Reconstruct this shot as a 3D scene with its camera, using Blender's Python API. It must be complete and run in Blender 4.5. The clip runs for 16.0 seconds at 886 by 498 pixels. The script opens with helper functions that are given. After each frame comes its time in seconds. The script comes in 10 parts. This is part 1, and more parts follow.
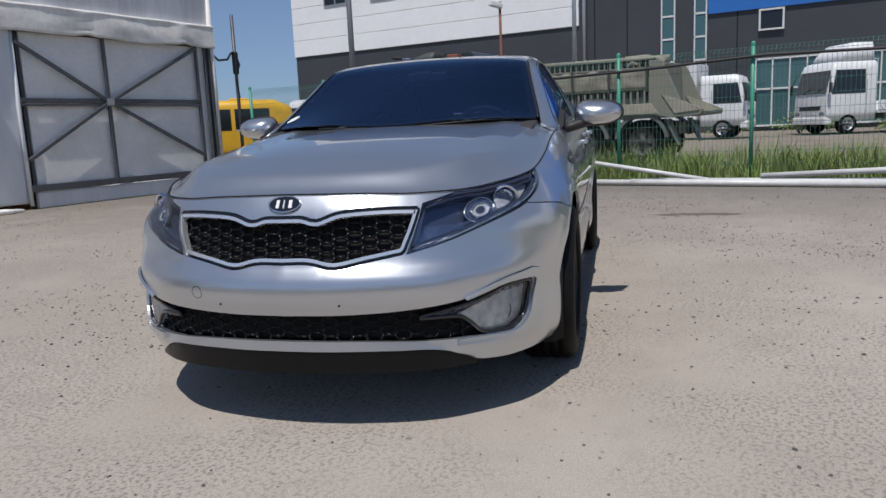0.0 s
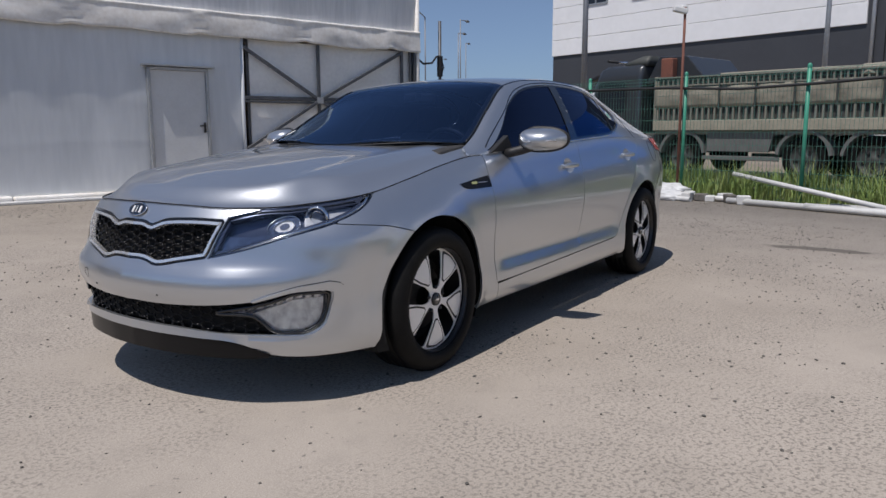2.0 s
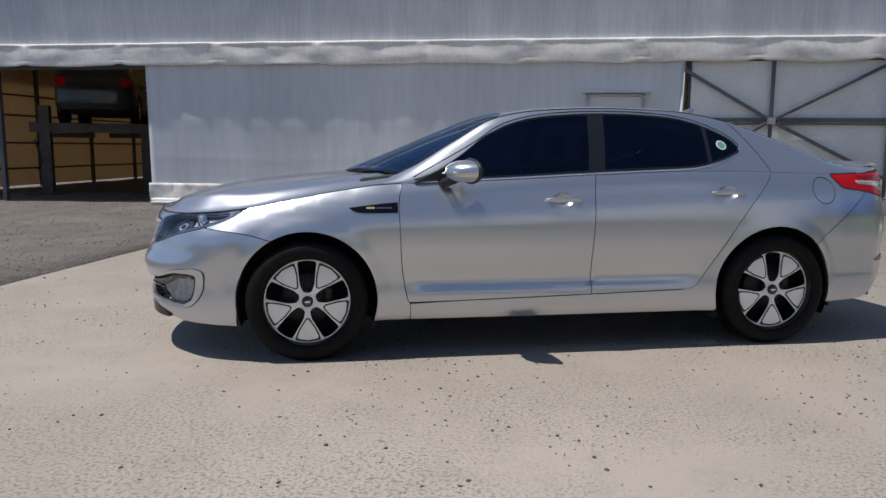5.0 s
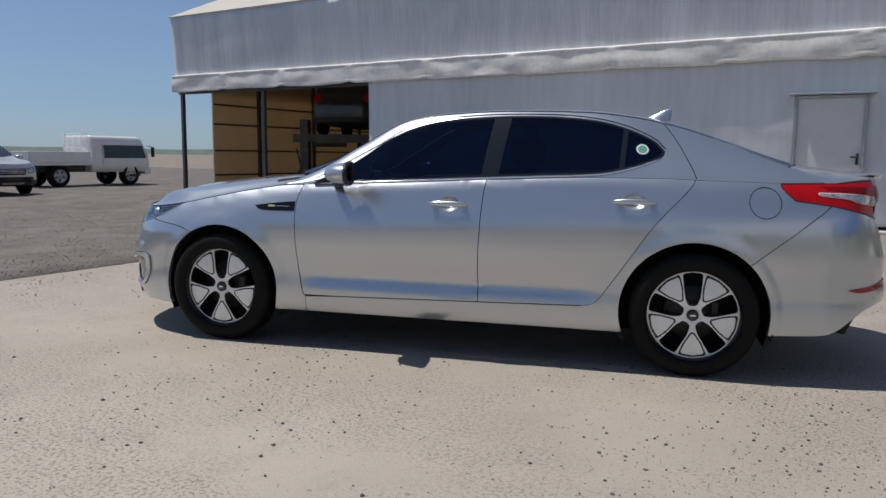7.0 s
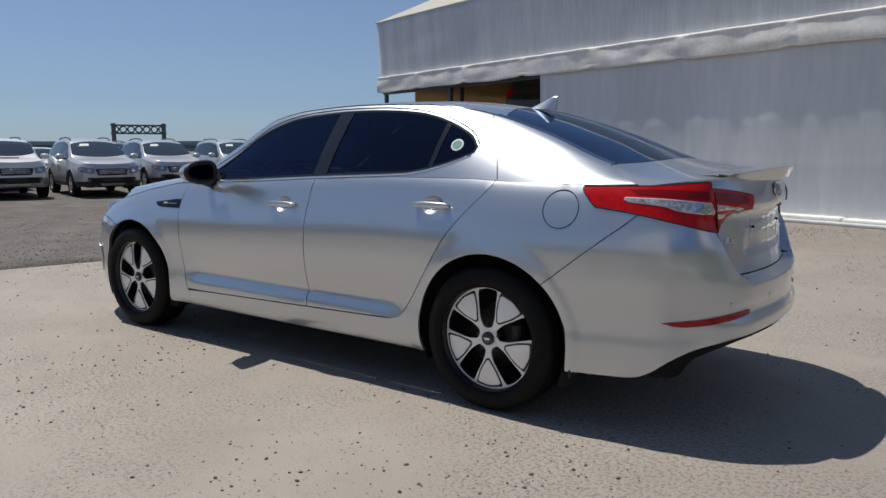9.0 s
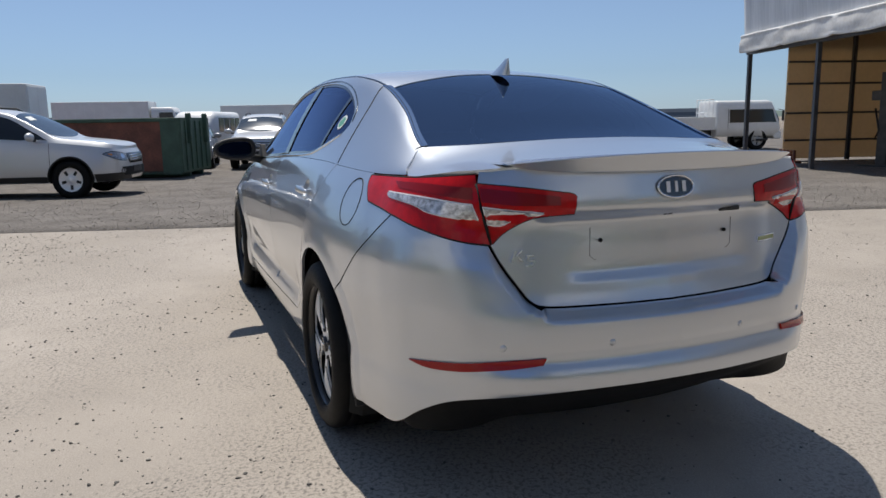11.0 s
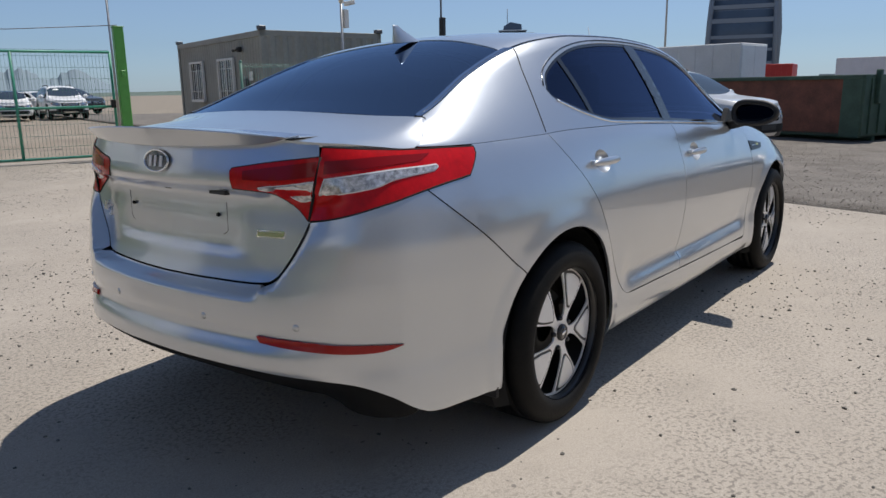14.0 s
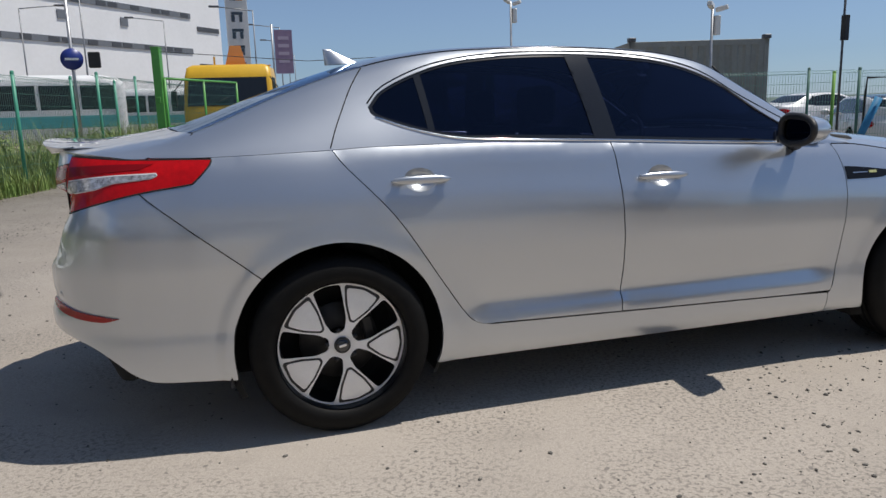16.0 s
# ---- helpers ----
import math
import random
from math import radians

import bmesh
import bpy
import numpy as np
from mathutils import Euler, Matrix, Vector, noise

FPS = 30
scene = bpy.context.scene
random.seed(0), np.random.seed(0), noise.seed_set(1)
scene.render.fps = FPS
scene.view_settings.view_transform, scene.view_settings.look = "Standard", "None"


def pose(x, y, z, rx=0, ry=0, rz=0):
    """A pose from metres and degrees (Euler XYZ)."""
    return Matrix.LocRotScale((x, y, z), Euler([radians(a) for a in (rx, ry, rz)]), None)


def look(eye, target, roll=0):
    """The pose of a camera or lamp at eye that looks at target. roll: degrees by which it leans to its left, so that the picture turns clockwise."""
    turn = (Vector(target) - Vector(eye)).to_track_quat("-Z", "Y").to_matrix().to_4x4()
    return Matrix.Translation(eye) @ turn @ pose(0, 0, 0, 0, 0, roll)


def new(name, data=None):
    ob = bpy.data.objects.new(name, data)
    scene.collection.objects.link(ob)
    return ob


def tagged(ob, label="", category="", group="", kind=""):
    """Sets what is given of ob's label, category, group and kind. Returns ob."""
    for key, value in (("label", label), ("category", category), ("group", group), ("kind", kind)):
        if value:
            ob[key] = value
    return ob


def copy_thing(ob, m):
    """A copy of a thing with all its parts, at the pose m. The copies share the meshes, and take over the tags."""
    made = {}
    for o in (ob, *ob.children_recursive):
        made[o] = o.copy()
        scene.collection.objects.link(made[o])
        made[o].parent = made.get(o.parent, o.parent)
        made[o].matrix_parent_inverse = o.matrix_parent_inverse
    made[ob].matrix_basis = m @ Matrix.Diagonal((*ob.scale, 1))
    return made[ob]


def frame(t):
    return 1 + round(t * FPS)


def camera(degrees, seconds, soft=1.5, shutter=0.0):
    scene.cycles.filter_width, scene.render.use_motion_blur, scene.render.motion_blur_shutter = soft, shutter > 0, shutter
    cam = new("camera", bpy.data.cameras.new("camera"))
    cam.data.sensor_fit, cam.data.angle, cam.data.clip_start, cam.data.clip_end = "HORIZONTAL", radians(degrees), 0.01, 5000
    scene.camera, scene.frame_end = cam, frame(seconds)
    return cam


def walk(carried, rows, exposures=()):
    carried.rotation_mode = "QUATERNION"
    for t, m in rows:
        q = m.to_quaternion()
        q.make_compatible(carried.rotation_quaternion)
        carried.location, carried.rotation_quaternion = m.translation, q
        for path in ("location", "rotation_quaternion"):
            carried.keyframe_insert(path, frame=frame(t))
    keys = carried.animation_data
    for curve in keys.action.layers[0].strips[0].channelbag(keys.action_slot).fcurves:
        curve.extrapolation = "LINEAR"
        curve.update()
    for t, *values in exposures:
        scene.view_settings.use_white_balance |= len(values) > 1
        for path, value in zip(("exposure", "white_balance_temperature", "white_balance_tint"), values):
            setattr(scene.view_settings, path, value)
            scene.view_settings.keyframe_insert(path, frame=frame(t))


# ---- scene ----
cam = camera(62.4, 16.0)
PATH = [
    (0, (4.552, 1.052, 1.013), (2.633, 0.594, 0.684), -2.6),
    (0.5, (4.581, 1.418, 1.057), (2.701, 0.794, 0.779), -2.2),
    (1, (4.484, 1.759, 1.066), (2.676, 0.964, 0.753), -1.3),
    (1.5, (4.354, 2.257, 1.091), (2.609, 1.329, 0.788), -1.4),
    (2, (4.122, 2.716, 1.099), (2.48, 1.62, 0.78), -0.2),
    (2.5, (3.791, 3.173, 1.129), (2.289, 1.893, 0.802), 0.1),
    (3, (3.418, 3.621, 1.138), (2.269, 2.017, 0.809), 0.2),
    (3.5, (2.935, 3.978, 1.151), (2.012, 2.231, 0.836), 0.5),
    (4, (2.417, 4.325, 1.141), (1.766, 2.459, 0.837), 0.5),
    (4.5, (1.872, 4.588, 1.157), (1.425, 2.662, 0.854), -0.2),
    (5, (1.321, 4.873, 1.179), (0.993, 2.92, 0.904), 0.4),
    (5.2, (1.09, 4.942, 1.164), (0.784, 2.983, 0.9), 0.7),
    (7.3, (-1.404, 4.848, 1.16), (-0.837, 2.946, 0.904), 0.6),
    (7.5, (-1.646, 4.741, 1.183), (-1.044, 2.851, 0.925), 0.6),
    (8, (-2.21, 4.44, 1.194), (-1.404, 2.629, 0.934), 0.3),
    (8.5, (-2.654, 4.03, 1.173), (-1.724, 2.28, 0.903), 0.3),
    (9, (-3.116, 3.613, 1.19), (-1.959, 2.004, 0.916), -0.1),
    (9.2, (-3.274, 3.436, 1.2), (-2.06, 1.872, 0.919), 0.2),
    (11.3, (-4.276, 1.077, 1.208), (-2.399, 0.486, 0.85), -0.5),
    (11.5, (-4.326, 0.819, 1.184), (-2.427, 0.306, 0.818), -0.1),
    (12, (-4.414, 0.205, 1.202), (-2.452, 0.085, 0.833), -1.6),
    (12.5, (-4.43, -0.405, 1.231), (-2.499, -0.048, 0.85), -0.9),
    (13, (-4.276, -0.961, 1.221), (-2.428, -0.294, 0.845), -1.5),
    (13.5, (-4.046, -1.542, 1.205), (-2.366, -0.529, 0.819), -2.6),
    (14, (-3.668, -2.076, 1.203), (-2.117, -0.889, 0.775), -0.9),
    (14.5, (-3.319, -2.548, 1.212), (-1.986, -1.116, 0.796), -1.3),
    (15, (-2.86, -2.925, 1.192), (-1.722, -1.331, 0.788), -1.9),
    (15.5, (-2.353, -3.279, 1.19), (-1.566, -1.479, 0.814), -2.4),
    (16, (-1.801, -3.466, 1.173), (-1.221, -1.588, 0.801), -1.7),
]
walk(cam, [(t, look(eye, target, roll)) for t, eye, target, roll in PATH], [(0, -0.04, 6300, 12), (2.5, -0.08, 6440, 14), (5, 0.02, 6450, 12), (7.5, 0.0, 6500, 10), (9, -0.02, 6520, 10), (11.5, 0.29, 6540, 10), (14, 0.22, 6540, 10), (16, 0.13, 6540, 10)])

# world, sun
SUN_EL, SUN_AZ = radians(66.5), radians(-4)
world = bpy.data.worlds.new("sky")
scene.world = world
world.use_nodes = True
wn = world.node_tree.nodes
sky = wn.new("ShaderNodeTexSky")
sky.sky_type, sky.sun_disc = "NISHITA", False
sky.sun_elevation, sky.sun_rotation = SUN_EL, radians(90)
sky.air_density, sky.dust_density, sky.ozone_density = 1.0, 0.3, 2.0
sky.altitude = 300
clear = wn.new("ShaderNodeMix")
clear.data_type, clear.blend_type = "RGBA", "MULTIPLY"
clear.inputs[0].default_value, clear.inputs[7].default_value = 1.0, (0.74, 0.97, 1.30, 1)
pale = wn.new("ShaderNodeHueSaturation")
pale.inputs["Saturation"].default_value = 0.57
world.node_tree.links.new(sky.outputs[0], pale.inputs["Color"])
world.node_tree.links.new(pale.outputs[0], clear.inputs[6])
world.node_tree.links.new(clear.outputs[2], wn["Background"].inputs[0])
wn["Background"].inputs[1].default_value = 0.060
sun = new("sun", bpy.data.lights.new("sun", "SUN"))
sun.data.energy, sun.data.angle, sun.data.color = 3.85, radians(0.53), (1.0, 0.955, 0.89)
sun.matrix_world = look((math.cos(SUN_EL) * math.cos(SUN_AZ), math.cos(SUN_EL) * math.sin(SUN_AZ), math.sin(SUN_EL)), (0, 0, 0))


# ---- materials ----
def mat(name, color, rough=0.6, metal=0.0, var=0.0, scale=8.0, bump=0.0, bscale=120.0, coat=0.0, second=None, rand=0.0, stretch=None, spec=0.5):
    """Principled surface with colour drift at two scales, fine relief and, per object, a little drift."""
    m = bpy.data.materials.new(name)
    m.use_nodes = True
    n, l = m.node_tree.nodes, m.node_tree.links
    b = n["Principled BSDF"]
    b.inputs["Roughness"].default_value, b.inputs["Metallic"].default_value = rough, metal
    b.inputs["Specular IOR Level"].default_value = spec
    if coat:
        b.inputs["Coat Weight"].default_value, b.inputs["Coat Roughness"].default_value = coat, 0.03
    col = (*color, 1)
    b.inputs["Base Color"].default_value = col
    if var or bump:
        tc = n.new("ShaderNodeTexCoord")
        mp = n.new("ShaderNodeMapping")
        l.new(tc.outputs["Object"], mp.inputs[0])
        if stretch:
            mp.inputs["Scale"].default_value = stretch
    if var:
        a, c = n.new("ShaderNodeTexNoise"), n.new("ShaderNodeTexNoise")
        a.inputs["Scale"].default_value, a.inputs["Detail"].default_value = scale, 5
        c.inputs["Scale"].default_value, c.inputs["Detail"].default_value = scale * 9, 4
        l.new(mp.outputs[0], a.inputs[0]), l.new(mp.outputs[0], c.inputs[0])
        mixf = n.new("ShaderNodeMix")
        mixf.inputs[0].default_value = 0.4
        l.new(a.outputs[0], mixf.inputs[2]), l.new(c.outputs[0], mixf.inputs[3])
        ramp = n.new("ShaderNodeValToRGB")
        dark = second or tuple(v * (1 - var) for v in color)
        light = tuple(min(1, v * (1 + var * 0.6)) for v in color)
        ramp.color_ramp.elements[0].color, ramp.color_ramp.elements[0].position = (*dark, 1), 0.36
        ramp.color_ramp.elements[1].color, ramp.color_ramp.elements[1].position = (*light, 1), 0.64
        l.new(mixf.outputs[0], ramp.inputs[0])
        l.new(ramp.outputs[0], b.inputs["Base Color"])
        if rand:
            oi, hs = n.new("ShaderNodeObjectInfo"), n.new("ShaderNodeHueSaturation")
            mr = n.new("ShaderNodeMapRange")
            mr.inputs[3].default_value, mr.inputs[4].default_value = 1 - rand, 1 + rand
            l.new(oi.outputs["Random"], mr.inputs[0]), l.new(mr.outputs[0], hs.inputs["Value"])
            l.new(ramp.outputs[0], hs.inputs["Color"]), l.new(hs.outputs[0], b.inputs["Base Color"])
        rr = n.new("ShaderNodeMapRange")
        rr.inputs[3].default_value, rr.inputs[4].default_value = max(0.02, rough * 0.82), min(1, rough * 1.15)
        l.new(c.outputs[0], rr.inputs[0]), l.new(rr.outputs[0], b.inputs["Roughness"])
    if bump:
        t, bp = n.new("ShaderNodeTexNoise"), n.new("ShaderNodeBump")
        t.inputs["Scale"].default_value, t.inputs["Detail"].default_value = bscale, 6
        bp.inputs["Strength"].default_value, bp.inputs["Distance"].default_value = bump, 0.01
        l.new(mp.outputs[0], t.inputs[0]), l.new(t.outputs[0], bp.inputs["Height"]), l.new(bp.outputs[0], b.inputs["Normal"])
    return m


def glass(name, color, clear, rough=0.02, ior=1.55, sheen=(1, 1, 1)):
    """Tinted pane: mirror-like gloss over a see-through tint."""
    m = bpy.data.materials.new(name)
    m.use_nodes = True
    n, l = m.node_tree.nodes, m.node_tree.links
    n.remove(n["Principled BSDF"])
    gl, tr, mx, fr = n.new("ShaderNodeBsdfGlossy"), n.new("ShaderNodeBsdfTransparent"), n.new("ShaderNodeMixShader"), n.new("ShaderNodeFresnel")
    gl.inputs["Roughness"].default_value, gl.inputs["Color"].default_value = rough, (*sheen, 1)
    fr.inputs["IOR"].default_value = ior
    tr.inputs[0].default_value = tuple(c * clear for c in color) + (1,)
    l.new(fr.outputs[0], mx.inputs[0]), l.new(tr.outputs[0], mx.inputs[1]), l.new(gl.outputs[0], mx.inputs[2])
    l.new(mx.outputs[0], n["Material Output"].inputs[0])
    return m


def sheer(m, color, share):
    """Lets part of the light through a sheet, scattered."""
    n, l = m.node_tree.nodes, m.node_tree.links
    tr, mx = n.new("ShaderNodeBsdfTranslucent"), n.new("ShaderNodeMixShader")
    tr.inputs[0].default_value, mx.inputs[0].default_value = (*color, 1), share
    l.new(n["Principled BSDF"].outputs[0], mx.inputs[1]), l.new(tr.outputs[0], mx.inputs[2]), l.new(mx.outputs[0], n["Material Output"].inputs[0])
    return m


def paint_metallic(name, color):
    """Silver metallic lacquer: flaked base under a clear coat."""
    m = mat(name, color, 0.3, 0.84, coat=1.0)
    n, l = m.node_tree.nodes, m.node_tree.links
    b = n["Principled BSDF"]
    tc, v, bp = n.new("ShaderNodeTexCoord"), n.new("ShaderNodeTexVoronoi"), n.new("ShaderNodeBump")
    v.inputs["Scale"].default_value = 1400
    bp.inputs["Strength"].default_value, bp.inputs["Distance"].default_value = 0.025, 0.001
    l.new(tc.outputs["Object"], v.inputs[0]), l.new(v.outputs["Distance"], bp.inputs["Height"]), l.new(bp.outputs[0], b.inputs["Normal"])
    d, r = n.new("ShaderNodeTexNoise"), n.new("ShaderNodeMapRange")
    d.inputs["Scale"].default_value, d.inputs["Detail"].default_value = 3.0, 8
    r.inputs[3].default_value, r.inputs[4].default_value = 0.28, 0.32
    l.new(tc.outputs["Object"], d.inputs[0]), l.new(d.outputs[0], r.inputs[0]), l.new(r.outputs[0], b.inputs["Roughness"])
    return m


def ground_mat(name, base, stain, spot, grain, rough=0.9, damp=None, patch=0.45):
    """Mineral ground: wide stains, blotches, fine grain and pits."""
    m = bpy.data.materials.new(name)
    m.use_nodes = True
    n, l = m.node_tree.nodes, m.node_tree.links
    b = n["Principled BSDF"]
    b.inputs["Roughness"].default_value, b.inputs["Specular IOR Level"].default_value = rough, 0.25
    tc = n.new("ShaderNodeTexCoord")

    def noise_tex(scale, detail, rough_=0.55):
        t = n.new("ShaderNodeTexNoise")
        t.inputs["Scale"].default_value, t.inputs["Detail"].default_value, t.inputs["Roughness"].default_value = scale, detail, rough_
        l.new(tc.outputs["Object"], t.inputs[0])
        return t.outputs[0]

    def ramp(src, lo, hi, a=(0, 0, 0, 1), c=(1, 1, 1, 1)):
        r = n.new("ShaderNodeValToRGB")
        r.color_ramp.elements[0].position, r.color_ramp.elements[1].position = lo, hi
        r.color_ramp.elements[0].color, r.color_ramp.elements[1].color = a, c
        l.new(src, r.inputs[0])
        return r.outputs[0]

    def mix(f, a, c, mode="MIX"):
        x = n.new("ShaderNodeMix")
        x.data_type, x.blend_type = "RGBA", mode
        for v, k in ((f, 0), (a, 6), (c, 7)):
            if isinstance(v, (float, tuple)):
                x.inputs[k].default_value = v
            else:
                l.new(v, x.inputs[k])
        return x.outputs[2]
    c = mix(ramp(noise_tex(patch, 6), 0.42, 0.68), (*base, 1), (*stain, 1))
    c = mix(ramp(noise_tex(3.1, 8, 0.7), 0.50, 0.75), c, (*[v * 0.82 for v in base], 1))
    g = noise_tex(grain, 5, 0.75)
    c = mix(1.0, c, ramp(g, 0.3, 0.7, (0.66, 0.66, 0.66, 1), (1.20, 1.20, 1.20, 1)), "MULTIPLY")
    fine = noise_tex(grain * 2.6, 3, 0.8)
    c = mix(1.0, c, ramp(fine, 0.3, 0.7, (0.80, 0.80, 0.80, 1), (1.14, 1.14, 1.14, 1)), "MULTIPLY")
    c = mix(ramp(noise_tex(26, 2, 0.4), 0.70, 0.74), c, (*spot, 1))
    # worn patches full of small pits
    pit = mix(1.0, ramp(noise_tex(60, 4, 0.6), 0.52, 0.57), ramp(noise_tex(0.8, 5), 0.40, 0.55), "MULTIPLY")
    c = mix(pit, c, (*[v * 0.42 + w * 0.25 for v, w in zip(base, spot)], 1))
    if damp:
        mp, ln, ad = n.new("ShaderNodeMapping"), n.new("ShaderNodeVectorMath"), n.new("ShaderNodeMath")
        mp.vector_type = "TEXTURE"
        mp.inputs["Location"].default_value, mp.inputs["Rotation"].default_value, mp.inputs["Scale"].default_value = (*damp[0], 0), (0, 0, radians(14)), (*damp[1], 1)
        ln.operation, ad.operation = "LENGTH", "ADD"
        l.new(tc.outputs["Object"], mp.inputs[0]), l.new(mp.outputs[0], ln.inputs[0])
        l.new(ln.outputs["Value"], ad.inputs[0]), l.new(noise_tex(5, 6, 0.7), ad.inputs[1])
        c = mix(ramp(ad.outputs[0], 0.85, 1.45, (0.95, 0.95, 0.95, 1), (0, 0, 0, 1)), c, (*[v * 0.34 for v in base], 1))
    l.new(c, b.inputs["Base Color"])
    bp = n.new("ShaderNodeBump")
    bp.inputs["Strength"].default_value, bp.inputs["Distance"].default_value = 0.22, 0.012
    l.new(mix(0.5, g, noise_tex(38, 4, 0.7)), bp.inputs["Height"]), l.new(bp.outputs[0], b.inputs["Normal"])
    return m


SILVER = paint_metallic("silver_lacquer", (0.555, 0.585, 0.625))
GLOSS_BLACK = mat("gloss_black_plastic", (0.012, 0.012, 0.013), 0.15, coat=0.5)
BLACK = mat("black_plastic", (0.018, 0.018, 0.019), 0.55, var=0.2, scale=30, bump=0.1, bscale=400)
LINER = mat("dark_liner", (0.008, 0.008, 0.008), 0.9)
RUBBER = mat("tyre_rubber", (0.005, 0.005, 0.005), 0.62, var=0.3, scale=25, bump=0.12, bscale=300, second=(0.009, 0.0088, 0.0085), spec=0.15)
CHROME = mat("chrome", (0.82, 0.83, 0.85), 0.09, 1.0)
SATIN = mat("satin_silver", (0.66, 0.67, 0.69), 0.28, 1.0)
# the sky's blue reflection is put into this metal's colour
SKY_MOULDING = mat("polished_sky_blue_moulding", (0.42, 0.50, 0.62), 0.10, 1.0)
ALLOY = mat("machined_alloy", (0.90, 0.89, 0.87), 0.32, 0.2, var=0.05, scale=20)
DISC = mat("brake_steel", (0.035, 0.033, 0.032), 0.5, 0.4, var=0.2, scale=30)
# blue of the reflected sky is put into the panes' sheen and tint
GLASS_DARK = glass("tinted_glass", (0.42, 0.50, 1.0), 0.13, ior=1.55, sheen=(0.50, 0.64, 1.0))
GLASS_SCREEN = glass("screen_glass", (0.55, 0.70, 1.0), 0.62, ior=2.3, sheen=(0.50, 0.70, 1.0))
GLASS_REAR = glass("rear_screen_glass", (0.5, 0.6, 0.9), 0.12, ior=2.75, sheen=(0.60, 0.76, 1.0))
GLASS_CLEAR = glass("lamp_glass", (0.95, 0.97, 1.0), 0.97, ior=1.45)
RED_LENS = mat("red_lens", (0.50, 0.004, 0.006), 0.25, coat=0.35, var=0.2, scale=50, spec=0.15)
DEEP_RED = mat("deep_red_lens", (0.22, 0.003, 0.005), 0.25, coat=0.35, spec=0.15)
PALE_EDGE = mat("pale_lamp_edge", (0.78, 0.76, 0.75), 0.3)
RED_REFLECTOR = mat("red_reflector", (0.36, 0.012, 0.010), 0.25, coat=0.35, spec=0.2)
WHITE_LENS = mat("white_lens", (0.66, 0.65, 0.65), 0.16, 0.5, coat=0.5, var=0.75, scale=70)
# the lens's bluish sky reflection is put into this housing colour
LAMP_DARK = mat("sky_tinted_bezel", (0.10, 0.12, 0.18), 0.25, 0.7)
MESH_BLACK = mat("mesh_black", (0.005, 0.005, 0.006), 0.3, spec=0.25)
BRIGHT_TRIM = mat("bright_trim", (0.86, 0.87, 0.88), 0.24, 0.75)
BADGE_CHROME = mat("badge_chrome", (0.85, 0.86, 0.87), 0.2, 0.7)
CABIN = mat("cabin_trim", (0.035, 0.034, 0.034), 0.8, var=0.2, scale=20)
BADGE_DARK = mat("badge_enamel", (0.010, 0.012, 0.018), 0.1, coat=1.0)
GREEN_BADGE = mat("badge_green", (0.42, 0.44, 0.20), 0.4)
PAPER_WHITE = mat("sticker_white", (0.75, 0.78, 0.76), 0.6)
PAPER_GREEN = mat("sticker_green", (0.10, 0.32, 0.24), 0.6)
CONCRETE = ground_mat("concrete_yard", (0.425, 0.378, 0.325), (0.355, 0.313, 0.265), (0.20, 0.18, 0.16), 160, damp=((3.0, 10.0), (0.26, 0.95)))
GRAVEL = ground_mat("gravel_lot", (0.205, 0.185, 0.165), (0.13, 0.115, 0.10), (0.07, 0.062, 0.055), 38, patch=1.5)
SOIL = ground_mat("soil", (0.30, 0.26, 0.21), (0.24, 0.2, 0.16), (0.1, 0.09, 0.08), 90)


# ---- mesh helpers ----
def part(name, bm, material, parent=None, label="", smooth=False):
    """Links a bmesh as one mesh object under a thing or a part."""
    me = bpy.data.meshes.new(name)
    if smooth:
        for f in bm.faces:
            f.smooth = True
    bm.to_mesh(me)
    bm.free()
    if "panel_normal" in me.attributes:
        # shade the panel by the normals of its surface, so that narrow faces along its edges don't show
        loops_, polys = len(me.loops), len(me.polygons)
        N, vi, sm, tot = np.zeros(len(me.vertices) * 3, np.float32), np.zeros(loops_, np.int32), np.zeros(polys, bool), np.zeros(polys, np.int32)
        me.attributes["panel_normal"].data.foreach_get("vector", N)
        me.loops.foreach_get("vertex_index", vi), me.polygons.foreach_get("use_smooth", sm), me.polygons.foreach_get("loop_total", tot)
        L = N.reshape(-1, 3)[vi] * np.repeat(sm, tot)[:, None]
        me.attributes.remove(me.attributes["panel_normal"])
        me.normals_split_custom_set(L.tolist())
    me.materials.append(material)
    ob = new(name, me)
    if parent is not None:
        ob.parent = parent
    if label:
        ob["label"] = label
    return ob


def thing(name, label, category, m=None, group="", kind=""):
    ob = new(name)
    ob.empty_display_size = 0.2
    if m is not None:
        ob.matrix_basis = m
    return tagged(ob, label, category, group, kind)


def add_box(bm, lo, hi, bevel=0.0, m=None, seg=1):
    lo, hi = Vector(lo), Vector(hi)
    size, mid = hi - lo, (hi + lo) / 2
    r = bmesh.ops.create_cube(bm, size=1, matrix=(m or Matrix()) @ Matrix.Translation(mid) @ Matrix.Diagonal((*size, 1)))
    if bevel:
        edges = list({e for v in r["verts"] for e in v.link_edges})
        bmesh.ops.bevel(bm, geom=edges, offset=bevel, segments=seg, affect="EDGES", profile=0.5)
    return bm


def box(lo, hi, bevel=0.0, m=None, seg=1):
    return add_box(bmesh.new(), lo, hi, bevel, m, seg)


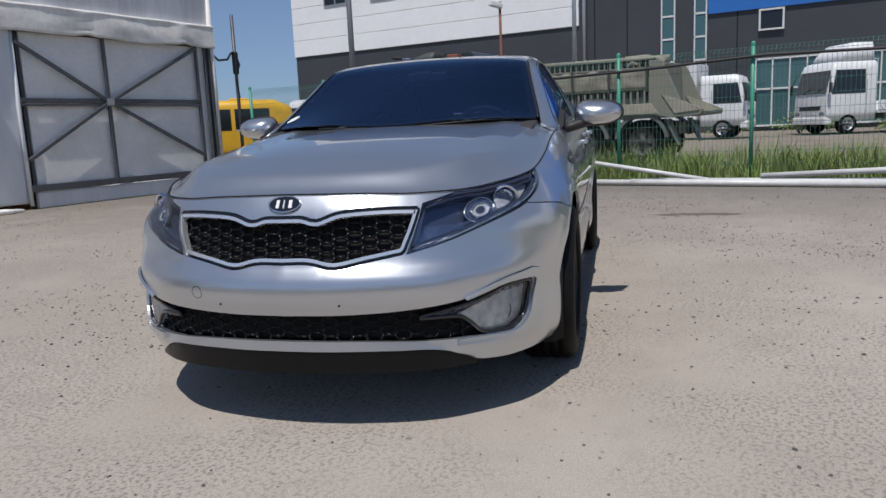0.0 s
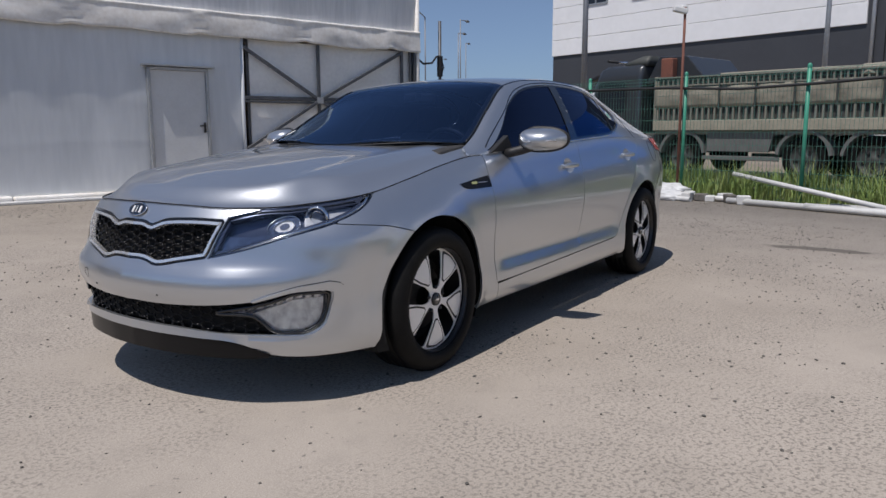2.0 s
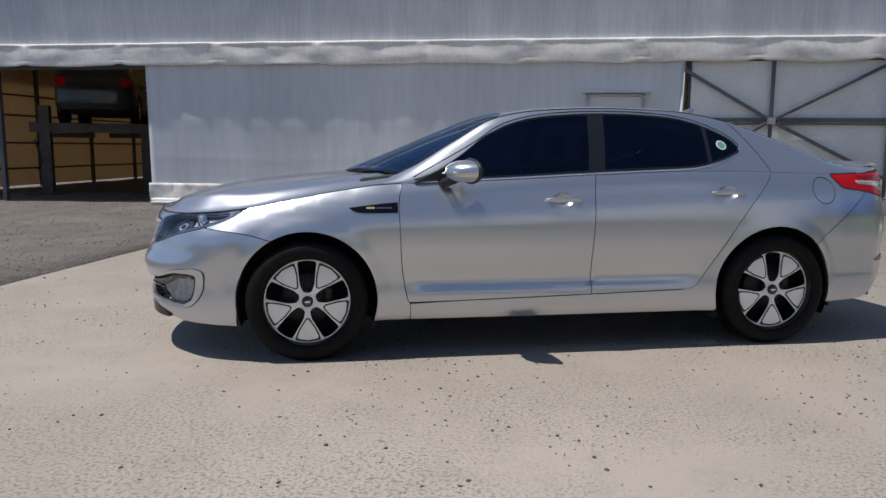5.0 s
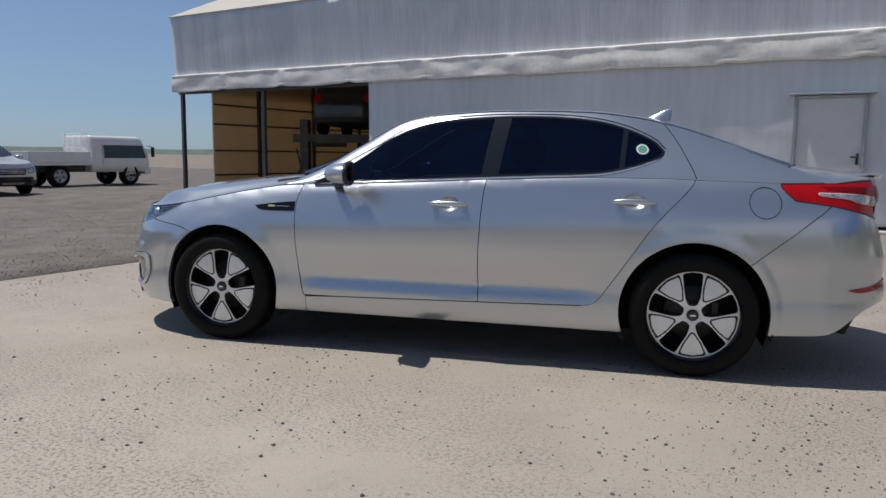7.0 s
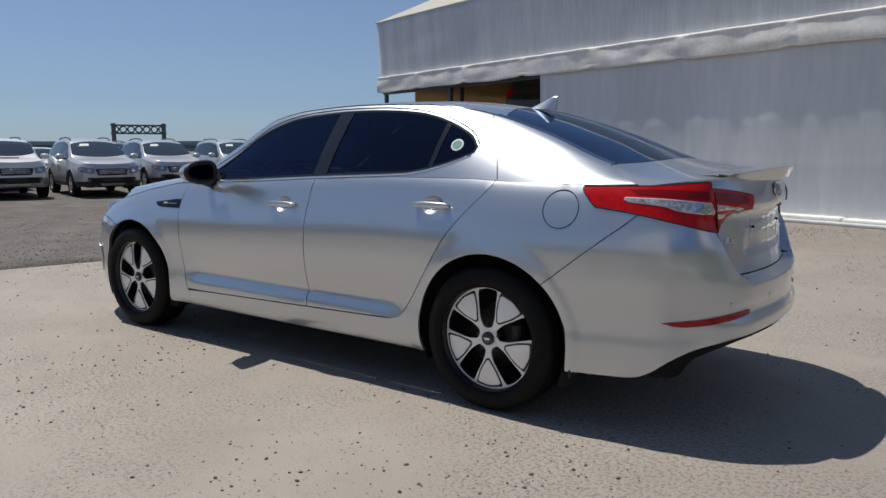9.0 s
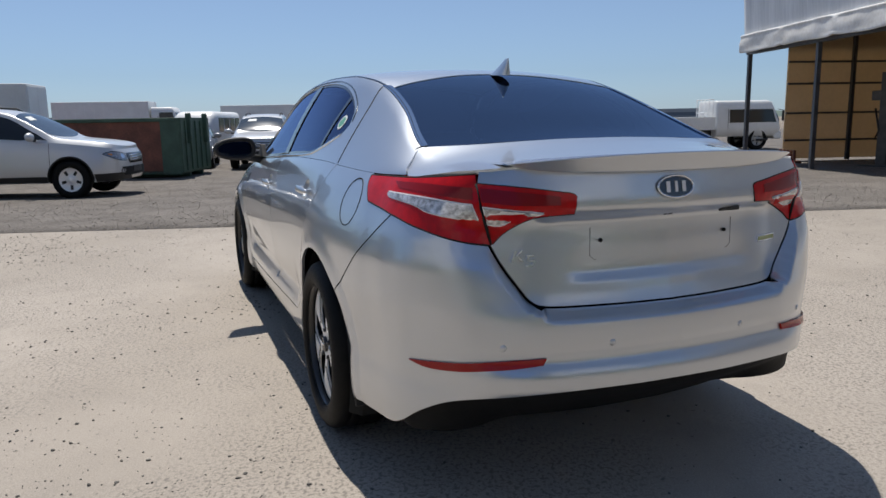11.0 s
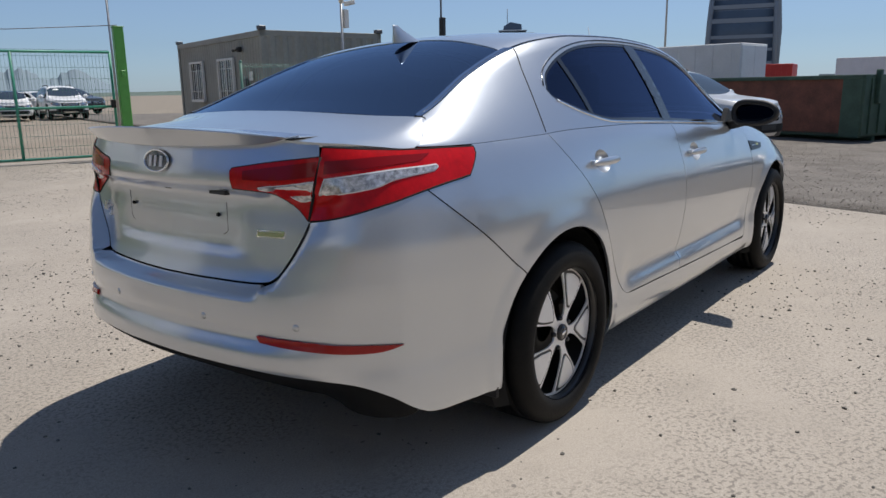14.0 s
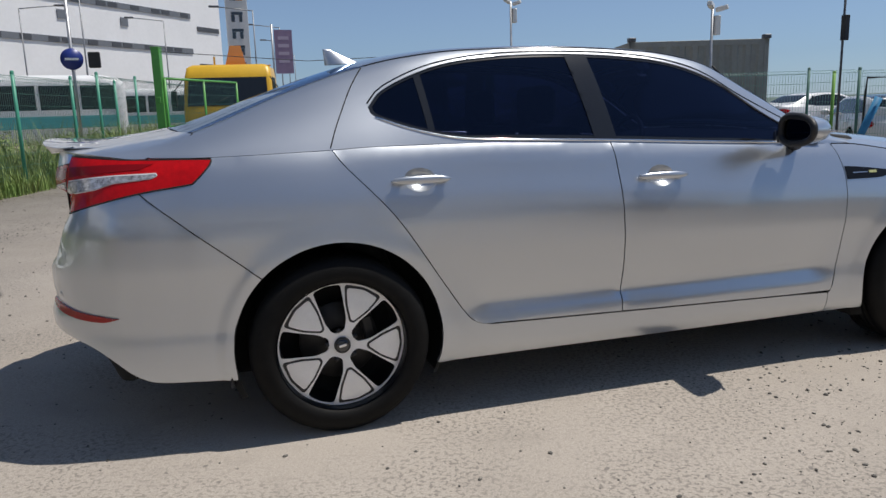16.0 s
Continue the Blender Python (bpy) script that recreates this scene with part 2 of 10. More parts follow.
def add_tube(bm, pts, r, sides=8, closed=False, caps=True, taper=1.0):
    """A round tube along a line of points."""
    pts = [Vector(p) for p in pts]
    rings, n = [], len(pts)
    up = None
    for i, p in enumerate(pts):
        a = pts[i - 1] if (i or closed) else p
        b = pts[(i + 1) % n] if (i < n - 1 or closed) else p
        t = (b - a).normalized()
        if up is None:
            up = Vector((0, 0, 1)) if abs(t.z) < 0.9 else Vector((1, 0, 0))
        u = t.cross(up)
        u = u.normalized() if u.length > 1e-5 else t.orthogonal().normalized()
        v = u.cross(t)
        rr = r * (1 + (taper - 1) * i / max(1, n - 1))
        rings.append([bm.verts.new(p + (u * math.cos(k * 2 * math.pi / sides) + v * math.sin(k * 2 * math.pi / sides)) * rr) for k in range(sides)])
    for i in range(n if closed else n - 1):
        A, B = rings[i], rings[(i + 1) % n]
        for k in range(sides):
            f = bm.faces.new((A[k], A[(k + 1) % sides], B[(k + 1) % sides], B[k]))
            f.smooth = True
    if caps and not closed:
        bm.faces.new(rings[0][::-1]), bm.faces.new(rings[-1])
    return bm


def tube(pts, r, sides=8, closed=False, taper=1.0):
    return add_tube(bmesh.new(), pts, r, sides, closed, taper=taper)


def add_lathe(bm, profile, seg=48, m=None, closed=False):
    """Turns a profile of (radius, height) about the local z axis."""
    m = m or Matrix()
    rings = []
    for r, h in profile:
        if r < 1e-6:
            rings.append([bm.verts.new(m @ Vector((0, 0, h)))] * seg)
        else:
            rings.append([bm.verts.new(m @ Vector((r * math.cos(2 * math.pi * k / seg), r * math.sin(2 * math.pi * k / seg), h))) for k in range(seg)])
    prs = list(zip(rings, rings[1:])) + ([(rings[-1], rings[0])] if closed else [])
    for A, B in prs:
        for k in range(seg):
            q = []
            for v in (A[k], A[(k + 1) % seg], B[(k + 1) % seg], B[k]):
                if v not in q:
                    q.append(v)
            if len(q) > 2:
                bm.faces.new(q).smooth = True
    return bm


def lathe(profile, seg=48, m=None, closed=False):
    return add_lathe(bmesh.new(), profile, seg, m, closed)


def prism(pts, axis, lo, hi, bevel=0.0):
    """A flat outline pushed along an axis ('x', 'y' or 'z') from lo to hi."""
    bm = bmesh.new()

    def at(p, h):
        return {"x": (h, p[0], p[1]), "y": (p[0], h, p[1]), "z": (p[0], p[1], h)}[axis]
    A = [bm.verts.new(at(p, lo)) for p in pts]
    B = [bm.verts.new(at(p, hi)) for p in pts]
    bm.faces.new(A), bm.faces.new(B[::-1])
    for i in range(len(pts)):
        j = (i + 1) % len(pts)
        bm.faces.new((A[j], A[i], B[i], B[j]))
    bmesh.ops.recalc_face_normals(bm, faces=bm.faces[:])
    if bevel:
        bmesh.ops.bevel(bm, geom=bm.edges[:], offset=bevel, segments=2, affect="EDGES", profile=0.5)
    return bm


def ease(t):
    t = np.clip(t, 0, 1)
    return t * t * (3 - 2 * t)


def curve(*pts):
    """A smooth function through (x, value) pairs that never overshoots."""
    p = sorted(pts)
    X, Y = np.array([a[0] for a in p], float), np.array([a[1] for a in p], float)
    h, dl = np.diff(X), np.diff(Y) / np.diff(X)
    d = np.zeros(len(X))
    for i in range(1, len(X) - 1):
        if dl[i - 1] * dl[i] > 0:
            w1, w2 = 2 * h[i] + h[i - 1], h[i] + 2 * h[i - 1]
            d[i] = (w1 + w2) / (w1 / dl[i - 1] + w2 / dl[i])
    d[0], d[-1] = dl[0], dl[-1]

    def f(x):
        x = np.clip(np.asarray(x, float), X[0], X[-1])
        i = np.clip(np.searchsorted(X, x) - 1, 0, len(h) - 1)
        t = (x - X[i]) / h[i]
        return (Y[i] * (1 + 2 * t) * (1 - t) ** 2 + d[i] * h[i] * t * (1 - t) ** 2 + Y[i + 1] * t * t * (3 - 2 * t) + d[i + 1] * h[i] * t * t * (t - 1))
    return f


def spline(pts, step=0.015):
    """An open smooth line through points of the plane."""
    P = [np.array(p, float) for p in pts]
    if len(P) == 2:
        n = max(1, int(np.linalg.norm(P[1] - P[0]) / step))
        return [tuple(P[0] + (P[1] - P[0]) * i / n) for i in range(n + 1)]
    Q = [2 * P[0] - P[1]] + P + [2 * P[-1] - P[-2]]
    out = []
    for i in range(1, len(Q) - 2):
        a, b, c, d = Q[i - 1:i + 3]
        n = max(2, int(np.linalg.norm(c - b) / step))
        for k in range(n):
            t = k / n
            out.append(tuple(0.5 * (2 * b + (c - a) * t + (2 * a - 5 * b + 4 * c - d) * t * t + (3 * b - a - 3 * c + d) * t ** 3)))
    return out + [tuple(P[-1])]


def outline(*runs, step=0.015):
    """A closed outline made of smooth runs that meet in corners."""
    out = []
    for r in runs:
        out += spline(r, step)[:-1]
    first, last = np.array(runs[0][0], float), np.array(runs[-1][-1], float)
    if np.linalg.norm(first - last) > 1e-4:
        out += spline([runs[-1][-1], runs[0][0]], step)[:-1]
    return out


def rounded(pts, r, seg=5):
    """A closed outline with its corners rounded."""
    out, n = [], len(pts)
    for i in range(n):
        p, a, b = (np.array(pts[k % n], float) for k in (i, i - 1, i + 1))
        u, v = (a - p), (b - p)
        k = min(r, np.linalg.norm(u) * 0.45, np.linalg.norm(v) * 0.45)
        A, B = p + u / np.linalg.norm(u) * k, p + v / np.linalg.norm(v) * k
        out += [tuple((1 - t) ** 2 * A + 2 * t * (1 - t) * p + t * t * B) for t in np.linspace(0, 1, seg + 1)]
    return out


def dense(loop_, step=0.015):
    """Adds points to a closed outline so that no stretch is longer than step."""
    out, n = [], len(loop_)
    for i in range(n):
        a, b = np.array(loop_[i], float), np.array(loop_[(i + 1) % n], float)
        k = max(1, int(math.ceil(np.linalg.norm(b - a) / step)))
        out += [tuple(a + (b - a) * j / k) for j in range(k)]
    return out


def within(P, loop_):
    L = np.array(loop_)
    x, y, res = P[:, 0], P[:, 1], np.zeros(len(P), bool)
    for (x1, y1), (x2, y2) in zip(L, np.roll(L, -1, 0)):
        if y1 == y2:
            continue
        res ^= ((y1 > y) != (y2 > y)) & (x < (x2 - x1) * (y - y1) / (y2 - y1) + x1)
    return res


def tiling(outer, holes=(), step=0.03):
    """Triangles that fill an outline with holes: points, triangles, outlines as index loops."""
    from mathutils.geometry import delaunay_2d_cdt
    loops = [list(outer)] + [list(h) for h in holes]
    verts, edges, idx = [], [], []
    for L in loops:
        b = len(verts)
        verts += L
        edges += [(b + i, b + (i + 1) % len(L)) for i in range(len(L))]
    B = np.array(verts, float)
    lo, hi = B.min(0), B.max(0)
    nx, ny = int((hi[0] - lo[0]) / step) + 1, int((hi[1] - lo[1]) / step) + 1
    G = np.array([(lo[0] + (i + 0.5 * (j % 2)) * step, lo[1] + j * step) for i in range(nx + 1) for j in range(ny + 1)])
    keep = within(G, outer)
    for h in holes:
        keep &= ~within(G, h)
    G = G[keep]
    if len(G):
        far = np.ones(len(G), bool)
        for k in range(0, len(G), 400):
            D = np.linalg.norm(G[k:k + 400, None] - B[None], axis=2).min(1)
            far[k:k + 400] = D > step * 0.45
        G = G[far]
    allv = [Vector(p) for p in verts] + [Vector(p) for p in G]
    V, E, F, ov, oe, of = delaunay_2d_cdt(allv, edges, [], 0, 1e-7)
    V = np.array([tuple(v) for v in V])
    T = np.array([f for f in F if len(f) == 3])
    C = V[T].mean(1)
    ok = within(C, outer)
    for h in holes:
        ok &= ~within(C, h)
    T = T[ok]
    count = {}
    for t in T:
        for a, b in ((t[0], t[1]), (t[1], t[2]), (t[2], t[0])):
            k = (min(a, b), max(a, b))
            count.setdefault(k, []).append((a, b))
    rim = [v[0] for v in count.values() if len(v) == 1]
    return V, T, rim


def sheet(outer, S, holes=(), step=0.03, flange=0.012, mid=(0, 0, 0.55), lift=0.0):
    """A curved panel: an outline of the (a, b) plane carried by S into space, with its edges folded in."""
    V, T, rim = tiling(outer, holes, step)
    P = S(V[:, 0], V[:, 1])
    N = np.zeros_like(P)
    fn = np.cross(P[T[:, 1]] - P[T[:, 0]], P[T[:, 2]] - P[T[:, 0]])
    for k in range(3):
        np.add.at(N, T[:, k], fn)
    N /= np.maximum(np.linalg.norm(N, axis=1), 1e-12)[:, None]
    out = P - np.array(mid)
    out[:, 0] = P[:, 0] - np.clip(P[:, 0], mid[0] - 1.5, mid[0] + 1.5)
    if (N * out).sum() < 0:
        T, N, rim = T[:, ::-1], -N, [(b, a) for a, b in rim]
    P = P + N * lift
    bm = bmesh.new()
    lay = bm.verts.layers.float_vector.new("panel_normal")
    vs = [bm.verts.new(p) for p in P]
    for v, q in zip(vs, N):
        v[lay] = q
    for t in T:
        try:
            bm.faces.new([vs[i] for i in t]).smooth = True
        except ValueError:
            pass
    if flange:
        low = {}
        for a, b in rim:
            for i in (a, b):
                if i not in low:
                    low[i] = bm.verts.new(P[i] - N[i] * flange)
            try:
                bm.faces.new((vs[b], vs[a], low[a], low[b])).smooth = False
            except ValueError:
                continue
            e = bm.edges.get((vs[a], vs[b]))
            if e:
                e.smooth = False
    for v in [v for v in bm.verts if not v.link_faces]:
        bm.verts.remove(v)
    return bm


def band(loop_, S, r, sides=6, closed=True, lift=0.0):
    """A thin tube that follows a line of the (a, b) plane on a surface."""
    L = np.array(loop_)
    return tube(list(S(L[:, 0], L[:, 1]) + np.array((0, 0, 0)) * lift), r, sides, closed)

# ---- the saloon car: its forms ----
PLAN = spline([(2.405, 0), (2.389, 0.2), (2.325, 0.45), (2.21, 0.625), (2.045, 0.772), (1.81, 0.866), (1.42, 0.898), (0.8, 0.897), (0, 0.900),
               (-0.8, 0.897), (-1.42, 0.900), (-1.80, 0.871), (-1.95, 0.846), (-2.07, 0.822), (-2.19, 0.770), (-2.33, 0.640), (-2.417, 0.455), (-2.458, 0.2), (-2.468, 0)], 0.01)
PL = np.array(PLAN)
ARC = np.concatenate([[0], np.cumsum(np.linalg.norm(np.diff(PL, axis=0), axis=1))])
LEN = ARC[-1]
TAN = np.gradient(PL, ARC, axis=0)
for _ in range(6):
    TAN[1:-1] = (TAN[:-2] + 2 * TAN[1:-1] + TAN[2:]) / 4
TAN[0], TAN[-1] = (0, 1), (0, -1)
TAN /= np.linalg.norm(TAN, axis=1)[:, None]


FINE = np.linspace(0, LEN, 12000)
FP = np.stack([np.interp(FINE, ARC, PL[:, 0]), np.interp(FINE, ARC, PL[:, 1])], -1)


def sp(x, y):
    """The run along the plan outline nearest to (x, y)."""
    return float(FINE[np.argmin(((FP - (x, y)) ** 2).sum(1))])


def sx(x):
    """The run along the plan outline at that length of the car."""
    return float(np.interp(-x, -PL[:, 0], ARC))


def off(x, y):
    k = np.argmin(((PL - (x, y)) ** 2).sum(1))
    n = np.array((-TAN[k][1], TAN[k][0]))
    return -float(np.dot(np.array((x, y)) - PL[k], -n))


# the line where the flanks end and bonnet, windows and boot begin
RIM = [(2.285, 0, 0.812), (2.262, 0.25, 0.808), (2.205, 0.42, 0.800), (2.13, 0.53, 0.800), (1.95, 0.665, 0.812), (1.72, 0.765, 0.841), (1.5, 0.785, 0.884),
       (1.2, 0.785, 0.940), (0.95, 0.79, 0.973), (0.80, 0.80, 0.978), (0.26, 0.812, 1.0), (-0.27, 0.812, 1.028), (-0.77, 0.81, 1.048), (-1.2, 0.80, 1.050),
       (-1.45, 0.79, 1.042), (-1.82, 0.762, 1.036), (-2.1, 0.70, 1.042), (-2.262, 0.60, 1.057), (-2.336, 0.42, 1.068), (-2.374, 0.2, 1.074), (-2.386, 0, 1.076)]
TOPZ = curve(*[(sp(x, y), z) for x, y, z in RIM])
TOPD = curve(*[(sp(x, y), abs(off(x, y))) for x, y, z in RIM])
D_SIDE = curve((0.10, 0.07), (0.20, 0.050), (0.235, 0.026), (0.29, 0.016), (0.335, 0.014), (0.38, 0.015), (0.43, 0.019), (0.48, 0.017), (0.55, 0.012), (0.66, 0.001),
               (0.74, 0.002), (0.82, 0.016), (0.89, 0.040), (0.935, 0.058), (0.965, 0.072), (0.985, 0.086), (1.0, 0.10))
LEDGE = curve((0.10, 0.0), (0.375, 0.0), (0.388, 0.003), (0.412, 0.019), (0.425, 0.020), (0.47, 0.012), (0.54, 0.003), (0.60, 0.0), (1.2, 0.0))
D_FRONT = curve((0.10, 0.10), (0.19, 0.065), (0.235, 0.045), (0.285, 0.030), (0.30, 0.034), (0.40, 0.032), (0.45, 0.010), (0.50, 0.0), (0.54, 0.008), (0.58, 0.036),
                (0.62, 0.050), (0.70, 0.065), (0.76, 0.082), (0.79, 0.098), (0.85, 0.14))
D_REAR = curve((0.10, 0.22), (0.25, 0.12), (0.35, 0.045), (0.43, -0.004), (0.46, -0.005), (0.49, 0.004), (0.510, 0.014), (0.516, 0.012), (0.53, 0.018), (0.56, 0.032), (0.61, 0.050), (0.65, 0.064),
               (0.70, 0.079), (0.76, 0.086), (0.82, 0.092), (0.885, 0.099), (0.918, 0.096), (0.934, 0.064), (0.96, 0.063), (1.0, 0.069), (1.04, 0.077), (1.07, 0.083))
LID = [(LEN - 0.626, 0.848), (LEN - 0.583, 0.782), (LEN - 0.520, 0.705), (LEN - 0.484, 0.670), (LEN - 0.428, 0.656), (LEN - 0.23, 0.652), (LEN, 0.650)]
SHELF = curve((0.1, 0.0), (0.515, 0.0), (0.56, 0.018), (0.61, 0.033), (0.65, 0.041), (0.70, 0.044), (0.78, 0.036), (0.85, 0.012), (0.90, 0.0), (1.2, 0.0))
LID_Z, LID_S = curve(*LID), curve(*[(z, s) for s, z in LID[:5]])
S_NOSE, S_FLANK = sp(2.30, 0.45), sp(1.72, 0.87)
R_FLANK, R_TAIL = sp(-2.22, 0.74), sp(-2.41, 0.47)


def shell(s, z, inset=0.0):
    """The flanks, nose and tail: run along the plan outline (past either end it goes on to the other side) and height."""
    s, z = np.asarray(s, float), np.asarray(z, float)
    side = np.where((s < 0) | (s > LEN), -1.0, 1.0)
    a = np.where(s < 0, -s, np.where(s > LEN, 2 * LEN - s, s))
    wf = ease((S_FLANK - a) / (S_FLANK - S_NOSE))
    wr = ease((a - R_FLANK) / (R_TAIL - R_FLANK))
    zt, dt = TOPZ(a), TOPD(a)
    zs = z - (zt - 1.0) * np.clip((z - 0.45) / np.maximum(zt - 0.45, 0.05), 0, 1.2)
    px, py = np.interp(a, ARC, PL[:, 0]), np.interp(a, ARC, PL[:, 1])
    d = wf * D_FRONT(z) + wr * D_REAR(z) + (1 - wf - wr) * D_SIDE(zs)
    # the ledge along the foot of the doors
    d = d + LEDGE(z) * ease((0.90 - np.abs(px + 0.03)) / 0.14)
    # flared lips of the wheel arches
    r = np.minimum(np.hypot(px - 1.3975, z - 0.338), np.hypot(px + 1.3975, z - 0.338))
    d = d - 0.010 * ease((0.455 - r) / 0.05) * (1 - wf) * (1 - wr)
    # the bumper's shelf round the boot lid
    m = -np.logaddexp(-(z - LID_Z(a)) * 130, -(a - LID_S(np.clip(z, 0.657, 0.845))) * 150) / 130
    d = d - wr * SHELF(z) * 1.25 * (1 - ease((m + 0.027) / 0.021))
    # the hollow under the number plate
    d = d + 0.011 * wr * ease((z - 0.725) / 0.022) * (1 - ease((z - 0.752) / 0.15)) * ease((0.40 - (LEN - a)) / 0.12)
    dtop = wf * D_FRONT(zt) + wr * D_REAR(zt) + (1 - wf - wr) * D_SIDE(np.ones_like(z))
    d = d + (dt - dtop) * ease((z - (zt - 0.14)) / 0.14) + inset
    nx, ny = np.interp(a, ARC, TAN[:, 1]), -np.interp(a, ARC, TAN[:, 0])
    return np.stack([px - nx * d, (py - ny * d) * side, z], -1)


def other(loop_):
    """The same outline on the other flank."""
    return [(-s, z) for s, z in loop_][::-1]


def other_rear(loop_):
    return [(2 * LEN - s, z) for s, z in loop_][::-1]


def flank(*pts):
    return [(sp(p[0], p[1] if len(p) > 2 else 0.9), p[-1]) for p in pts]


# upper body: sections across the car
YB = curve((1.3, 0.80), (0.95, 0.79), (0.80, 0.80), (0.26, 0.812), (-0.27, 0.812), (-0.77, 0.81), (-1.2, 0.80), (-1.45, 0.79), (-1.82, 0.762), (-2.1, 0.70), (-2.5, 0.66))
ZB = curve((1.3, 0.94), (0.95, 0.975), (0.80, 0.978), (0.26, 1.0), (-0.27, 1.028), (-0.77, 1.048), (-1.2, 1.050), (-1.45, 1.042), (-1.82, 1.036), (-2.1, 1.042), (-2.5, 1.05))
YS = curve((1.3, 0.76), (0.95, 0.735), (0.80, 0.712), (0.55, 0.655), (0.27, 0.602), (0.0, 0.590), (-0.4, 0.585), (-0.9, 0.57), (-1.25, 0.548), (-1.5, 0.565), (-1.85, 0.625), (-2.1, 0.64), (-2.5, 0.60))
ZS = curve((1.3, 0.95), (0.95, 1.0), (0.80, 1.062), (0.55, 1.212), (0.27, 1.364), (0.0, 1.408), (-0.4, 1.424), (-0.8, 1.415), (-1.05, 1.388), (-1.25, 1.344), (-1.5, 1.262), (-1.85, 1.122), (-2.02, 1.072), (-2.1, 1.064), (-2.5, 1.055))
ZC = curve((1.3, 0.975), (1.15, 1.034), (0.84, 1.160), (0.5, 1.302), (0.25, 1.392), (0.05, 1.428), (-0.2, 1.449), (-0.45, 1.455), (-0.8, 1.447), (-1.12, 1.408), (-1.3, 1.362), (-1.64, 1.250), (-1.9, 1.158), (-1.99, 1.134), (-2.1, 1.116), (-2.3, 1.092), (-2.42, 1.078), (-2.5, 1.07))
WK = 0.45


def upper(x, g):
    """g 0: belt line; 1: edge of the roof; 2: middle of the car."""
    x, g = np.asarray(x, float), np.asarray(g, float)
    yb, zb, ys, zs, zc = YB(x), ZB(x), YS(x), ZS(x), ZC(x)

    def low(w):
        return yb + (ys - yb) * w + 0.016 * 4 * w * (1 - w), zb + (zs - zb) * w

    def high(c):
        return ys * c, zs + (zc - zs) * (1 - np.abs(c) ** 2.3)
    ya, za = low(np.clip(g, 0, 1))
    yc, zcc = high(np.clip(2 - g, 0, 1))
    y, z = np.where(g < 1, ya, yc), np.where(g < 1, za, zcc)
    g0, g1 = 0.90, 1.10
    t = np.clip((g - g0) / (g1 - g0), 0, 1)
    (y0, z0), (y1, z1) = low(g0), high(2 - g1)
    by, bz = (1 - t) ** 2 * y0 + 2 * t * (1 - t) * ys + t * t * y1, (1 - t) ** 2 * z0 + 2 * t * (1 - t) * zs + t * t * z1
    inb = (g > g0) & (g < g1)
    return np.stack([x, np.where(inb, by, y), np.where(inb, bz, z)], -1)


def side_of(sign, inset=0.0):
    def S(x, w):
        P = upper(x, np.asarray(w) / WK)
        P[:, 1] = (P[:, 1] - inset) * sign
        return P
    return S


def wz(x, z):
    """A point of the side glass plane, given as (x, height)."""
    return (x, WK * float((z - ZB(x)) / (ZS(x) - ZB(x))))


def top(x, q, sink=0.0):
    P = upper(x, 2 - np.abs(q) / 0.6)
    P[:, 1] *= np.sign(q)
    P[:, 2] -= sink
    return P


def deck(x, y):
    """Boot lid seen from above."""
    x, y = np.asarray(x, float), np.asarray(y, float)
    a, ys, zs, zc, yb, zb = np.abs(y), YS(x), ZS(x), ZC(x), YB(x), ZB(x)
    z = np.where(a < ys, zs + (zc - zs) * (1 - np.minimum(a / ys, 1) ** 2.3), zs + (zb - zs) * (a - ys) / np.maximum(yb - ys, 0.03))
    return np.stack([x, y, z], -1)


BON_C = curve((2.36, 0.77), (2.285, 0.812), (2.20, 0.855), (2.09, 0.893), (1.92, 0.938), (1.56, 0.990), (1.2, 1.022), (0.9, 1.046))
BON_K = curve((2.36, 0.02), (2.2, 0.05), (2.1, 0.085), (1.72, 0.095), (1.5, 0.082), (1.2, 0.058), (0.9, 0.038))


def bonnet_z(x, y):
    b = np.abs(np.asarray(y, float)) / 0.785
    z = BON_C(x) - BON_K(x) * b ** 2.2
    ridge = 0.008 * np.exp(-((b - 0.70) / 0.085) ** 2) * ease((2.25 - np.asarray(x)) / 0.35)
    return np.stack([np.asarray(x, float), np.asarray(y, float), z + ridge], -1)


ARCH_R = 0.385


def arch(cx, a0, a1, n=34, r=ARCH_R):
    return [(cx + r * math.cos(math.radians(a0 + (a1 - a0) * i / n)), 0.338 + r * math.sin(math.radians(a0 + (a1 - a0) * i / n))) for i in range(n + 1)]


def arch_run(cx, a0, a1):
    return [(sx(x), z) for x, z in arch(cx, a0, a1)]


CAR = thing("saloon_car", "silver metallic four-door saloon parked on pale concrete, clean, number plates removed", "car", pose(0, -0.0095, 0, 0, 0, -0.23))
Z0 = 0.213
# openings of the nose, left half as (distance along the outline, height)
HL_LOW = [(0.430, 0.607), (0.60, 0.642), (0.775, 0.689), (0.975, 0.732), (1.125, 0.778), (1.235, 0.838)]
HL_TOP = [(1.235, 0.842)] + [(s, float(TOPZ(s)) - 0.006) for s in (1.12, 1.02, 0.90, 0.78, 0.66)] + [(0.512, 0.768)]
HEAD = outline(HL_LOW, HL_TOP, [HL_TOP[-1], HL_LOW[0]])
GR = [(0.0, 0.746), (0.07, 0.745), (0.122, 0.734), (0.207, 0.757), (0.35, 0.764), (0.488, 0.760)]
GR_OUT = [(0.500, 0.748), (0.430, 0.618)]
GRB = [(0.418, 0.607), (0.30, 0.588), (0.184, 0.569), (0.093, 0.585), (0.0, 0.585)]
half = spline(GR) + spline(GR_OUT) + spline(GRB)
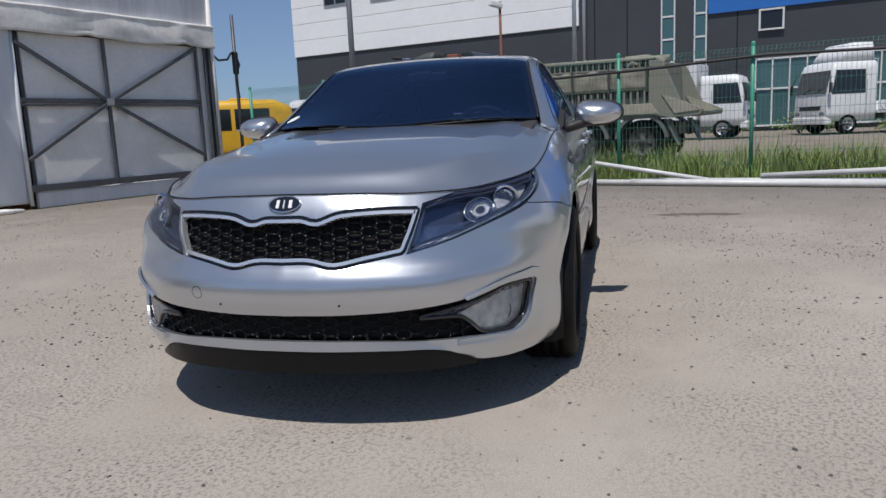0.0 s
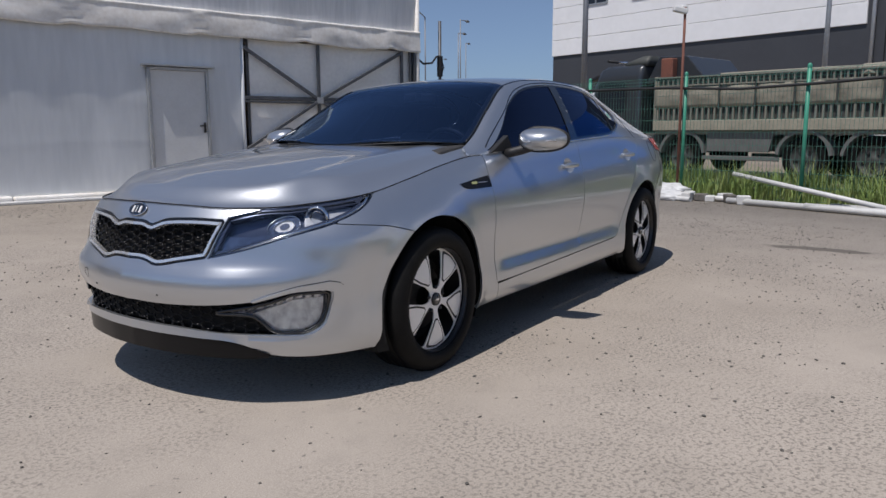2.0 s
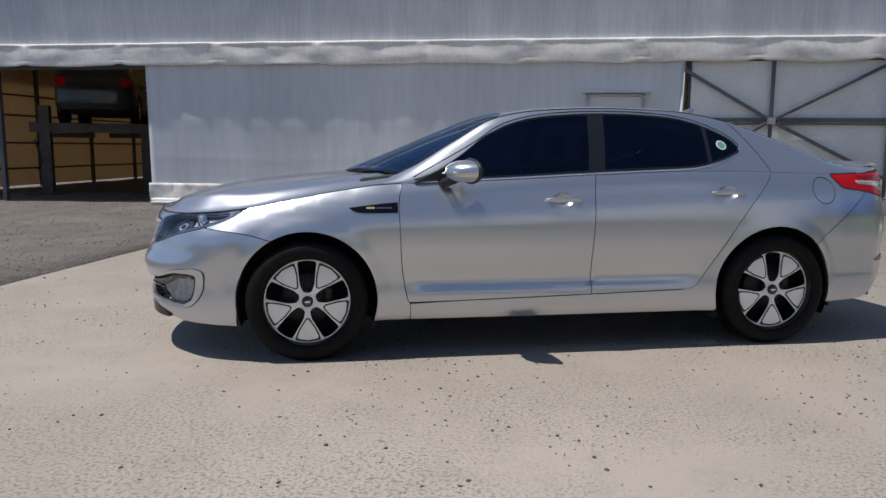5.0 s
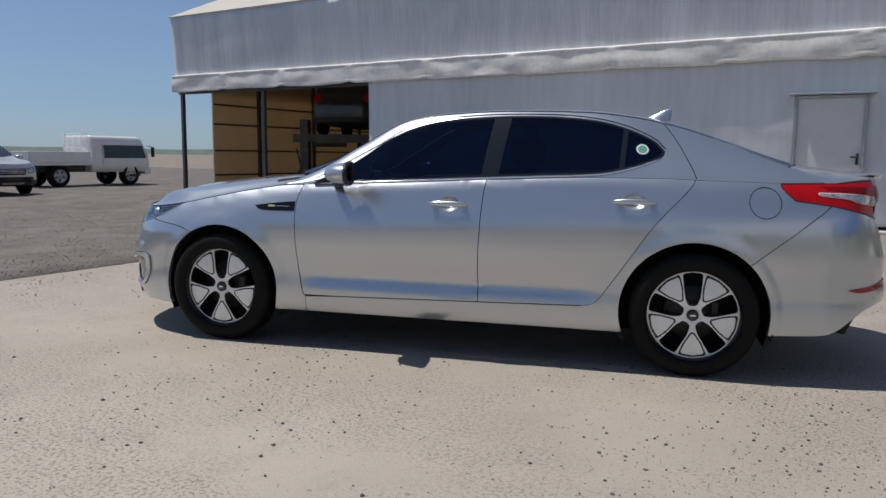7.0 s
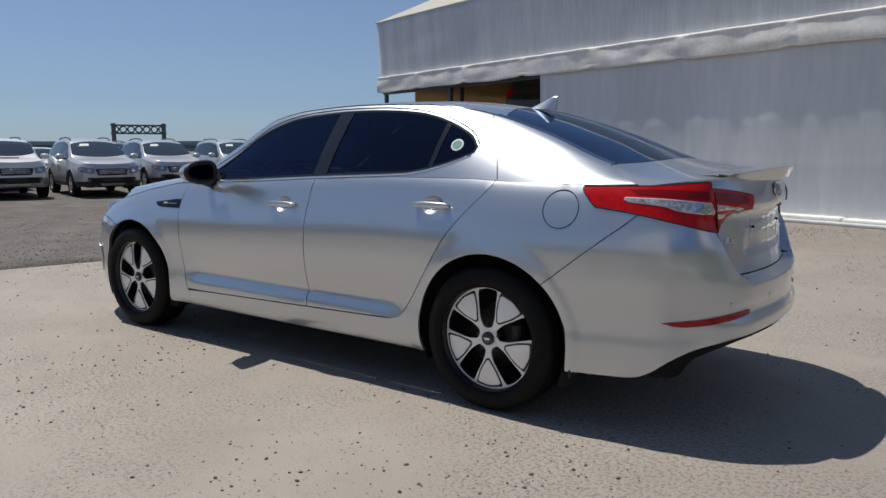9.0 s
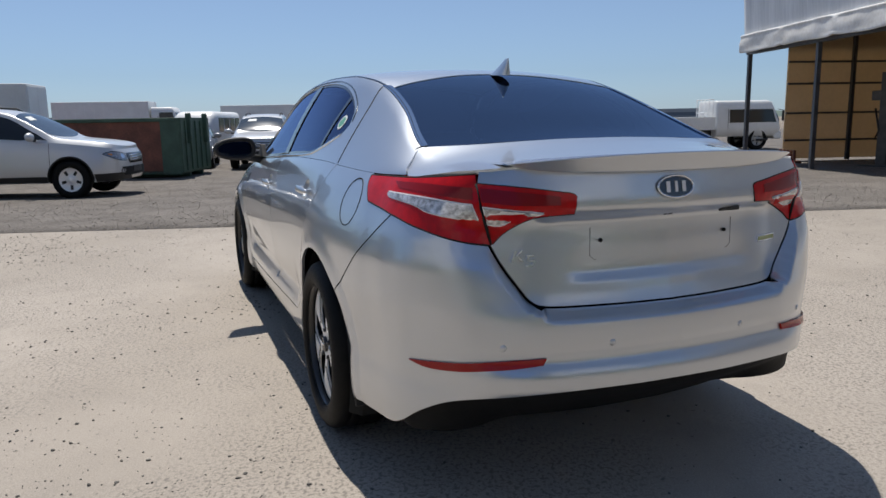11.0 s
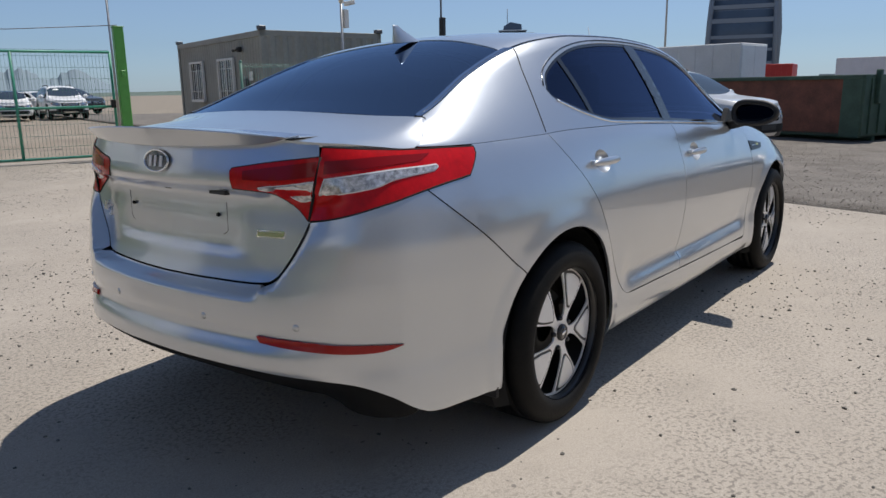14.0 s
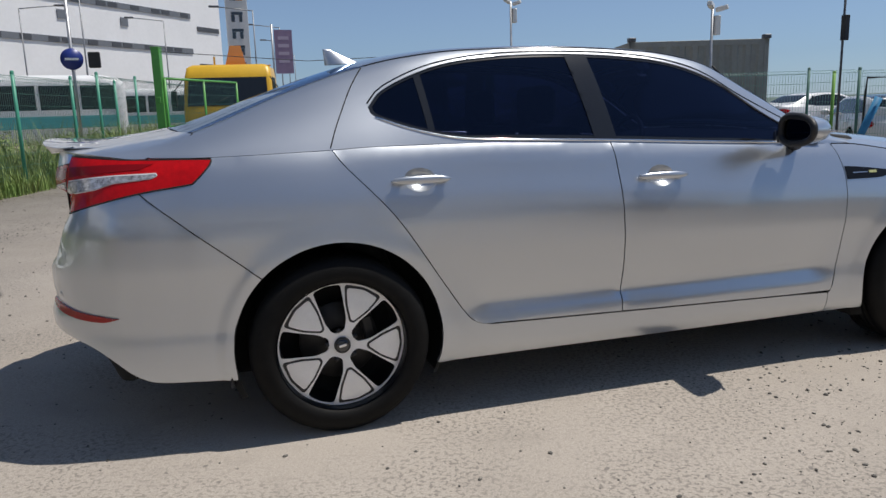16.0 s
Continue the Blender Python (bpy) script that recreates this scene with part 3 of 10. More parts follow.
GRILLE = dense(half + [(-s, z) for s, z in half[::-1]][1:-1], 0.015)
LG = [(0.0, 0.417), (0.25, 0.419), (0.46, 0.430), (0.63, 0.447), (0.79, 0.480), (0.905, 0.480)]
LGO = [LG[-1], (0.942, 0.470), (0.930, 0.40), (0.902, 0.335), (0.83, 0.302), (0.72, 0.306)]
LGB = [(0.72, 0.306), (0.58, 0.310), (0.28, 0.324), (0.0, 0.328)]
half = spline(LG)[:-1] + spline(rounded(LGO, 0.02)[2:-2])[:-1] + spline(LGB)
LOWER = dense(half + [(-s, z) for s, z in half[::-1]][1:-1], 0.015)
S_LIP = 0.685
A_F0 = arch(1.3975, -20, -20)[0]


def both(fn):
    """Runs fn for the left and the right flank."""
    for sign in (1, -1):
        fn(sign)


def S_side(sign, inset=0.0):
    def S(s, z):
        P = shell(s, z, inset)
        P[:, 1] *= sign
        return P
    return S


# front bumper
HL_RUN = spline(HL_LOW)
HL_CUT = int(np.argmin([np.hypot(p[0] - HL_LOW[3][0], p[1] - HL_LOW[3][1]) for p in HL_RUN]))
SEAM_F = [(sx(arch(1.3975, 60, 60)[0][0]), arch(1.3975, 60, 60)[0][1]), (sx(1.74), 0.708), HL_LOW[3]]
low_half = [(0.0, 0.293), (0.35, 0.290), (0.54, 0.279), (S_LIP, 0.222), (0.80, 0.205), (sp(2.0, 0.77), 0.200), (sp(1.79, 0.855), 0.196)]
left = spline(low_half, 0.03) + arch_run(1.3975, -10, 60)[1:] + spline([SEAM_F[0], SEAM_F[1], SEAM_F[2]])[1:] + HL_RUN[:HL_CUT][::-1] \
    + spline([HL_LOW[0], HL_TOP[-1]])[1:] + spline(HL_TOP[-1:-3:-1])[1:] + [(s, float(TOPZ(s)) - 0.006) for s in np.linspace(HL_TOP[-2][0] - 0.01, 0, 22)]
left = [p for i, p in enumerate(left) if i == 0 or np.hypot(p[0] - left[i - 1][0], p[1] - left[i - 1][1]) > 0.002]
bump = dense(left + [(-s, z) for s, z in left[::-1]][1:-1], 0.02)
part("front_bumper", sheet(bump, shell, [GRILLE, LOWER], 0.025, 0.02), SILVER, CAR)
part("bumper_liner", sheet(bump, lambda s, z: shell(s, z, 0.075), [], 0.08, 0), LINER, CAR)
lip = dense(spline([(0.0, 0.289), (0.35, 0.286), (0.54, 0.275), (S_LIP - 0.005, 0.219), (0.6, 0.210), (0.4, 0.212), (0.0, 0.214)]) + [], 0.02)
lip = dense([p for p in lip if p[0] > 1e-6] + [(-p[0], p[1]) for p in lip[::-1] if p[0] > 1e-6], 0.02)
part("front_lip", sheet(lip, lambda s, z: shell(s, z, 0.006 - 0.9 * np.clip(0.262 - z, 0, 0.012) - 0.35 * np.clip(0.24 - z, 0, 1)), [], 0.03, 0.03), MESH_BLACK, CAR, "matt black chin spoiler")
under = [tuple(p) for p in shell(np.linspace(0, sp(1.80, 0.86), 24), np.full(24, 0.23), 0.03)[:, :2]]
part("front_undertray", prism(under + [(x, -y) for x, y in under[::-1]][:-1], "z", 0.206, 0.226), LINER, CAR)

# ---- the saloon car: panels ----
DOOR_F = [(0.86, 0.985), (0.885, 0.90), (0.889, 0.80), (0.875, 0.52), (0.845, 0.335)]
DOOR_M = [(-0.262, 1.03), (-0.250, 0.93), (-0.240, 0.74), (-0.231, 0.52), (-0.236, 0.334)]
DOOR_R = [(-1.385, 1.046), (-1.345, 0.985), (-1.18, 0.80), (-1.02, 0.56), (-0.93, 0.425), (-0.885, 0.372), (-0.84, 0.352)]
SILL_F, SILL_R = (0.825, 0.310), (-0.80, 0.350)
GAP = 0.0022


def run(pts, dx=0.0, dz=0.0):
    return [(sp(x + dx, 0.88), z + dz) for x, z in pts]


def fender(sign):
    T = [(s, float(TOPZ(s)) - 0.002) for s in np.linspace(HL_TOP[0][0] + 0.01, sp(0.875, 0.88), 40)]
    lo = spline(run(DOOR_F, GAP) + [(sp(0.83, 0.88), 0.308), (sp(0.828, 0.88), Z0)])[1:]
    ar = arch_run(1.3975, 198, 60.5)
    L = T + lo + [(sp(1.03, 0.88), Z0)] + ar + [(s + 0.002, z + 0.004) for s, z in spline(SEAM_F)[1:-1]] + [(s + 0.002, z + 0.003) for s, z in HL_RUN[HL_CUT + 1:-1]]
    part("front_wing", sheet(dense(L, 0.02), S_side(sign), [], 0.03), SILVER, CAR)


CUPS = {0: (-0.055, 0.887), 1: (-1.075, 0.925)}


def cup_loop(k, r=1.0):
    x, z = CUPS[k]
    return [(sp(x, 0.88) + 0.062 * r * math.cos(t), z + 0.043 * r * math.sin(t)) for t in np.linspace(0, 2 * math.pi, 28)[:-1]]


def handle(k, sign, parent):
    x, z = CUPS[k]
    s0 = sp(x, 0.88)

    def dish(s, zz):
        r2 = ((np.asarray(s) - s0) / 0.062) ** 2 + ((np.asarray(zz) - z) / 0.043) ** 2
        P = shell(s, zz, 0.0)
        P[:, 1] -= 0.03 * np.clip(1 - r2, 0, 1) ** 0.7
        P[:, 1] *= sign
        return P
    part("handle_cup", sheet(cup_loop(k), dish, [], 0.012, 0), SILVER, parent)
    bm = bmesh.new()
    y = shell(np.array([s0]), np.array([z]))[0][1]
    prev = None
    for i in range(17):
        t = -1 + i / 8
        w = max(0.02, (1 - abs(t) ** 3.2)) ** 0.6
        ring = [bm.verts.new((x + t * 0.116, sign * (y + 0.020 + 0.010 * (1 - t * t) + 0.010 * w * math.cos(a)), z + 0.002 * (1 - t * t) + 0.0155 * w * math.sin(a))) for a in np.linspace(0, 2 * math.pi, 13)[:-1]]
        if prev:
            for j in range(12):
                bm.faces.new((prev[j], prev[(j + 1) % 12], ring[(j + 1) % 12], ring[j])).smooth = True
        else:
            bm.faces.new(ring)
        prev = ring
    bm.faces.new(prev)
    bmesh.ops.recalc_face_normals(bm, faces=bm.faces[:])
    part("door_handle", bm, SILVER, parent)
    part("handle_foot", box((x - 0.10, min(sign * (y - 0.01), sign * (y + 0.022)), z - 0.009), (x - 0.07, max(sign * (y - 0.01), sign * (y + 0.022)), z + 0.009), 0.003), SILVER, parent)
    part("handle_foot", box((x + 0.07, min(sign * (y - 0.01), sign * (y + 0.022)), z - 0.009), (x + 0.10, max(sign * (y - 0.01), sign * (y + 0.022)), z + 0.009), 0.003), SILVER, parent)


def front_door(sign):
    a = spline(run(DOOR_F, -GAP)) + spline([(sp(0.835, 0.88), 0.318), SILL_pt(0.6), SILL_pt(0.2), SILL_pt(-0.232)])[0:] + spline(run(DOOR_M[::-1], GAP))[1:]
    T = [(s, float(TOPZ(s)) - 0.001) for s in np.linspace(sp(-0.26, 0.88), sp(0.86, 0.88), 30)]
    handle(0, sign, part("front_door", sheet(dense(a + T[1:-1], 0.02), S_side(sign), [cup_loop(0)], 0.03), SILVER, CAR))


def SILL_pt(x):
    t = (SILL_F[0] - x) / (SILL_F[0] - SILL_R[0])
    return (sp(x, 0.88), 0.312 + 0.038 * t + 0.003)


def rear_door(sign):
    a = spline(run(DOOR_M, -GAP)) + [SILL_pt(-0.24), SILL_pt(-0.5), SILL_pt(-0.79)] + spline(run(DOOR_R[::-1], GAP))
    T = [(s, float(TOPZ(s)) - 0.001) for s in np.linspace(sp(-1.38, 0.88), sp(-0.27, 0.88), 30)]
    handle(1, sign, part("rear_door", sheet(dense(a + T, 0.02), S_side(sign), [cup_loop(1)], 0.03), SILVER, CAR))


TL_TIP = (LEN - 1.247, 1.028)
TL_MID = (LEN - 0.998, 0.924)
TL_DIV = (LEN - 0.618, 0.848)
TL_TOP = [TL_TIP] + [(s, float(TOPZ(s)) - 0.006) for s in (LEN - 1.15, LEN - 1.03, LEN - 0.92, LEN - 0.81, LEN - 0.73, LEN - 0.668)]
TL_LOWER = [TL_TIP, (LEN - 1.240, 1.008), (LEN - 1.188, 0.956), (LEN - 1.158, 0.946), TL_MID, (LEN - 0.848, 0.894), (LEN - 0.715, 0.863), TL_DIV]
TI_TOP = [(LEN - 0.658, 1.026), (LEN - 0.50, 1.011), (LEN - 0.357, 0.993)]
TI_LOW = [(LEN - 0.357, 0.993), (LEN - 0.338, 0.983), (LEN - 0.346, 0.938), (LEN - 0.358, 0.934), (LEN - 0.45, 0.927), (LEN - 0.53, 0.902), (LEN - 0.58, 0.877), (LEN - 0.610, 0.851)]


ARCH_R_END = arch_run(-1.3975, 134.7, 134.7)[0]


def quarter(sign):
    T = [(s, float(TOPZ(s)) - 0.001) for s in np.linspace(sp(-1.388, 0.88), TL_TIP[0], 24)]
    L = T + spline(TL_LOWER[:5])[1:] + spline([TL_MID, (sp(-1.84, 0.87), 0.75), ARCH_R_END])[1:] + arch_run(-1.3975, 134.6, -18)[1:]
    L += [(sp(-1.02, 0.88), Z0), (sp(-0.5, 0.88), Z0), (sp(0.0, 0.88), Z0), (sp(0.5, 0.88), Z0), (sp(0.824, 0.88), Z0), (sp(0.826, 0.88), 0.306)]
    L += [(SILL_pt(x)[0], SILL_pt(x)[1] - 0.006) for x in (0.6, 0.3, 0, -0.3, -0.6, -0.80)] + spline(run(DOOR_R[::-1], -GAP))
    part("quarter_panel", sheet(dense(L, 0.02), S_side(sign), [], 0.03), SILVER, CAR)
    ring = [(sp(-1.732, 0.88) + 0.079 * math.cos(t), 0.934 + 0.079 * math.sin(t)) for t in np.linspace(0, 2 * math.pi, 40)[:-1]]
    part("bumper_gap", band(spline([TL_MID, (sp(-1.84, 0.87), 0.75), ARCH_R_END], 0.02), S_side(sign, 0.0006), 0.0024, closed=False), LINER, CAR)
    if sign > 0:
        part("fuel_flap", band(ring, S_side(sign, 0.0005), 0.0022), LINER, CAR)


both(fender), both(front_door), both(rear_door), both(quarter)

# rear bumper and boot lid
VALANCE_BLACK = mat("valance_black", (0.010, 0.010, 0.010), 0.7, var=0.2, scale=30, spec=0.2)
RB_LOW = [(sp(-1.785, 0.86), 0.245), (sp(-2.03, 0.83), 0.252), (sp(-2.11, 0.80), 0.275), (sp(-2.19, 0.75), 0.335), (sp(-2.27, 0.68), 0.380), (sp(-2.36, 0.56), 0.405), (sp(-2.42, 0.4), 0.420), (LEN, 0.425)]
left = arch_run(-1.3975, 194, 134.8)[::-1] + spline(RB_LOW)[0:]
up = spline(LID)[::-1]
tail = spline(TL_LOWER[4:])[::-1]
seam = spline([TL_MID, (sp(-1.84, 0.87), 0.75), ARCH_R_END])
whole = left + [(2 * LEN - s, z) for s, z in left[::-1]][1:] + [(2 * LEN - s, z) for s, z in seam[::-1]][1:] + [(2 * LEN - s, z) for s, z in tail[::-1]][1:] \
    + [(2 * LEN - s, z) for s, z in up[::-1]][1:] + up[1:] + tail[1:] + seam[1:-1]
part("rear_bumper", sheet(dense(whole, 0.010), shell, [], 0.0095, 0.02), SILVER, CAR)
lidl = spline([(min(s + 0.006, LEN), z + 0.006) for s, z in LID])
lidl = lidl[::-1] + spline(TI_LOW[::-1])[0:] + [(s, float(TOPZ(s)) - 0.001) for s in np.linspace(sp(-2.43, 0.335), LEN, 12)][0:0]
lid_top = spline(TI_TOP[::-1])[1:] + [(s, float(TOPZ(s))) for s in np.linspace(TI_TOP[0][0] + 0.002, LEN, 20)]
lid_half = lidl[:] + lid_top
lid = lid_half + [(2 * LEN - s, z) for s, z in lid_half[::-1]][1:-1]
part("boot_lid", sheet(dense(lid, 0.012), shell, [], 0.015, 0.015), SILVER, CAR)
dif = spline([(s, z - 0.003) for s, z in RB_LOW[2:]])
low = spline([(LEN, 0.235), (sp(-2.42, 0.4), 0.235), (sp(-2.30, 0.66), 0.24), (sp(-2.13, 0.79), 0.262)])[:-1]
dif = dif + [(2 * LEN - s, z) for s, z in dif[:-1][::-1]] + [(2 * LEN - s, z) for s, z in low[1:][::-1]] + low
part("rear_diffuser", sheet(dense(dif, 0.03), lambda s, z: shell(s, z, 0.007 + 0.9 * np.clip(0.40 - z, 0, 1) * ease((np.minimum(s, 2 * LEN - s) - sp(-2.13, 0.79)) / 0.30)), [], 0.04, 0.03), VALANCE_BLACK, CAR, "matt black lower rear valance")
deck_l = spline([(-1.975, 0.0), (-1.965, 0.25), (-1.93, 0.45), (-1.862, 0.63)]) + spline([(-1.862, 0.63), (-1.93, 0.69), (-2.02, 0.722)])[1:] \
    + spline([(-2.02, 0.722), (-2.1, 0.70), (-2.262, 0.60), (-2.336, 0.42), (-2.374, 0.2), (-2.386, 0.0)])[1:]
dl = deck_l + [(x, -y) for x, y in deck_l[::-1]][1:-1]
for sign in (1, -1):
    gap = np.array(spline([(-1.875, 0.60), (-1.862, 0.63), (-1.93, 0.69), (-2.02, 0.722)], 0.02)) * (1, sign)
    part("boot_gap", tube([Vector(p) for p in deck(gap[:, 0], gap[:, 1])], 0.0026, 6), LINER, CAR)
part("boot_deck", sheet(dense(dl, 0.02), deck, [], 0.025, 0.012, mid=(-2.2, 0, 0.3)), SILVER, CAR)


# bonnet
def bonnet_rim(s):
    P = shell(np.array([s]), np.array([float(TOPZ(s))]))[0]
    return (P[0], P[1])


bl = [bonnet_rim(s) for s in np.linspace(0, sp(0.862, 0.88), 150)]
bl = [(x - 0.0045, max(0, y - 0.004)) for x, y in bl]
rear = spline([bl[-1], (0.945, 0.62), (1.068, 0.40), (1.145, 0.2), (1.163, 0.0)], 0.03)[1:]
bl = [(bl[0][0], 0.0)] + bl[1:] + rear
bo = bl + [(x, -y) for x, y in bl[::-1]][1:-1]


RIM_S = np.linspace(0, sp(0.80, 0.88), 2400)
RIM_LINE = shell(RIM_S, TOPZ(RIM_S))


def bonnet_S(x, y):
    P = bonnet_z(x, y)
    a = np.abs(P[:, 1])
    # the edge meets the wings and the nose
    k = np.array([np.argmin(((RIM_LINE[:, :2] - (px, py)) ** 2).sum(1)) for px, py in zip(P[:, 0], a)])
    Q = RIM_LINE[k]
    w = ease(1 - np.hypot(Q[:, 0] - P[:, 0], Q[:, 1] - a) / 0.13)
    P[:, 2] = P[:, 2] * (1 - w) + Q[:, 2] * w
    return P


part("bonnet", sheet(dense(bo, 0.02), bonnet_S, [], 0.015, 0.014, mid=(1.5, 0, 0.2)), SILVER, CAR)

for sign in (1, -1):
    RS = np.linspace(0, sp(0.875, 0.88), 140)
    line = shell(RS, TOPZ(RS)) * (1, sign, 1) + (-0.002, 0, 0.0005)
    part("bonnet_gap", tube([Vector(p) for p in line], 0.0026, 6), LINER, CAR)

# upper body with window openings
DLO_TOP = [(0.80, 1.0), (0.46, 1.183), (0.30, 1.285), (0.16, 1.338), (-0.045, 1.374), (-0.29, 1.390), (-0.65, 1.386), (-0.94, 1.345), (-1.15, 1.262), (-1.225, 1.195)]
DLO_BOT = [(-1.225, 1.195), (-1.205, 1.158), (-1.08, 1.112), (-0.93, 1.076), (-0.77, 1.062), (-0.27, 1.040), (0.26, 1.012), (0.74, 0.990), (0.80, 1.0)]
dlo = outline([wz(*p) for p in DLO_TOP], [wz(*p) for p in DLO_BOT])


def upper_side(sign):
    L = [(x, 0.001) for x in np.linspace(0.97, -2.015, 92)]
    up = spline([(-2.02, 0.0), (-1.94, 0.30), (-1.868, WK)])[1:]
    L += up + [(x, WK) for x in np.linspace(-1.85, 0.93, 92)] + [(0.97, WK * 0.7)]
    part("body_side_frame", sheet(dense(L, 0.02), side_of(sign, -0.0018), [dlo], 0.03, 0.012), SILVER, CAR)
    part("window_seal", sheet(dlo, side_of(sign, 0.004), [shrink(dlo, 0.016)], 0.02, 0.0), GLOSS_BLACK, CAR)
    inner = shrink(dlo, 0.012)
    A = np.array(inner)
    part("side_glass", sheet(inner, side_of(sign, 0.007), [], 0.05, 0.003), GLASS_DARK, CAR, "dark tinted side glass")
    bp = outline([wz(-0.225, 1.04), wz(-0.27, 1.392)], [wz(-0.27, 1.392), wz(-0.37, 1.392)], [wz(-0.37, 1.392), wz(-0.325, 1.044)], [wz(-0.325, 1.044), wz(-0.225, 1.04)])
    part("door_pillar_cover", sheet(bp, side_of(sign, 0.002), [], 0.03, 0.006), GLOSS_BLACK, CAR)
    qp = outline([wz(-0.985, 1.088), wz(-1.0, 1.32)], [wz(-1.0, 1.32), wz(-1.028, 1.312)], [wz(-1.028, 1.312), wz(-1.012, 1.094)], [wz(-1.012, 1.094), wz(-0.985, 1.088)])
    part("quarter_divider", sheet(qp, side_of(sign, 0.003), [], 0.03, 0.006), GLOSS_BLACK, CAR)
    trim = [wz(*p) for p in spline(DLO_BOT[1:], 0.03)]
    part("belt_moulding", band([(x, w - 0.004) for x, w in trim], side_of(sign, -0.001), 0.0055, closed=False), CHROME, CAR)
    part("roof_moulding", band([wz(x, z + 0.012) for x, z in spline(DLO_TOP, 0.03)], side_of(sign, 0.0), 0.004, closed=False), GLOSS_BLACK, CAR)
    cut = [wz(x, z) for x, z in spline([(-1.215, 1.35), (-1.28, 1.26), (-1.352, 1.13), (-1.388, 1.05)], 0.02)]
    part("door_gap", band(cut, side_of(sign, -0.0012), 0.0026, closed=False), LINER, CAR)
    if sign > 0:
        c, r = wz(-1.105, 1.205), 0.033
        disc = [(c[0] + r * math.cos(t), c[1] + r * 1.15 * math.sin(t)) for t in np.linspace(0, 2 * math.pi, 24)[:-1]]
        part("round_sticker", sheet(disc, side_of(sign, 0.004), [], 0.03, 0.001), PAPER_WHITE, CAR, "round pale sticker on the quarter glass")
        d2 = [(c[0] + (p[0] - c[0]) * 0.75, c[1] + (p[1] - c[1]) * 0.75) for p in disc]
        part("sticker_print", sheet(d2, side_of(sign, 0.003), [], 0.03, 0.001), PAPER_GREEN, CAR)


def shrink(loop_, d):
    L = np.array(loop_)
    area = 0.5 * np.sum(L[:, 0] * np.roll(L[:, 1], -1) - np.roll(L[:, 0], -1) * L[:, 1])
    t = np.roll(L, -1, 0) - np.roll(L, 1, 0)
    t /= np.maximum(np.linalg.norm(t, axis=1), 1e-9)[:, None]
    n = np.stack([-t[:, 1], t[:, 0]], -1) * (1 if area > 0 else -1)
    return [tuple(p) for p in L + n * d]


both(upper_side)
WS_BOT = curve((-0.6, 0.845), (-0.5, 0.93), (-0.3, 1.06), (0.0, 1.15), (0.3, 1.06), (0.5, 0.93), (0.6, 0.845))
WS_TOP = curve((-0.6, 0.275), (-0.45, 0.225), (0.0, 0.165), (0.45, 0.225), (0.6, 0.275))
RG_TOP = curve((-0.6, -1.285), (-0.45, -1.225), (0.0, -1.125), (0.45, -1.225), (0.6, -1.285))
RG_BOT = curve((-0.6, -1.858), (-0.45, -1.915), (0.0, -1.972), (0.45, -1.915), (0.6, -1.858))


def between(lo_, hi_, q=0.575, n=36):
    Q = np.linspace(-q, q, n)
    return dense([(float(lo_(k)), k) for k in Q] + [(float(hi_(k)), k) for k in Q[::-1]], 0.03)


roof = [(float(WS_TOP(k)), k) for k in np.linspace(-0.6, 0.6, 30)] + [(float(RG_TOP(k)), k) for k in np.linspace(0.6, -0.6, 30)]
part("roof_panel", sheet(dense(roof, 0.03), top, [], 0.04, 0.008, mid=(-0.5, 0, 0.3)), SILVER, CAR)
for sign in (1, -1):
    strip = [(x, sign * 0.585) for x in np.linspace(0.86, -1.86, 80)]
    part("pillar_edge", band(strip, lambda x, q: top(x, q, 0.004), 0.007, closed=False), GLOSS_BLACK, CAR)
    part("rear_glass_moulding", sheet(dense([(x, sign * 0.60) for x in np.linspace(-1.20, -1.865, 24)] + [(x, sign * 0.570) for x in np.linspace(-1.865, -1.24, 24)], 0.03),
                                     lambda x, q: top(x, q, -0.003), [], 0.04, 0.004, mid=(-1.5, 0, 0.3)), SKY_MOULDING, CAR)
ws = between(WS_BOT, WS_TOP, 0.583)
part("windscreen", sheet(ws, lambda x, q: top(x, q, 0.004), [], 0.05, 0.004, mid=(0.6, 0, 0.3)), GLASS_SCREEN, CAR, "windscreen with the sky's blue put into its sheen")
ws_in = shrink(ws, 0.035)
part("windscreen_band", sheet(ws, lambda x, q: top(x, q, 0.009), [ws_in], 0.05, 0.0, mid=(0.6, 0, 0.3)), LINER, CAR)
rg = between(RG_TOP, RG_BOT, 0.572)
part("rear_glass", sheet(rg, lambda x, q: top(x, q, 0.003), [], 0.05, 0.004, mid=(-1.5, 0, 0.3)), GLASS_REAR, CAR, "dark tinted rear window")
cowl = [(float(WS_BOT(k)) + 0.06 - 0.04 * (abs(k) / 0.52) ** 3, k) for k in np.linspace(-0.52, 0.52, 26)] + [(float(WS_BOT(k)) - 0.03, k) for k in np.linspace(0.52, -0.52, 26)]
part("cowl", sheet(dense(cowl, 0.03), lambda x, q: top(x, q, 0.030), [], 0.04, 0.01, mid=(0.9, 0, 0.3)), BLACK, CAR, "black wiper cowl")

# ---- the saloon car: lamps, grilles, wheels, fittings ----


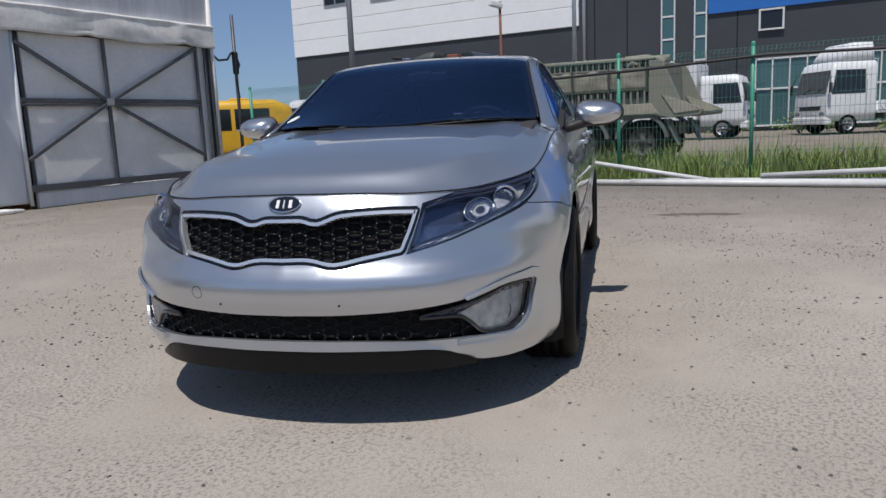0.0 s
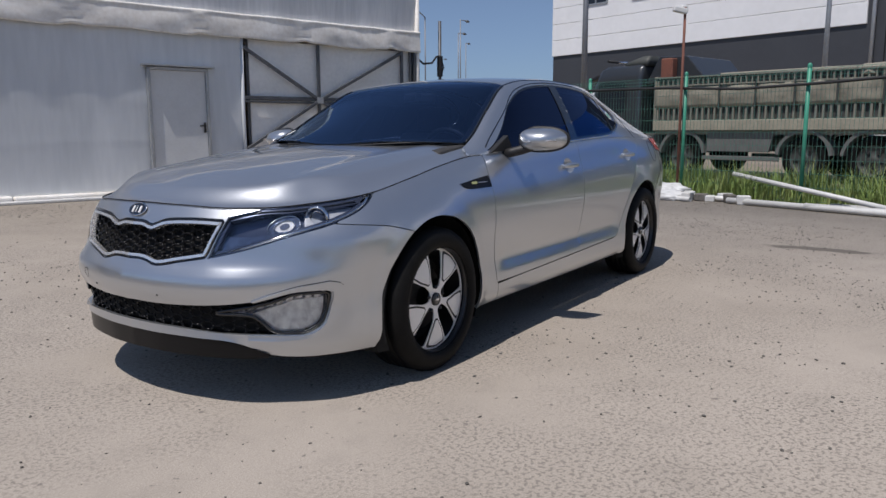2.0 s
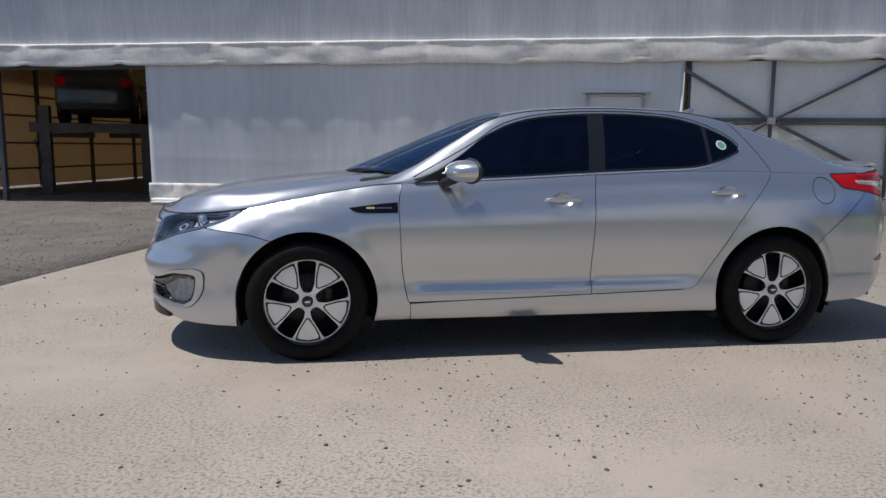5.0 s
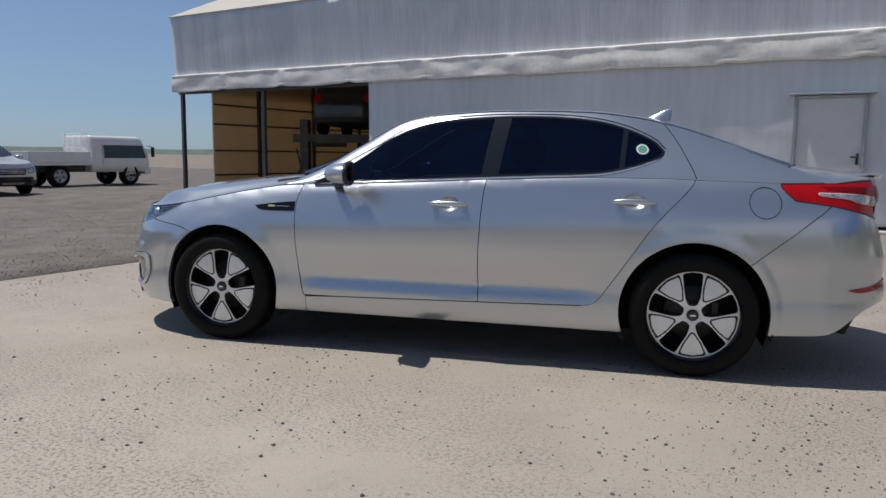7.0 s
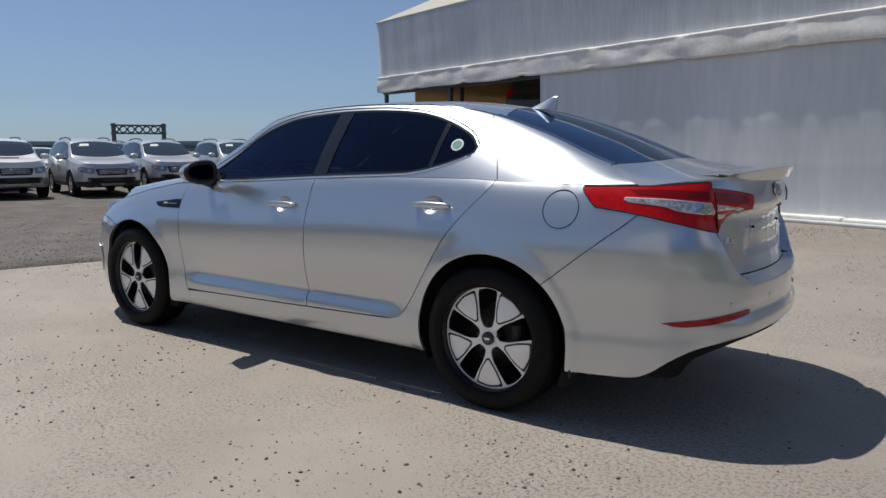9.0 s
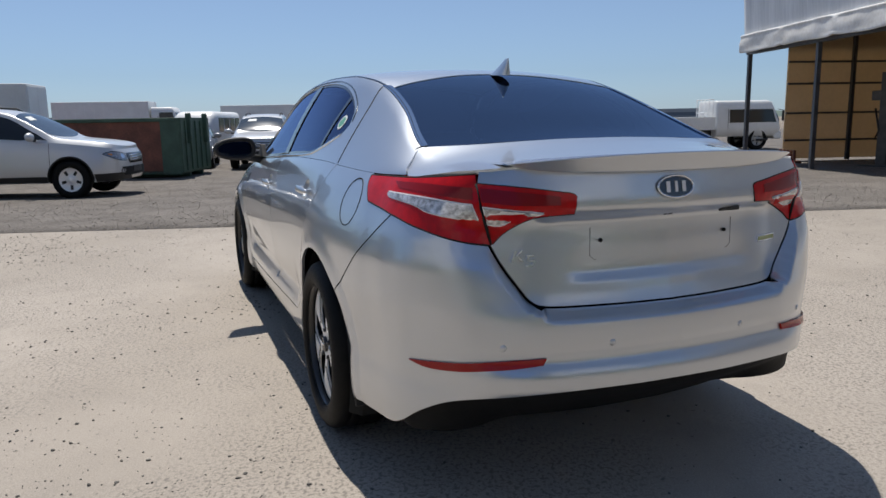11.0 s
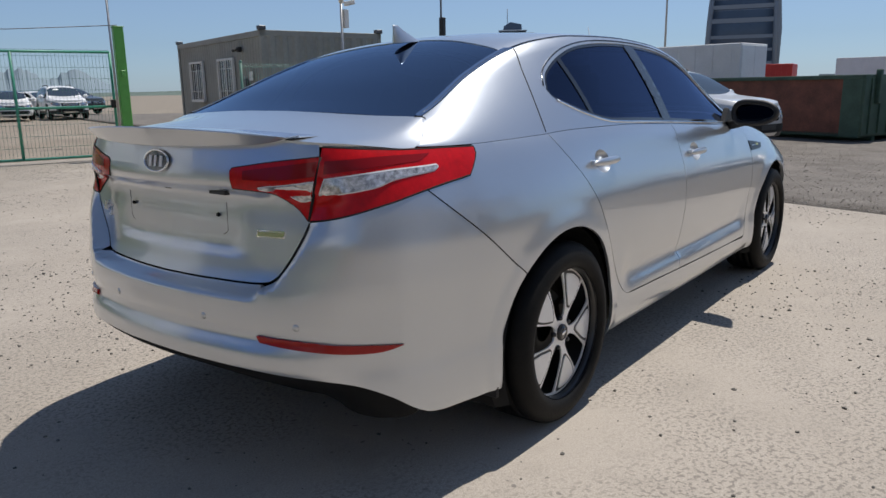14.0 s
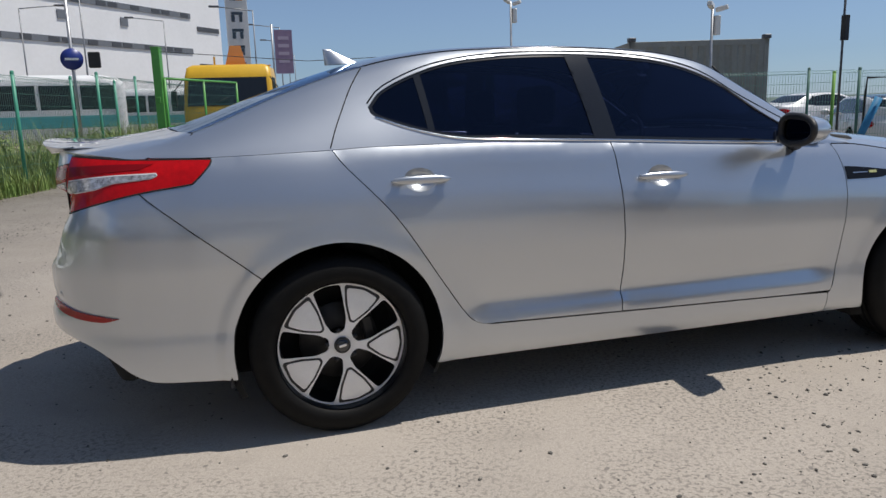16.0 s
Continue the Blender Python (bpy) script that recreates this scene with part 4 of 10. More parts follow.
def honeycomb(loop_, S, w, h, r, keep_out=()):
    """Ribs of a stretched honeycomb that fills an outline."""
    L = np.array(loop_)
    lo, hi = L.min(0), L.max(0)
    bm, seen = bmesh.new(), set()
    pts = lambda cx, cz: [(cx - w / 2, cz), (cx - w * 0.27, cz + h / 2), (cx + w * 0.27, cz + h / 2), (cx + w / 2, cz), (cx + w * 0.27, cz - h / 2), (cx - w * 0.27, cz - h / 2)]
    nx, nz = int((hi[0] - lo[0]) / (w * 0.77)) + 2, int((hi[1] - lo[1]) / h) + 2
    for i in range(-nx, nx + 1):
        for j in range(nz + 1):
            c = (i * w * 0.77, lo[1] + (j + 0.5 * (i % 2)) * h)
            q = pts(*c)
            for a, b in zip(q, q[1:] + q[:1]):
                k = tuple(sorted(((round(a[0], 4), round(a[1], 4)), (round(b[0], 4), round(b[1], 4)))))
                if k in seen:
                    continue
                seen.add(k)
                if not within(np.array([((a[0] + b[0]) / 2, (a[1] + b[1]) / 2)]), loop_)[0]:
                    continue
                if any(within(np.array([((a[0] + b[0]) / 2, (a[1] + b[1]) / 2)]), q_)[0] for q_ in keep_out):
                    continue
                P = S(np.array([a[0], b[0]]), np.array([a[1], b[1]]))
                add_tube(bm, [Vector(P[0]), Vector(P[1])], r, 5)
    return bm


FOG = outline([(0.465, 0.399), (0.63, 0.425), (0.735, 0.452), (0.79, 0.470), (0.90, 0.471)], [(0.90, 0.471), (0.930, 0.460), (0.920, 0.40), (0.893, 0.345), (0.83, 0.312)],
              [(0.83, 0.312), (0.715, 0.315), (0.650, 0.364), (0.605, 0.386), (0.465, 0.393)], step=0.012)

part("grille_border", sheet(GRILLE, lambda s, z: shell(s, z, 0.006), [shrink(GRILLE, 0.012)], 0.02, 0.020), GLOSS_BLACK, CAR, "gloss black grille border")
part("grille_frame", sheet(shrink(GRILLE, 0.0115), lambda s, z: shell(s, z, -0.004), [shrink(GRILLE, 0.0225)], 0.02, 0.022), BRIGHT_TRIM, CAR, "bright chrome grille surround")
tagged(part("grille_mesh", honeycomb(shrink(GRILLE, 0.021), lambda s, z: shell(s, z, 0.024), 0.066, 0.031, 0.0052), MESH_BLACK, CAR, "gloss black honeycomb grille"), "", "", "", "stuff")
part("grille_back", sheet(shrink(GRILLE, 0.004), lambda s, z: shell(s, z, 0.038), [], 0.05, 0), LINER, CAR)
tagged(part("lower_grille_mesh", honeycomb(shrink(LOWER, 0.004), lambda s, z: shell(s, z, 0.022), 0.066, 0.033, 0.0042, (FOG, other(FOG))), MESH_BLACK, CAR, "black lower honeycomb grille"), "", "", "", "stuff")
part("lower_grille_back", sheet(shrink(LOWER, 0.002), lambda s, z: shell(s, z, 0.04), [], 0.05, 0), LINER, CAR)


def ball(c, r, sub=3, scale=(1, 1, 1)):
    bm = bmesh.new()
    bmesh.ops.create_icosphere(bm, subdivisions=sub, radius=r, matrix=Matrix.Translation(c) @ Matrix.Diagonal((*scale, 1)))
    for f in bm.faces:
        f.smooth = True
    return bm


FOG_BRIGHT = mat("fog_bowl", (0.80, 0.83, 0.88), 0.30, 0.45, var=0.35, scale=30)
LAMP_BLUE = mat("lamp_blue_reflector", (0.16, 0.20, 0.30), 0.2, 0.7, var=0.6, scale=60)
LAMP_BRIGHT = mat("lamp_bowl", (0.46, 0.48, 0.52), 0.42, 0.3, var=0.3, scale=40)


# the frame round each fog lamp, along the edge of the lower opening
SUR_IN = spline([(0.63, 0.443), (0.71, 0.463), (0.79, 0.481), (0.905, 0.482)], 0.02)[:-1] + spline([(0.905, 0.482), (0.944, 0.470), (0.932, 0.40), (0.903, 0.334), (0.832, 0.301), (0.72, 0.305), (0.60, 0.308)], 0.02)
SUR_OUT = spline([(0.622, 0.447), (0.70, 0.474), (0.80, 0.500), (0.93, 0.513)], 0.02)[:-1] + spline([(0.93, 0.513), (0.988, 0.492), (0.984, 0.42), (0.962, 0.362), (0.885, 0.298), (0.75, 0.284), (0.60, 0.290)], 0.02)


def front_lamp(sign):
    S, H = S_side(sign), thing("headlamp", "", "")
    H.parent = CAR
    for k in ("label", "category"):
        if k in H:
            del H[k]
    deep = lambda d: S_side(sign, d)
    part("lens", sheet(HEAD, S, [], 0.03, 0.006), GLASS_CLEAR, H, "clear moulded headlamp lens").visible_shadow = False
    part("housing", sheet(HEAD, deep(0.055), [], 0.03, 0), LAMP_DARK, H)
    rim = shrink(HEAD, 0.020)
    part("bezel", sheet(HEAD, deep(0.010), [rim], 0.02, 0.045), LAMP_DARK, H)
    lowl = [(0.518, 0.758), (0.44, 0.617)] + spline([(s, z + 0.010) for s, z in HL_LOW[1:-1]] + [(HL_LOW[-1][0] - 0.04, HL_LOW[-1][1] - 0.010)], 0.02)
    part("bright_strip", band(lowl, deep(0.006), 0.0055, closed=False), CHROME, H)
    part("brow_strip", band([(s, z - 0.012) for s, z in HL_TOP[1:]], deep(0.008), 0.004, closed=False), GLOSS_BLACK, H)
    wing = outline([(0.865, 0.768), (1.0, 0.803), (1.19, 0.836)], [(1.19, 0.836), (1.10, 0.782), (0.985, 0.743), (0.85, 0.712)], [(0.85, 0.712), (0.865, 0.768)])
    part("bright_wing", sheet(wing, deep(0.036), [], 0.02, 0.012), LAMP_BRIGHT, H)
    sill = outline([(0.455, 0.630), (0.60, 0.662), (0.775, 0.706), (0.93, 0.735)], [(0.93, 0.735), (0.80, 0.716), (0.66, 0.690), (0.50, 0.690)])
    part("lower_reflector", sheet(sill, deep(0.030), [], 0.02, 0.01), LAMP_BLUE, H, "bluish lower reflector")
    for k, depth, m_ in ((1.0, 0.034, LAMP_BLUE), (0.62, 0.031, LAMP_BRIGHT), (0.30, 0.028, LAMP_DARK)):
        bowl = [(0.760 + 0.074 * k * math.cos(t), 0.727 + 0.036 * k * math.sin(t) + 0.012 * k * math.cos(t)) for t in np.linspace(0, 2 * math.pi, 29)[:-1]]
        part("reflector_bowl", sheet(bowl, deep(depth), [], 0.02, 0.008), m_, H)
        if k > 0.5:
            part("bowl_rim", band(bowl, deep(depth - 0.003), 0.0035), CHROME, H)
    for nm, s_, z, r in (("projector", 0.912, 0.752, 0.050),):
        P = S_side(1, 0.026)(np.array([s_]), np.array([z]))[0]
        M = Matrix.Translation((P[0], sign * P[1], P[2])) @ pose(0, 0, 0, 0, 90, sign * 28)
        part(nm + "_ring", lathe([(r * 0.74, -0.03), (r * 0.80, 0.0), (r * 0.9, 0.010), (r, 0.004), (r * 1.02, -0.02)], 36, M), CHROME, H)
        part(nm, lathe([(0.0, 0.016), (r * 0.3, 0.014), (r * 0.55, 0.006), (r * 0.74, -0.012), (r * 0.76, -0.03)], 32, M), GLASS_CLEAR, H)
        part("projector_bowl", lathe([(0.0, -0.035), (r * 0.5, -0.03), (r * 0.78, -0.005)], 32, M), LAMP_BLUE, H)
    F = new("fog_lamp")
    F.parent = CAR
    part("fog_housing", sheet(FOG, deep(0.030), [], 0.02, 0), LAMP_DARK, F)
    eye_ = outline([(0.615, 0.388), (0.74, 0.428), (0.80, 0.444), (0.910, 0.448)], [(0.910, 0.448), (0.909, 0.40), (0.884, 0.346), (0.828, 0.317)], [(0.828, 0.317), (0.715, 0.320), (0.615, 0.388)], step=0.015)
    part("fog_bowl", sheet(eye_, deep(0.020), [], 0.02, 0.015), FOG_BRIGHT, F, "bright fog lamp reflector")
    part("fog_lens", sheet(FOG, deep(0.006), [], 0.02, 0.02), GLASS_CLEAR, F, "clear fog lamp lens").visible_shadow = False
    part("fog_bezel", band(FOG, deep(0.004), 0.0075), GLOSS_BLACK, F)
    P = S_side(1, 0.03)(np.array([0.80]), np.array([0.372]))[0]
    M = Matrix.Translation((P[0], sign * P[1], P[2])) @ pose(0, 0, 0, 0, 90, sign * 30)
    part("fog_reflector", lathe([(0, -0.03), (0.02, -0.025), (0.038, 0.0), (0.042, 0.004)], 28, M), CHROME, F)
    for i in range(11):
        s = 0.482 + 0.0385 * i
        z = float(np.interp(s, (0.465, 0.63, 0.735, 0.79, 0.90), (0.397, 0.419, 0.446, 0.461, 0.463))) - 0.002
        h = 0.006 + 0.0007 * i
        q = [(s, z - h), (s + 0.027, z - h + 0.004), (s + 0.033, z + h + 0.002), (s + 0.006, z + h - 0.002)]
        part("led_cell", sheet(dense(q, 0.01), deep(0.012), [], 0.02, 0.006), WHITE_LENS, F)
    part("fog_outline", band(SUR_OUT, deep(-0.001), 0.003, closed=False), LINER, CAR)
    part("fog_surround", sheet(SUR_OUT + SUR_IN[::-1], deep(-0.013), [], 0.012, 0.02), SILVER, CAR)


both(front_lamp)
ring = [(-0.33 + 0.021 * math.cos(t), 0.492 + 0.021 * math.sin(t)) for t in np.linspace(0, 2 * math.pi, 24)[:-1]]
part("tow_cover", band(ring, lambda s, z: shell(s, z, 0.001), 0.0014), LINER, CAR)
for s0 in (-0.235, 0.20):
    P = shell(np.array([s0]), np.array([0.455]))[0]
    part("plate_screw_hole", ball(P, 0.004, 2), LINER, CAR)


def tail_lamp(sign):
    S = S_side(sign)
    deep = lambda d: S_side(sign, d)
    T = new("tail_lamp")
    T.parent = CAR
    O = outline(TL_TOP, [TL_TOP[-1], TL_DIV], TL_LOWER[::-1], step=0.02)
    I = outline(TI_TOP, TI_LOW, [TI_LOW[-1], TI_TOP[0]], step=0.02)
    d0, d1 = TL_TOP[-1][0] - 0.008, TI_TOP[0][0] + 0.010
    part("lamp_body", sheet(O, deep(0.03), [], 0.04, 0), DEEP_RED, T)
    part("outer_lens", sheet(O, deep(-0.003), [], 0.02, 0.02), RED_LENS, T, "glossy red tail lamp lens")
    part("inner_lens", sheet(I, deep(-0.003), [], 0.02, 0.02), RED_LENS, T, "glossy red tail lamp lens")
    w = outline([(LEN - 0.672, 0.969), (LEN - 0.86, 0.986), (LEN - 1.06, 0.992)], [(LEN - 1.06, 0.992), (LEN - 1.066, 0.982), (LEN - 1.045, 0.972)], [(LEN - 1.045, 0.972), (LEN - 0.89, 0.957), (LEN - 0.82, 0.938), (LEN - 0.648, 0.915)], [(LEN - 0.648, 0.915), (LEN - 0.672, 0.969)], step=0.015)
    part("strip_edge", sheet(w, deep(-0.0045), [], 0.02, 0.004), PALE_EDGE, T, "pale edge round the clear strip")
    part("clear_strip", sheet(shrink(w, 0.0035), deep(-0.0065), [], 0.02, 0.004), WHITE_LENS, T, "silver and clear lamp strip")
    w = outline([(LEN - 0.640, 0.962), (LEN - 0.54, 0.950), (LEN - 0.445, 0.940)], [(LEN - 0.445, 0.940), (LEN - 0.452, 0.933), (LEN - 0.53, 0.918), (LEN - 0.585, 0.900), (LEN - 0.626, 0.906)], [(LEN - 0.626, 0.906), (LEN - 0.640, 0.962)], step=0.015)
    part("strip_edge", sheet(w, deep(-0.0045), [], 0.02, 0.004), PALE_EDGE, T, "pale edge round the clear strip")
    part("clear_strip", sheet(shrink(w, 0.0035), deep(-0.0065), [], 0.02, 0.004), WHITE_LENS, T, "silver and clear lamp strip")
    u = outline([(LEN - 1.05, 1.022), (LEN - 0.85, 1.022), (LEN - 0.675, 1.015)], [(LEN - 0.675, 1.015), (LEN - 0.670, 0.980)], [(LEN - 0.670, 0.980), (LEN - 0.85, 0.996), (LEN - 1.0, 1.004)], step=0.02)
    part("brake_strip", sheet(u, deep(-0.0045), [], 0.02, 0.003), DEEP_RED, T)
    u = outline([(LEN - 0.650, 1.014), (LEN - 0.50, 0.998), (LEN - 0.39, 0.985)], [(LEN - 0.39, 0.985), (LEN - 0.39, 0.960)], [(LEN - 0.39, 0.960), (LEN - 0.52, 0.962), (LEN - 0.642, 0.974)], step=0.02)
    part("brake_strip", sheet(u, deep(-0.0045), [], 0.02, 0.003), DEEP_RED, T)
    part("lamp_gap", band([(LEN - 0.663, 1.026), (LEN - 0.645, 0.955), (LEN - 0.614, 0.849)], deep(-0.001), 0.0042, closed=False), LINER, T)
    part("lamp_seal", band(spline(TI_TOP, 0.02) + spline(TI_LOW, 0.02)[1:], deep(0.0), 0.0032, closed=False), LINER, T)
    part("lamp_seal", band(spline(TL_LOWER, 0.02), deep(0.0), 0.0035, closed=False), LINER, T)
    part("lamp_seal", band(spline(TL_TOP, 0.02), deep(0.0), 0.0035, closed=False), LINER, T)
    r = outline([(LEN - 0.888, 0.490), (LEN - 0.723, 0.502), (LEN - 0.60, 0.513), (LEN - 0.447, 0.522)], [(LEN - 0.447, 0.522), (LEN - 0.457, 0.503)],
                [(LEN - 0.457, 0.503), (LEN - 0.594, 0.490), (LEN - 0.723, 0.477), (LEN - 0.82, 0.475), (LEN - 0.888, 0.490)], step=0.02)
    part("bumper_reflector", sheet(dense(r, 0.008), deep(-0.007), [], 0.008, 0.008), RED_REFLECTOR, CAR, "red bumper reflector")
    for y in (0.24, 0.60):
        s0 = sp(-2.45, y)
        P = S(np.array([s0]), np.array([0.555]))[0]
        n = Vector((P[0] + 1.6, P[1], 0)).normalized()
        part("parking_sensor", lathe([(0.0, 0.002), (0.009, 0.002), (0.0105, 0.0), (0.011, -0.004)], 18, Matrix.Translation(P) @ n.to_track_quat("Z", "Y").to_matrix().to_4x4()), SILVER, CAR)


both(tail_lamp)
# blank plate, badges
PLATE_LINE = mat("grey_seam", (0.16, 0.16, 0.165), 0.6)
q_ = [(LEN - 0.277, 0.885), (LEN - 0.277, 0.80), (LEN - 0.262, 0.788), (LEN + 0.262, 0.788), (LEN + 0.277, 0.80), (LEN + 0.277, 0.885)]
part("plate_edge", band(q_, lambda s, z: shell(s, z, 0.0005), 0.0016, closed=False), PLATE_LINE, CAR)
for s0, z in ((LEN - 0.243, 0.846), (LEN + 0.243, 0.846)):
    part("plate_screw", ball(shell(np.array([s0]), np.array([z]), -0.004)[0], 0.0065, 2), LINER, CAR)
part("boot_release", box((-2.368, -0.285, 0.908), (-2.340, -0.205, 0.922), 0.003), BLACK, CAR)
part("reversing_camera", box((-2.374, -0.02, 0.910), (-2.345, 0.02, 0.924), 0.004), BLACK, CAR)


def badge(s0, z0, a, b):
    E = new("badge")
    E.parent = CAR
    el = lambda k: [(s0 + a * k * math.cos(t), z0 + b * k * math.sin(t)) for t in np.linspace(0, 2 * math.pi, 40)[:-1]]
    part("enamel", sheet(el(1), lambda s, z: shell(s, z, -0.006), [], 0.02, 0.008), BADGE_DARK, E)
    part("rim", band(el(0.97), lambda s, z: shell(s, z, -0.007), b * 0.10), CHROME, E)
    for k in (-0.45, 0.0, 0.45):
        bar = [(s0 + a * (k - 0.09), z0 - b * 0.48), (s0 + a * (k + 0.09), z0 - b * 0.48), (s0 + a * (k + 0.09), z0 + b * 0.48), (s0 + a * (k - 0.09), z0 + b * 0.48)]
        part("bar", sheet(bar, lambda s, z: shell(s, z, -0.009), [], 0.02, 0.003), PALE_EDGE, E)


badge(0.0, 0.784, 0.062, 0.026)
badge(LEN, 1.0, 0.068, 0.034)
for ds, dz, w, h, lean in ((0.538, 0.812, 0.0045, 0.017, 0.006), (0.520, 0.820, 0.0040, 0.010, 0.010), (0.517, 0.804, 0.0040, 0.009, -0.008), (0.484, 0.812, 0.0130, 0.0030, 0.002), (0.490, 0.804, 0.0040, 0.007, 0.003), (0.481, 0.797, 0.0120, 0.0030, 0.002), (0.472, 0.789, 0.0040, 0.007, 0.003), (0.485, 0.783, 0.0130, 0.0030, 0.002)):
    q = [(LEN - ds - w - lean, dz - h), (LEN - ds + w - lean, dz - h), (LEN - ds + w + lean, dz + h), (LEN - ds - w + lean, dz + h)]
    part("model_badge", sheet(q, lambda s, z: shell(s, z, -0.007), [], 0.02, 0.007), BADGE_CHROME, CAR)
q = [(LEN + 0.405, 0.792), (LEN + 0.515, 0.792), (LEN + 0.52, 0.814), (LEN + 0.41, 0.814)]
part("drive_badge", sheet(rounded(q, 0.006), lambda s, z: shell(s, z, -0.004), [], 0.02, 0.005), CHROME, CAR)
q = [(LEN + 0.412, 0.797), (LEN + 0.51, 0.797), (LEN + 0.513, 0.809), (LEN + 0.415, 0.809)]
part("drive_badge_print", sheet(rounded(q, 0.003), lambda s, z: shell(s, z, -0.006), [], 0.02, 0.002), GREEN_BADGE, CAR)

# spoiler lip
bm, prev = bmesh.new(), None
RIM_X = curve((0.0, -2.427), (0.2, -2.412), (0.42, -2.372), (0.60, -2.285))
for i in range(57):
    y = -0.518 * math.cos(math.pi * i / 56)
    k = abs(y) / 0.518
    f = math.sqrt(max(0.0, 1 - k ** 9))
    xr = float(RIM_X(abs(y)))
    zt_, zb_ = 1.105 - 0.018 * k ** 2, 1.048 + 0.016 * k ** 2.5
    zm = (zt_ + zb_) / 2 + 0.004
    zt_, zb_ = zm + (zt_ - zm) * f, zm + (zb_ - zm) * f
    d0_, d1_ = float(deck([xr + 0.17], [y])[0][2]), float(deck([xr + 0.07], [y])[0][2])
    prof = [(xr + 0.17, d0_ - 0.003), (xr + 0.12, d0_ * 0.5 + d1_ * 0.5 + 0.003 * f), (xr + 0.065, max(d1_ + 0.002, d1_ * 0.45 + zt_ * 0.55)), (xr + 0.015, zt_ - 0.003), (xr - 0.017 * f, zt_), (xr - 0.0195 * f, zt_ - 0.003 * f), (xr + 0.004, zb_ + 0.003 * f), (xr + 0.007, zb_), (xr + 0.055, zb_ + 0.004)]
    ring = [bm.verts.new((px, y, pz)) for px, pz in prof]
    if prev:
        for a, b, c, d in zip(prev, prev[1:], ring[1:], ring):
            bm.faces.new((a, d, c, b)).smooth = True
        for q in (4, 5, 6, 7):
            bm.edges.get((prev[q], ring[q])).smooth = False
    prev = ring
bmesh.ops.recalc_face_normals(bm, faces=bm.faces[:])
part("boot_spoiler", bm, SILVER, CAR, "silver lip spoiler")

# roof aerial
bm = bmesh.new()
secs = []
for t in np.linspace(0, 1, 9):
    x0, x1 = -1.10 - 0.15 * t ** 0.85, -1.275 - 0.006 * t
    w = 0.034 * (1 - t) ** 1.2 + 0.004
    z = 1.392 + 0.072 * t
    ring = [bm.verts.new((x0 + (x1 - x0) * (0.5 - 0.5 * math.cos(a)), w * math.sin(a) * (0.6 + 0.4 * (0.5 - 0.5 * math.cos(a))), z + (0.012 * (1 - t) * (0.5 + 0.5 * math.cos(a))))) for a in np.linspace(0, 2 * math.pi, 17)[:-1]]
    if secs:
        for j in range(16):
            bm.faces.new((secs[-1][j], secs[-1][(j + 1) % 16], ring[(j + 1) % 16], ring[j])).smooth = True
    secs.append(ring)
bm.faces.new(secs[-1])
bmesh.ops.recalc_face_normals(bm, faces=bm.faces[:])
part("roof_aerial", bm, SILVER, CAR, "silver shark fin aerial")


def mirror(sign):
    M = new("door_mirror")
    M.parent = CAR
    bm = bmesh.new()
    rings = []
    for t in np.linspace(0, 1, 15):
        # from the rear opening forward
        x = 0.485 + 0.165 * t
        k = (1 - t ** 2.6) ** 0.5 if t < 1 else 0.02
        cy, cz = 0.985 - 0.02 * t, 1.052 - 0.004 * t
        rings.append([bm.verts.new((x + 0.045 * (0.5 - 0.5 * math.cos(a)) * (1 - t), sign * (cy + 0.120 * k * math.copysign(abs(math.cos(a)) ** 0.65, math.cos(a))), cz + (0.060 - 0.012 * math.cos(a)) * k * math.copysign(abs(math.sin(a)) ** 0.8, math.sin(a)))) for a in np.linspace(0, 2 * math.pi, 29)[:-1]])
    for A, B in zip(rings, rings[1:]):
        for j in range(28):
            bm.faces.new((A[j], A[(j + 1) % 28], B[(j + 1) % 28], B[j])).smooth = True
    bm.faces.new(rings[-1])
    bmesh.ops.recalc_face_normals(bm, faces=bm.faces[:])
    part("cap", bm, SILVER, M)
    rim = [Vector((0.482 + 0.045 * (0.5 - 0.5 * math.cos(a)), sign * (0.985 + 0.115 * math.copysign(abs(math.cos(a)) ** 0.75, math.cos(a))), 1.052 + (0.056 - 0.012 * math.cos(a)) * math.copysign(abs(math.sin(a)) ** 0.8, math.sin(a)))) for a in np.linspace(0, 2 * math.pi, 33)[:-1]]
    part("rim", tube(rim, 0.014, 8, True), BLACK, M)
    bm = bmesh.new()
    bm.faces.new([bm.verts.new(p * 1.0 + Vector((0.008, 0, 0))) for p in rim])
    part("mirror_glass", bm, dark_mirror_mat, M)
    arm = bmesh.new()
    add_tube(arm, [(0.64, sign * 0.80, 0.975), (0.63, sign * 0.85, 0.985), (0.60, sign * 0.90, 1.0), (0.58, sign * 0.94, 1.015)], 0.026, 10)
    part("arm", arm, BLACK, M)
    part("base", prism([(0.80, 0.985), (0.56, 0.995), (0.62, 1.075)], "y", sign * 0.785, sign * 0.815, 0.004), BLACK, M)
    part("turn_signal", band([(0, 0), (1, 0)], lambda a, b: np.array([(0.655, sign * 0.93, 1.04), (0.60, sign * 1.09, 1.046)]), 0.006, closed=False), WHITE_LENS, M)


# a dark reflection is put into the colour, far below real silvering
dark_mirror_mat = mat("mirror_glass", (0.07, 0.08, 0.10), 0.03, 1.0)
both(mirror)


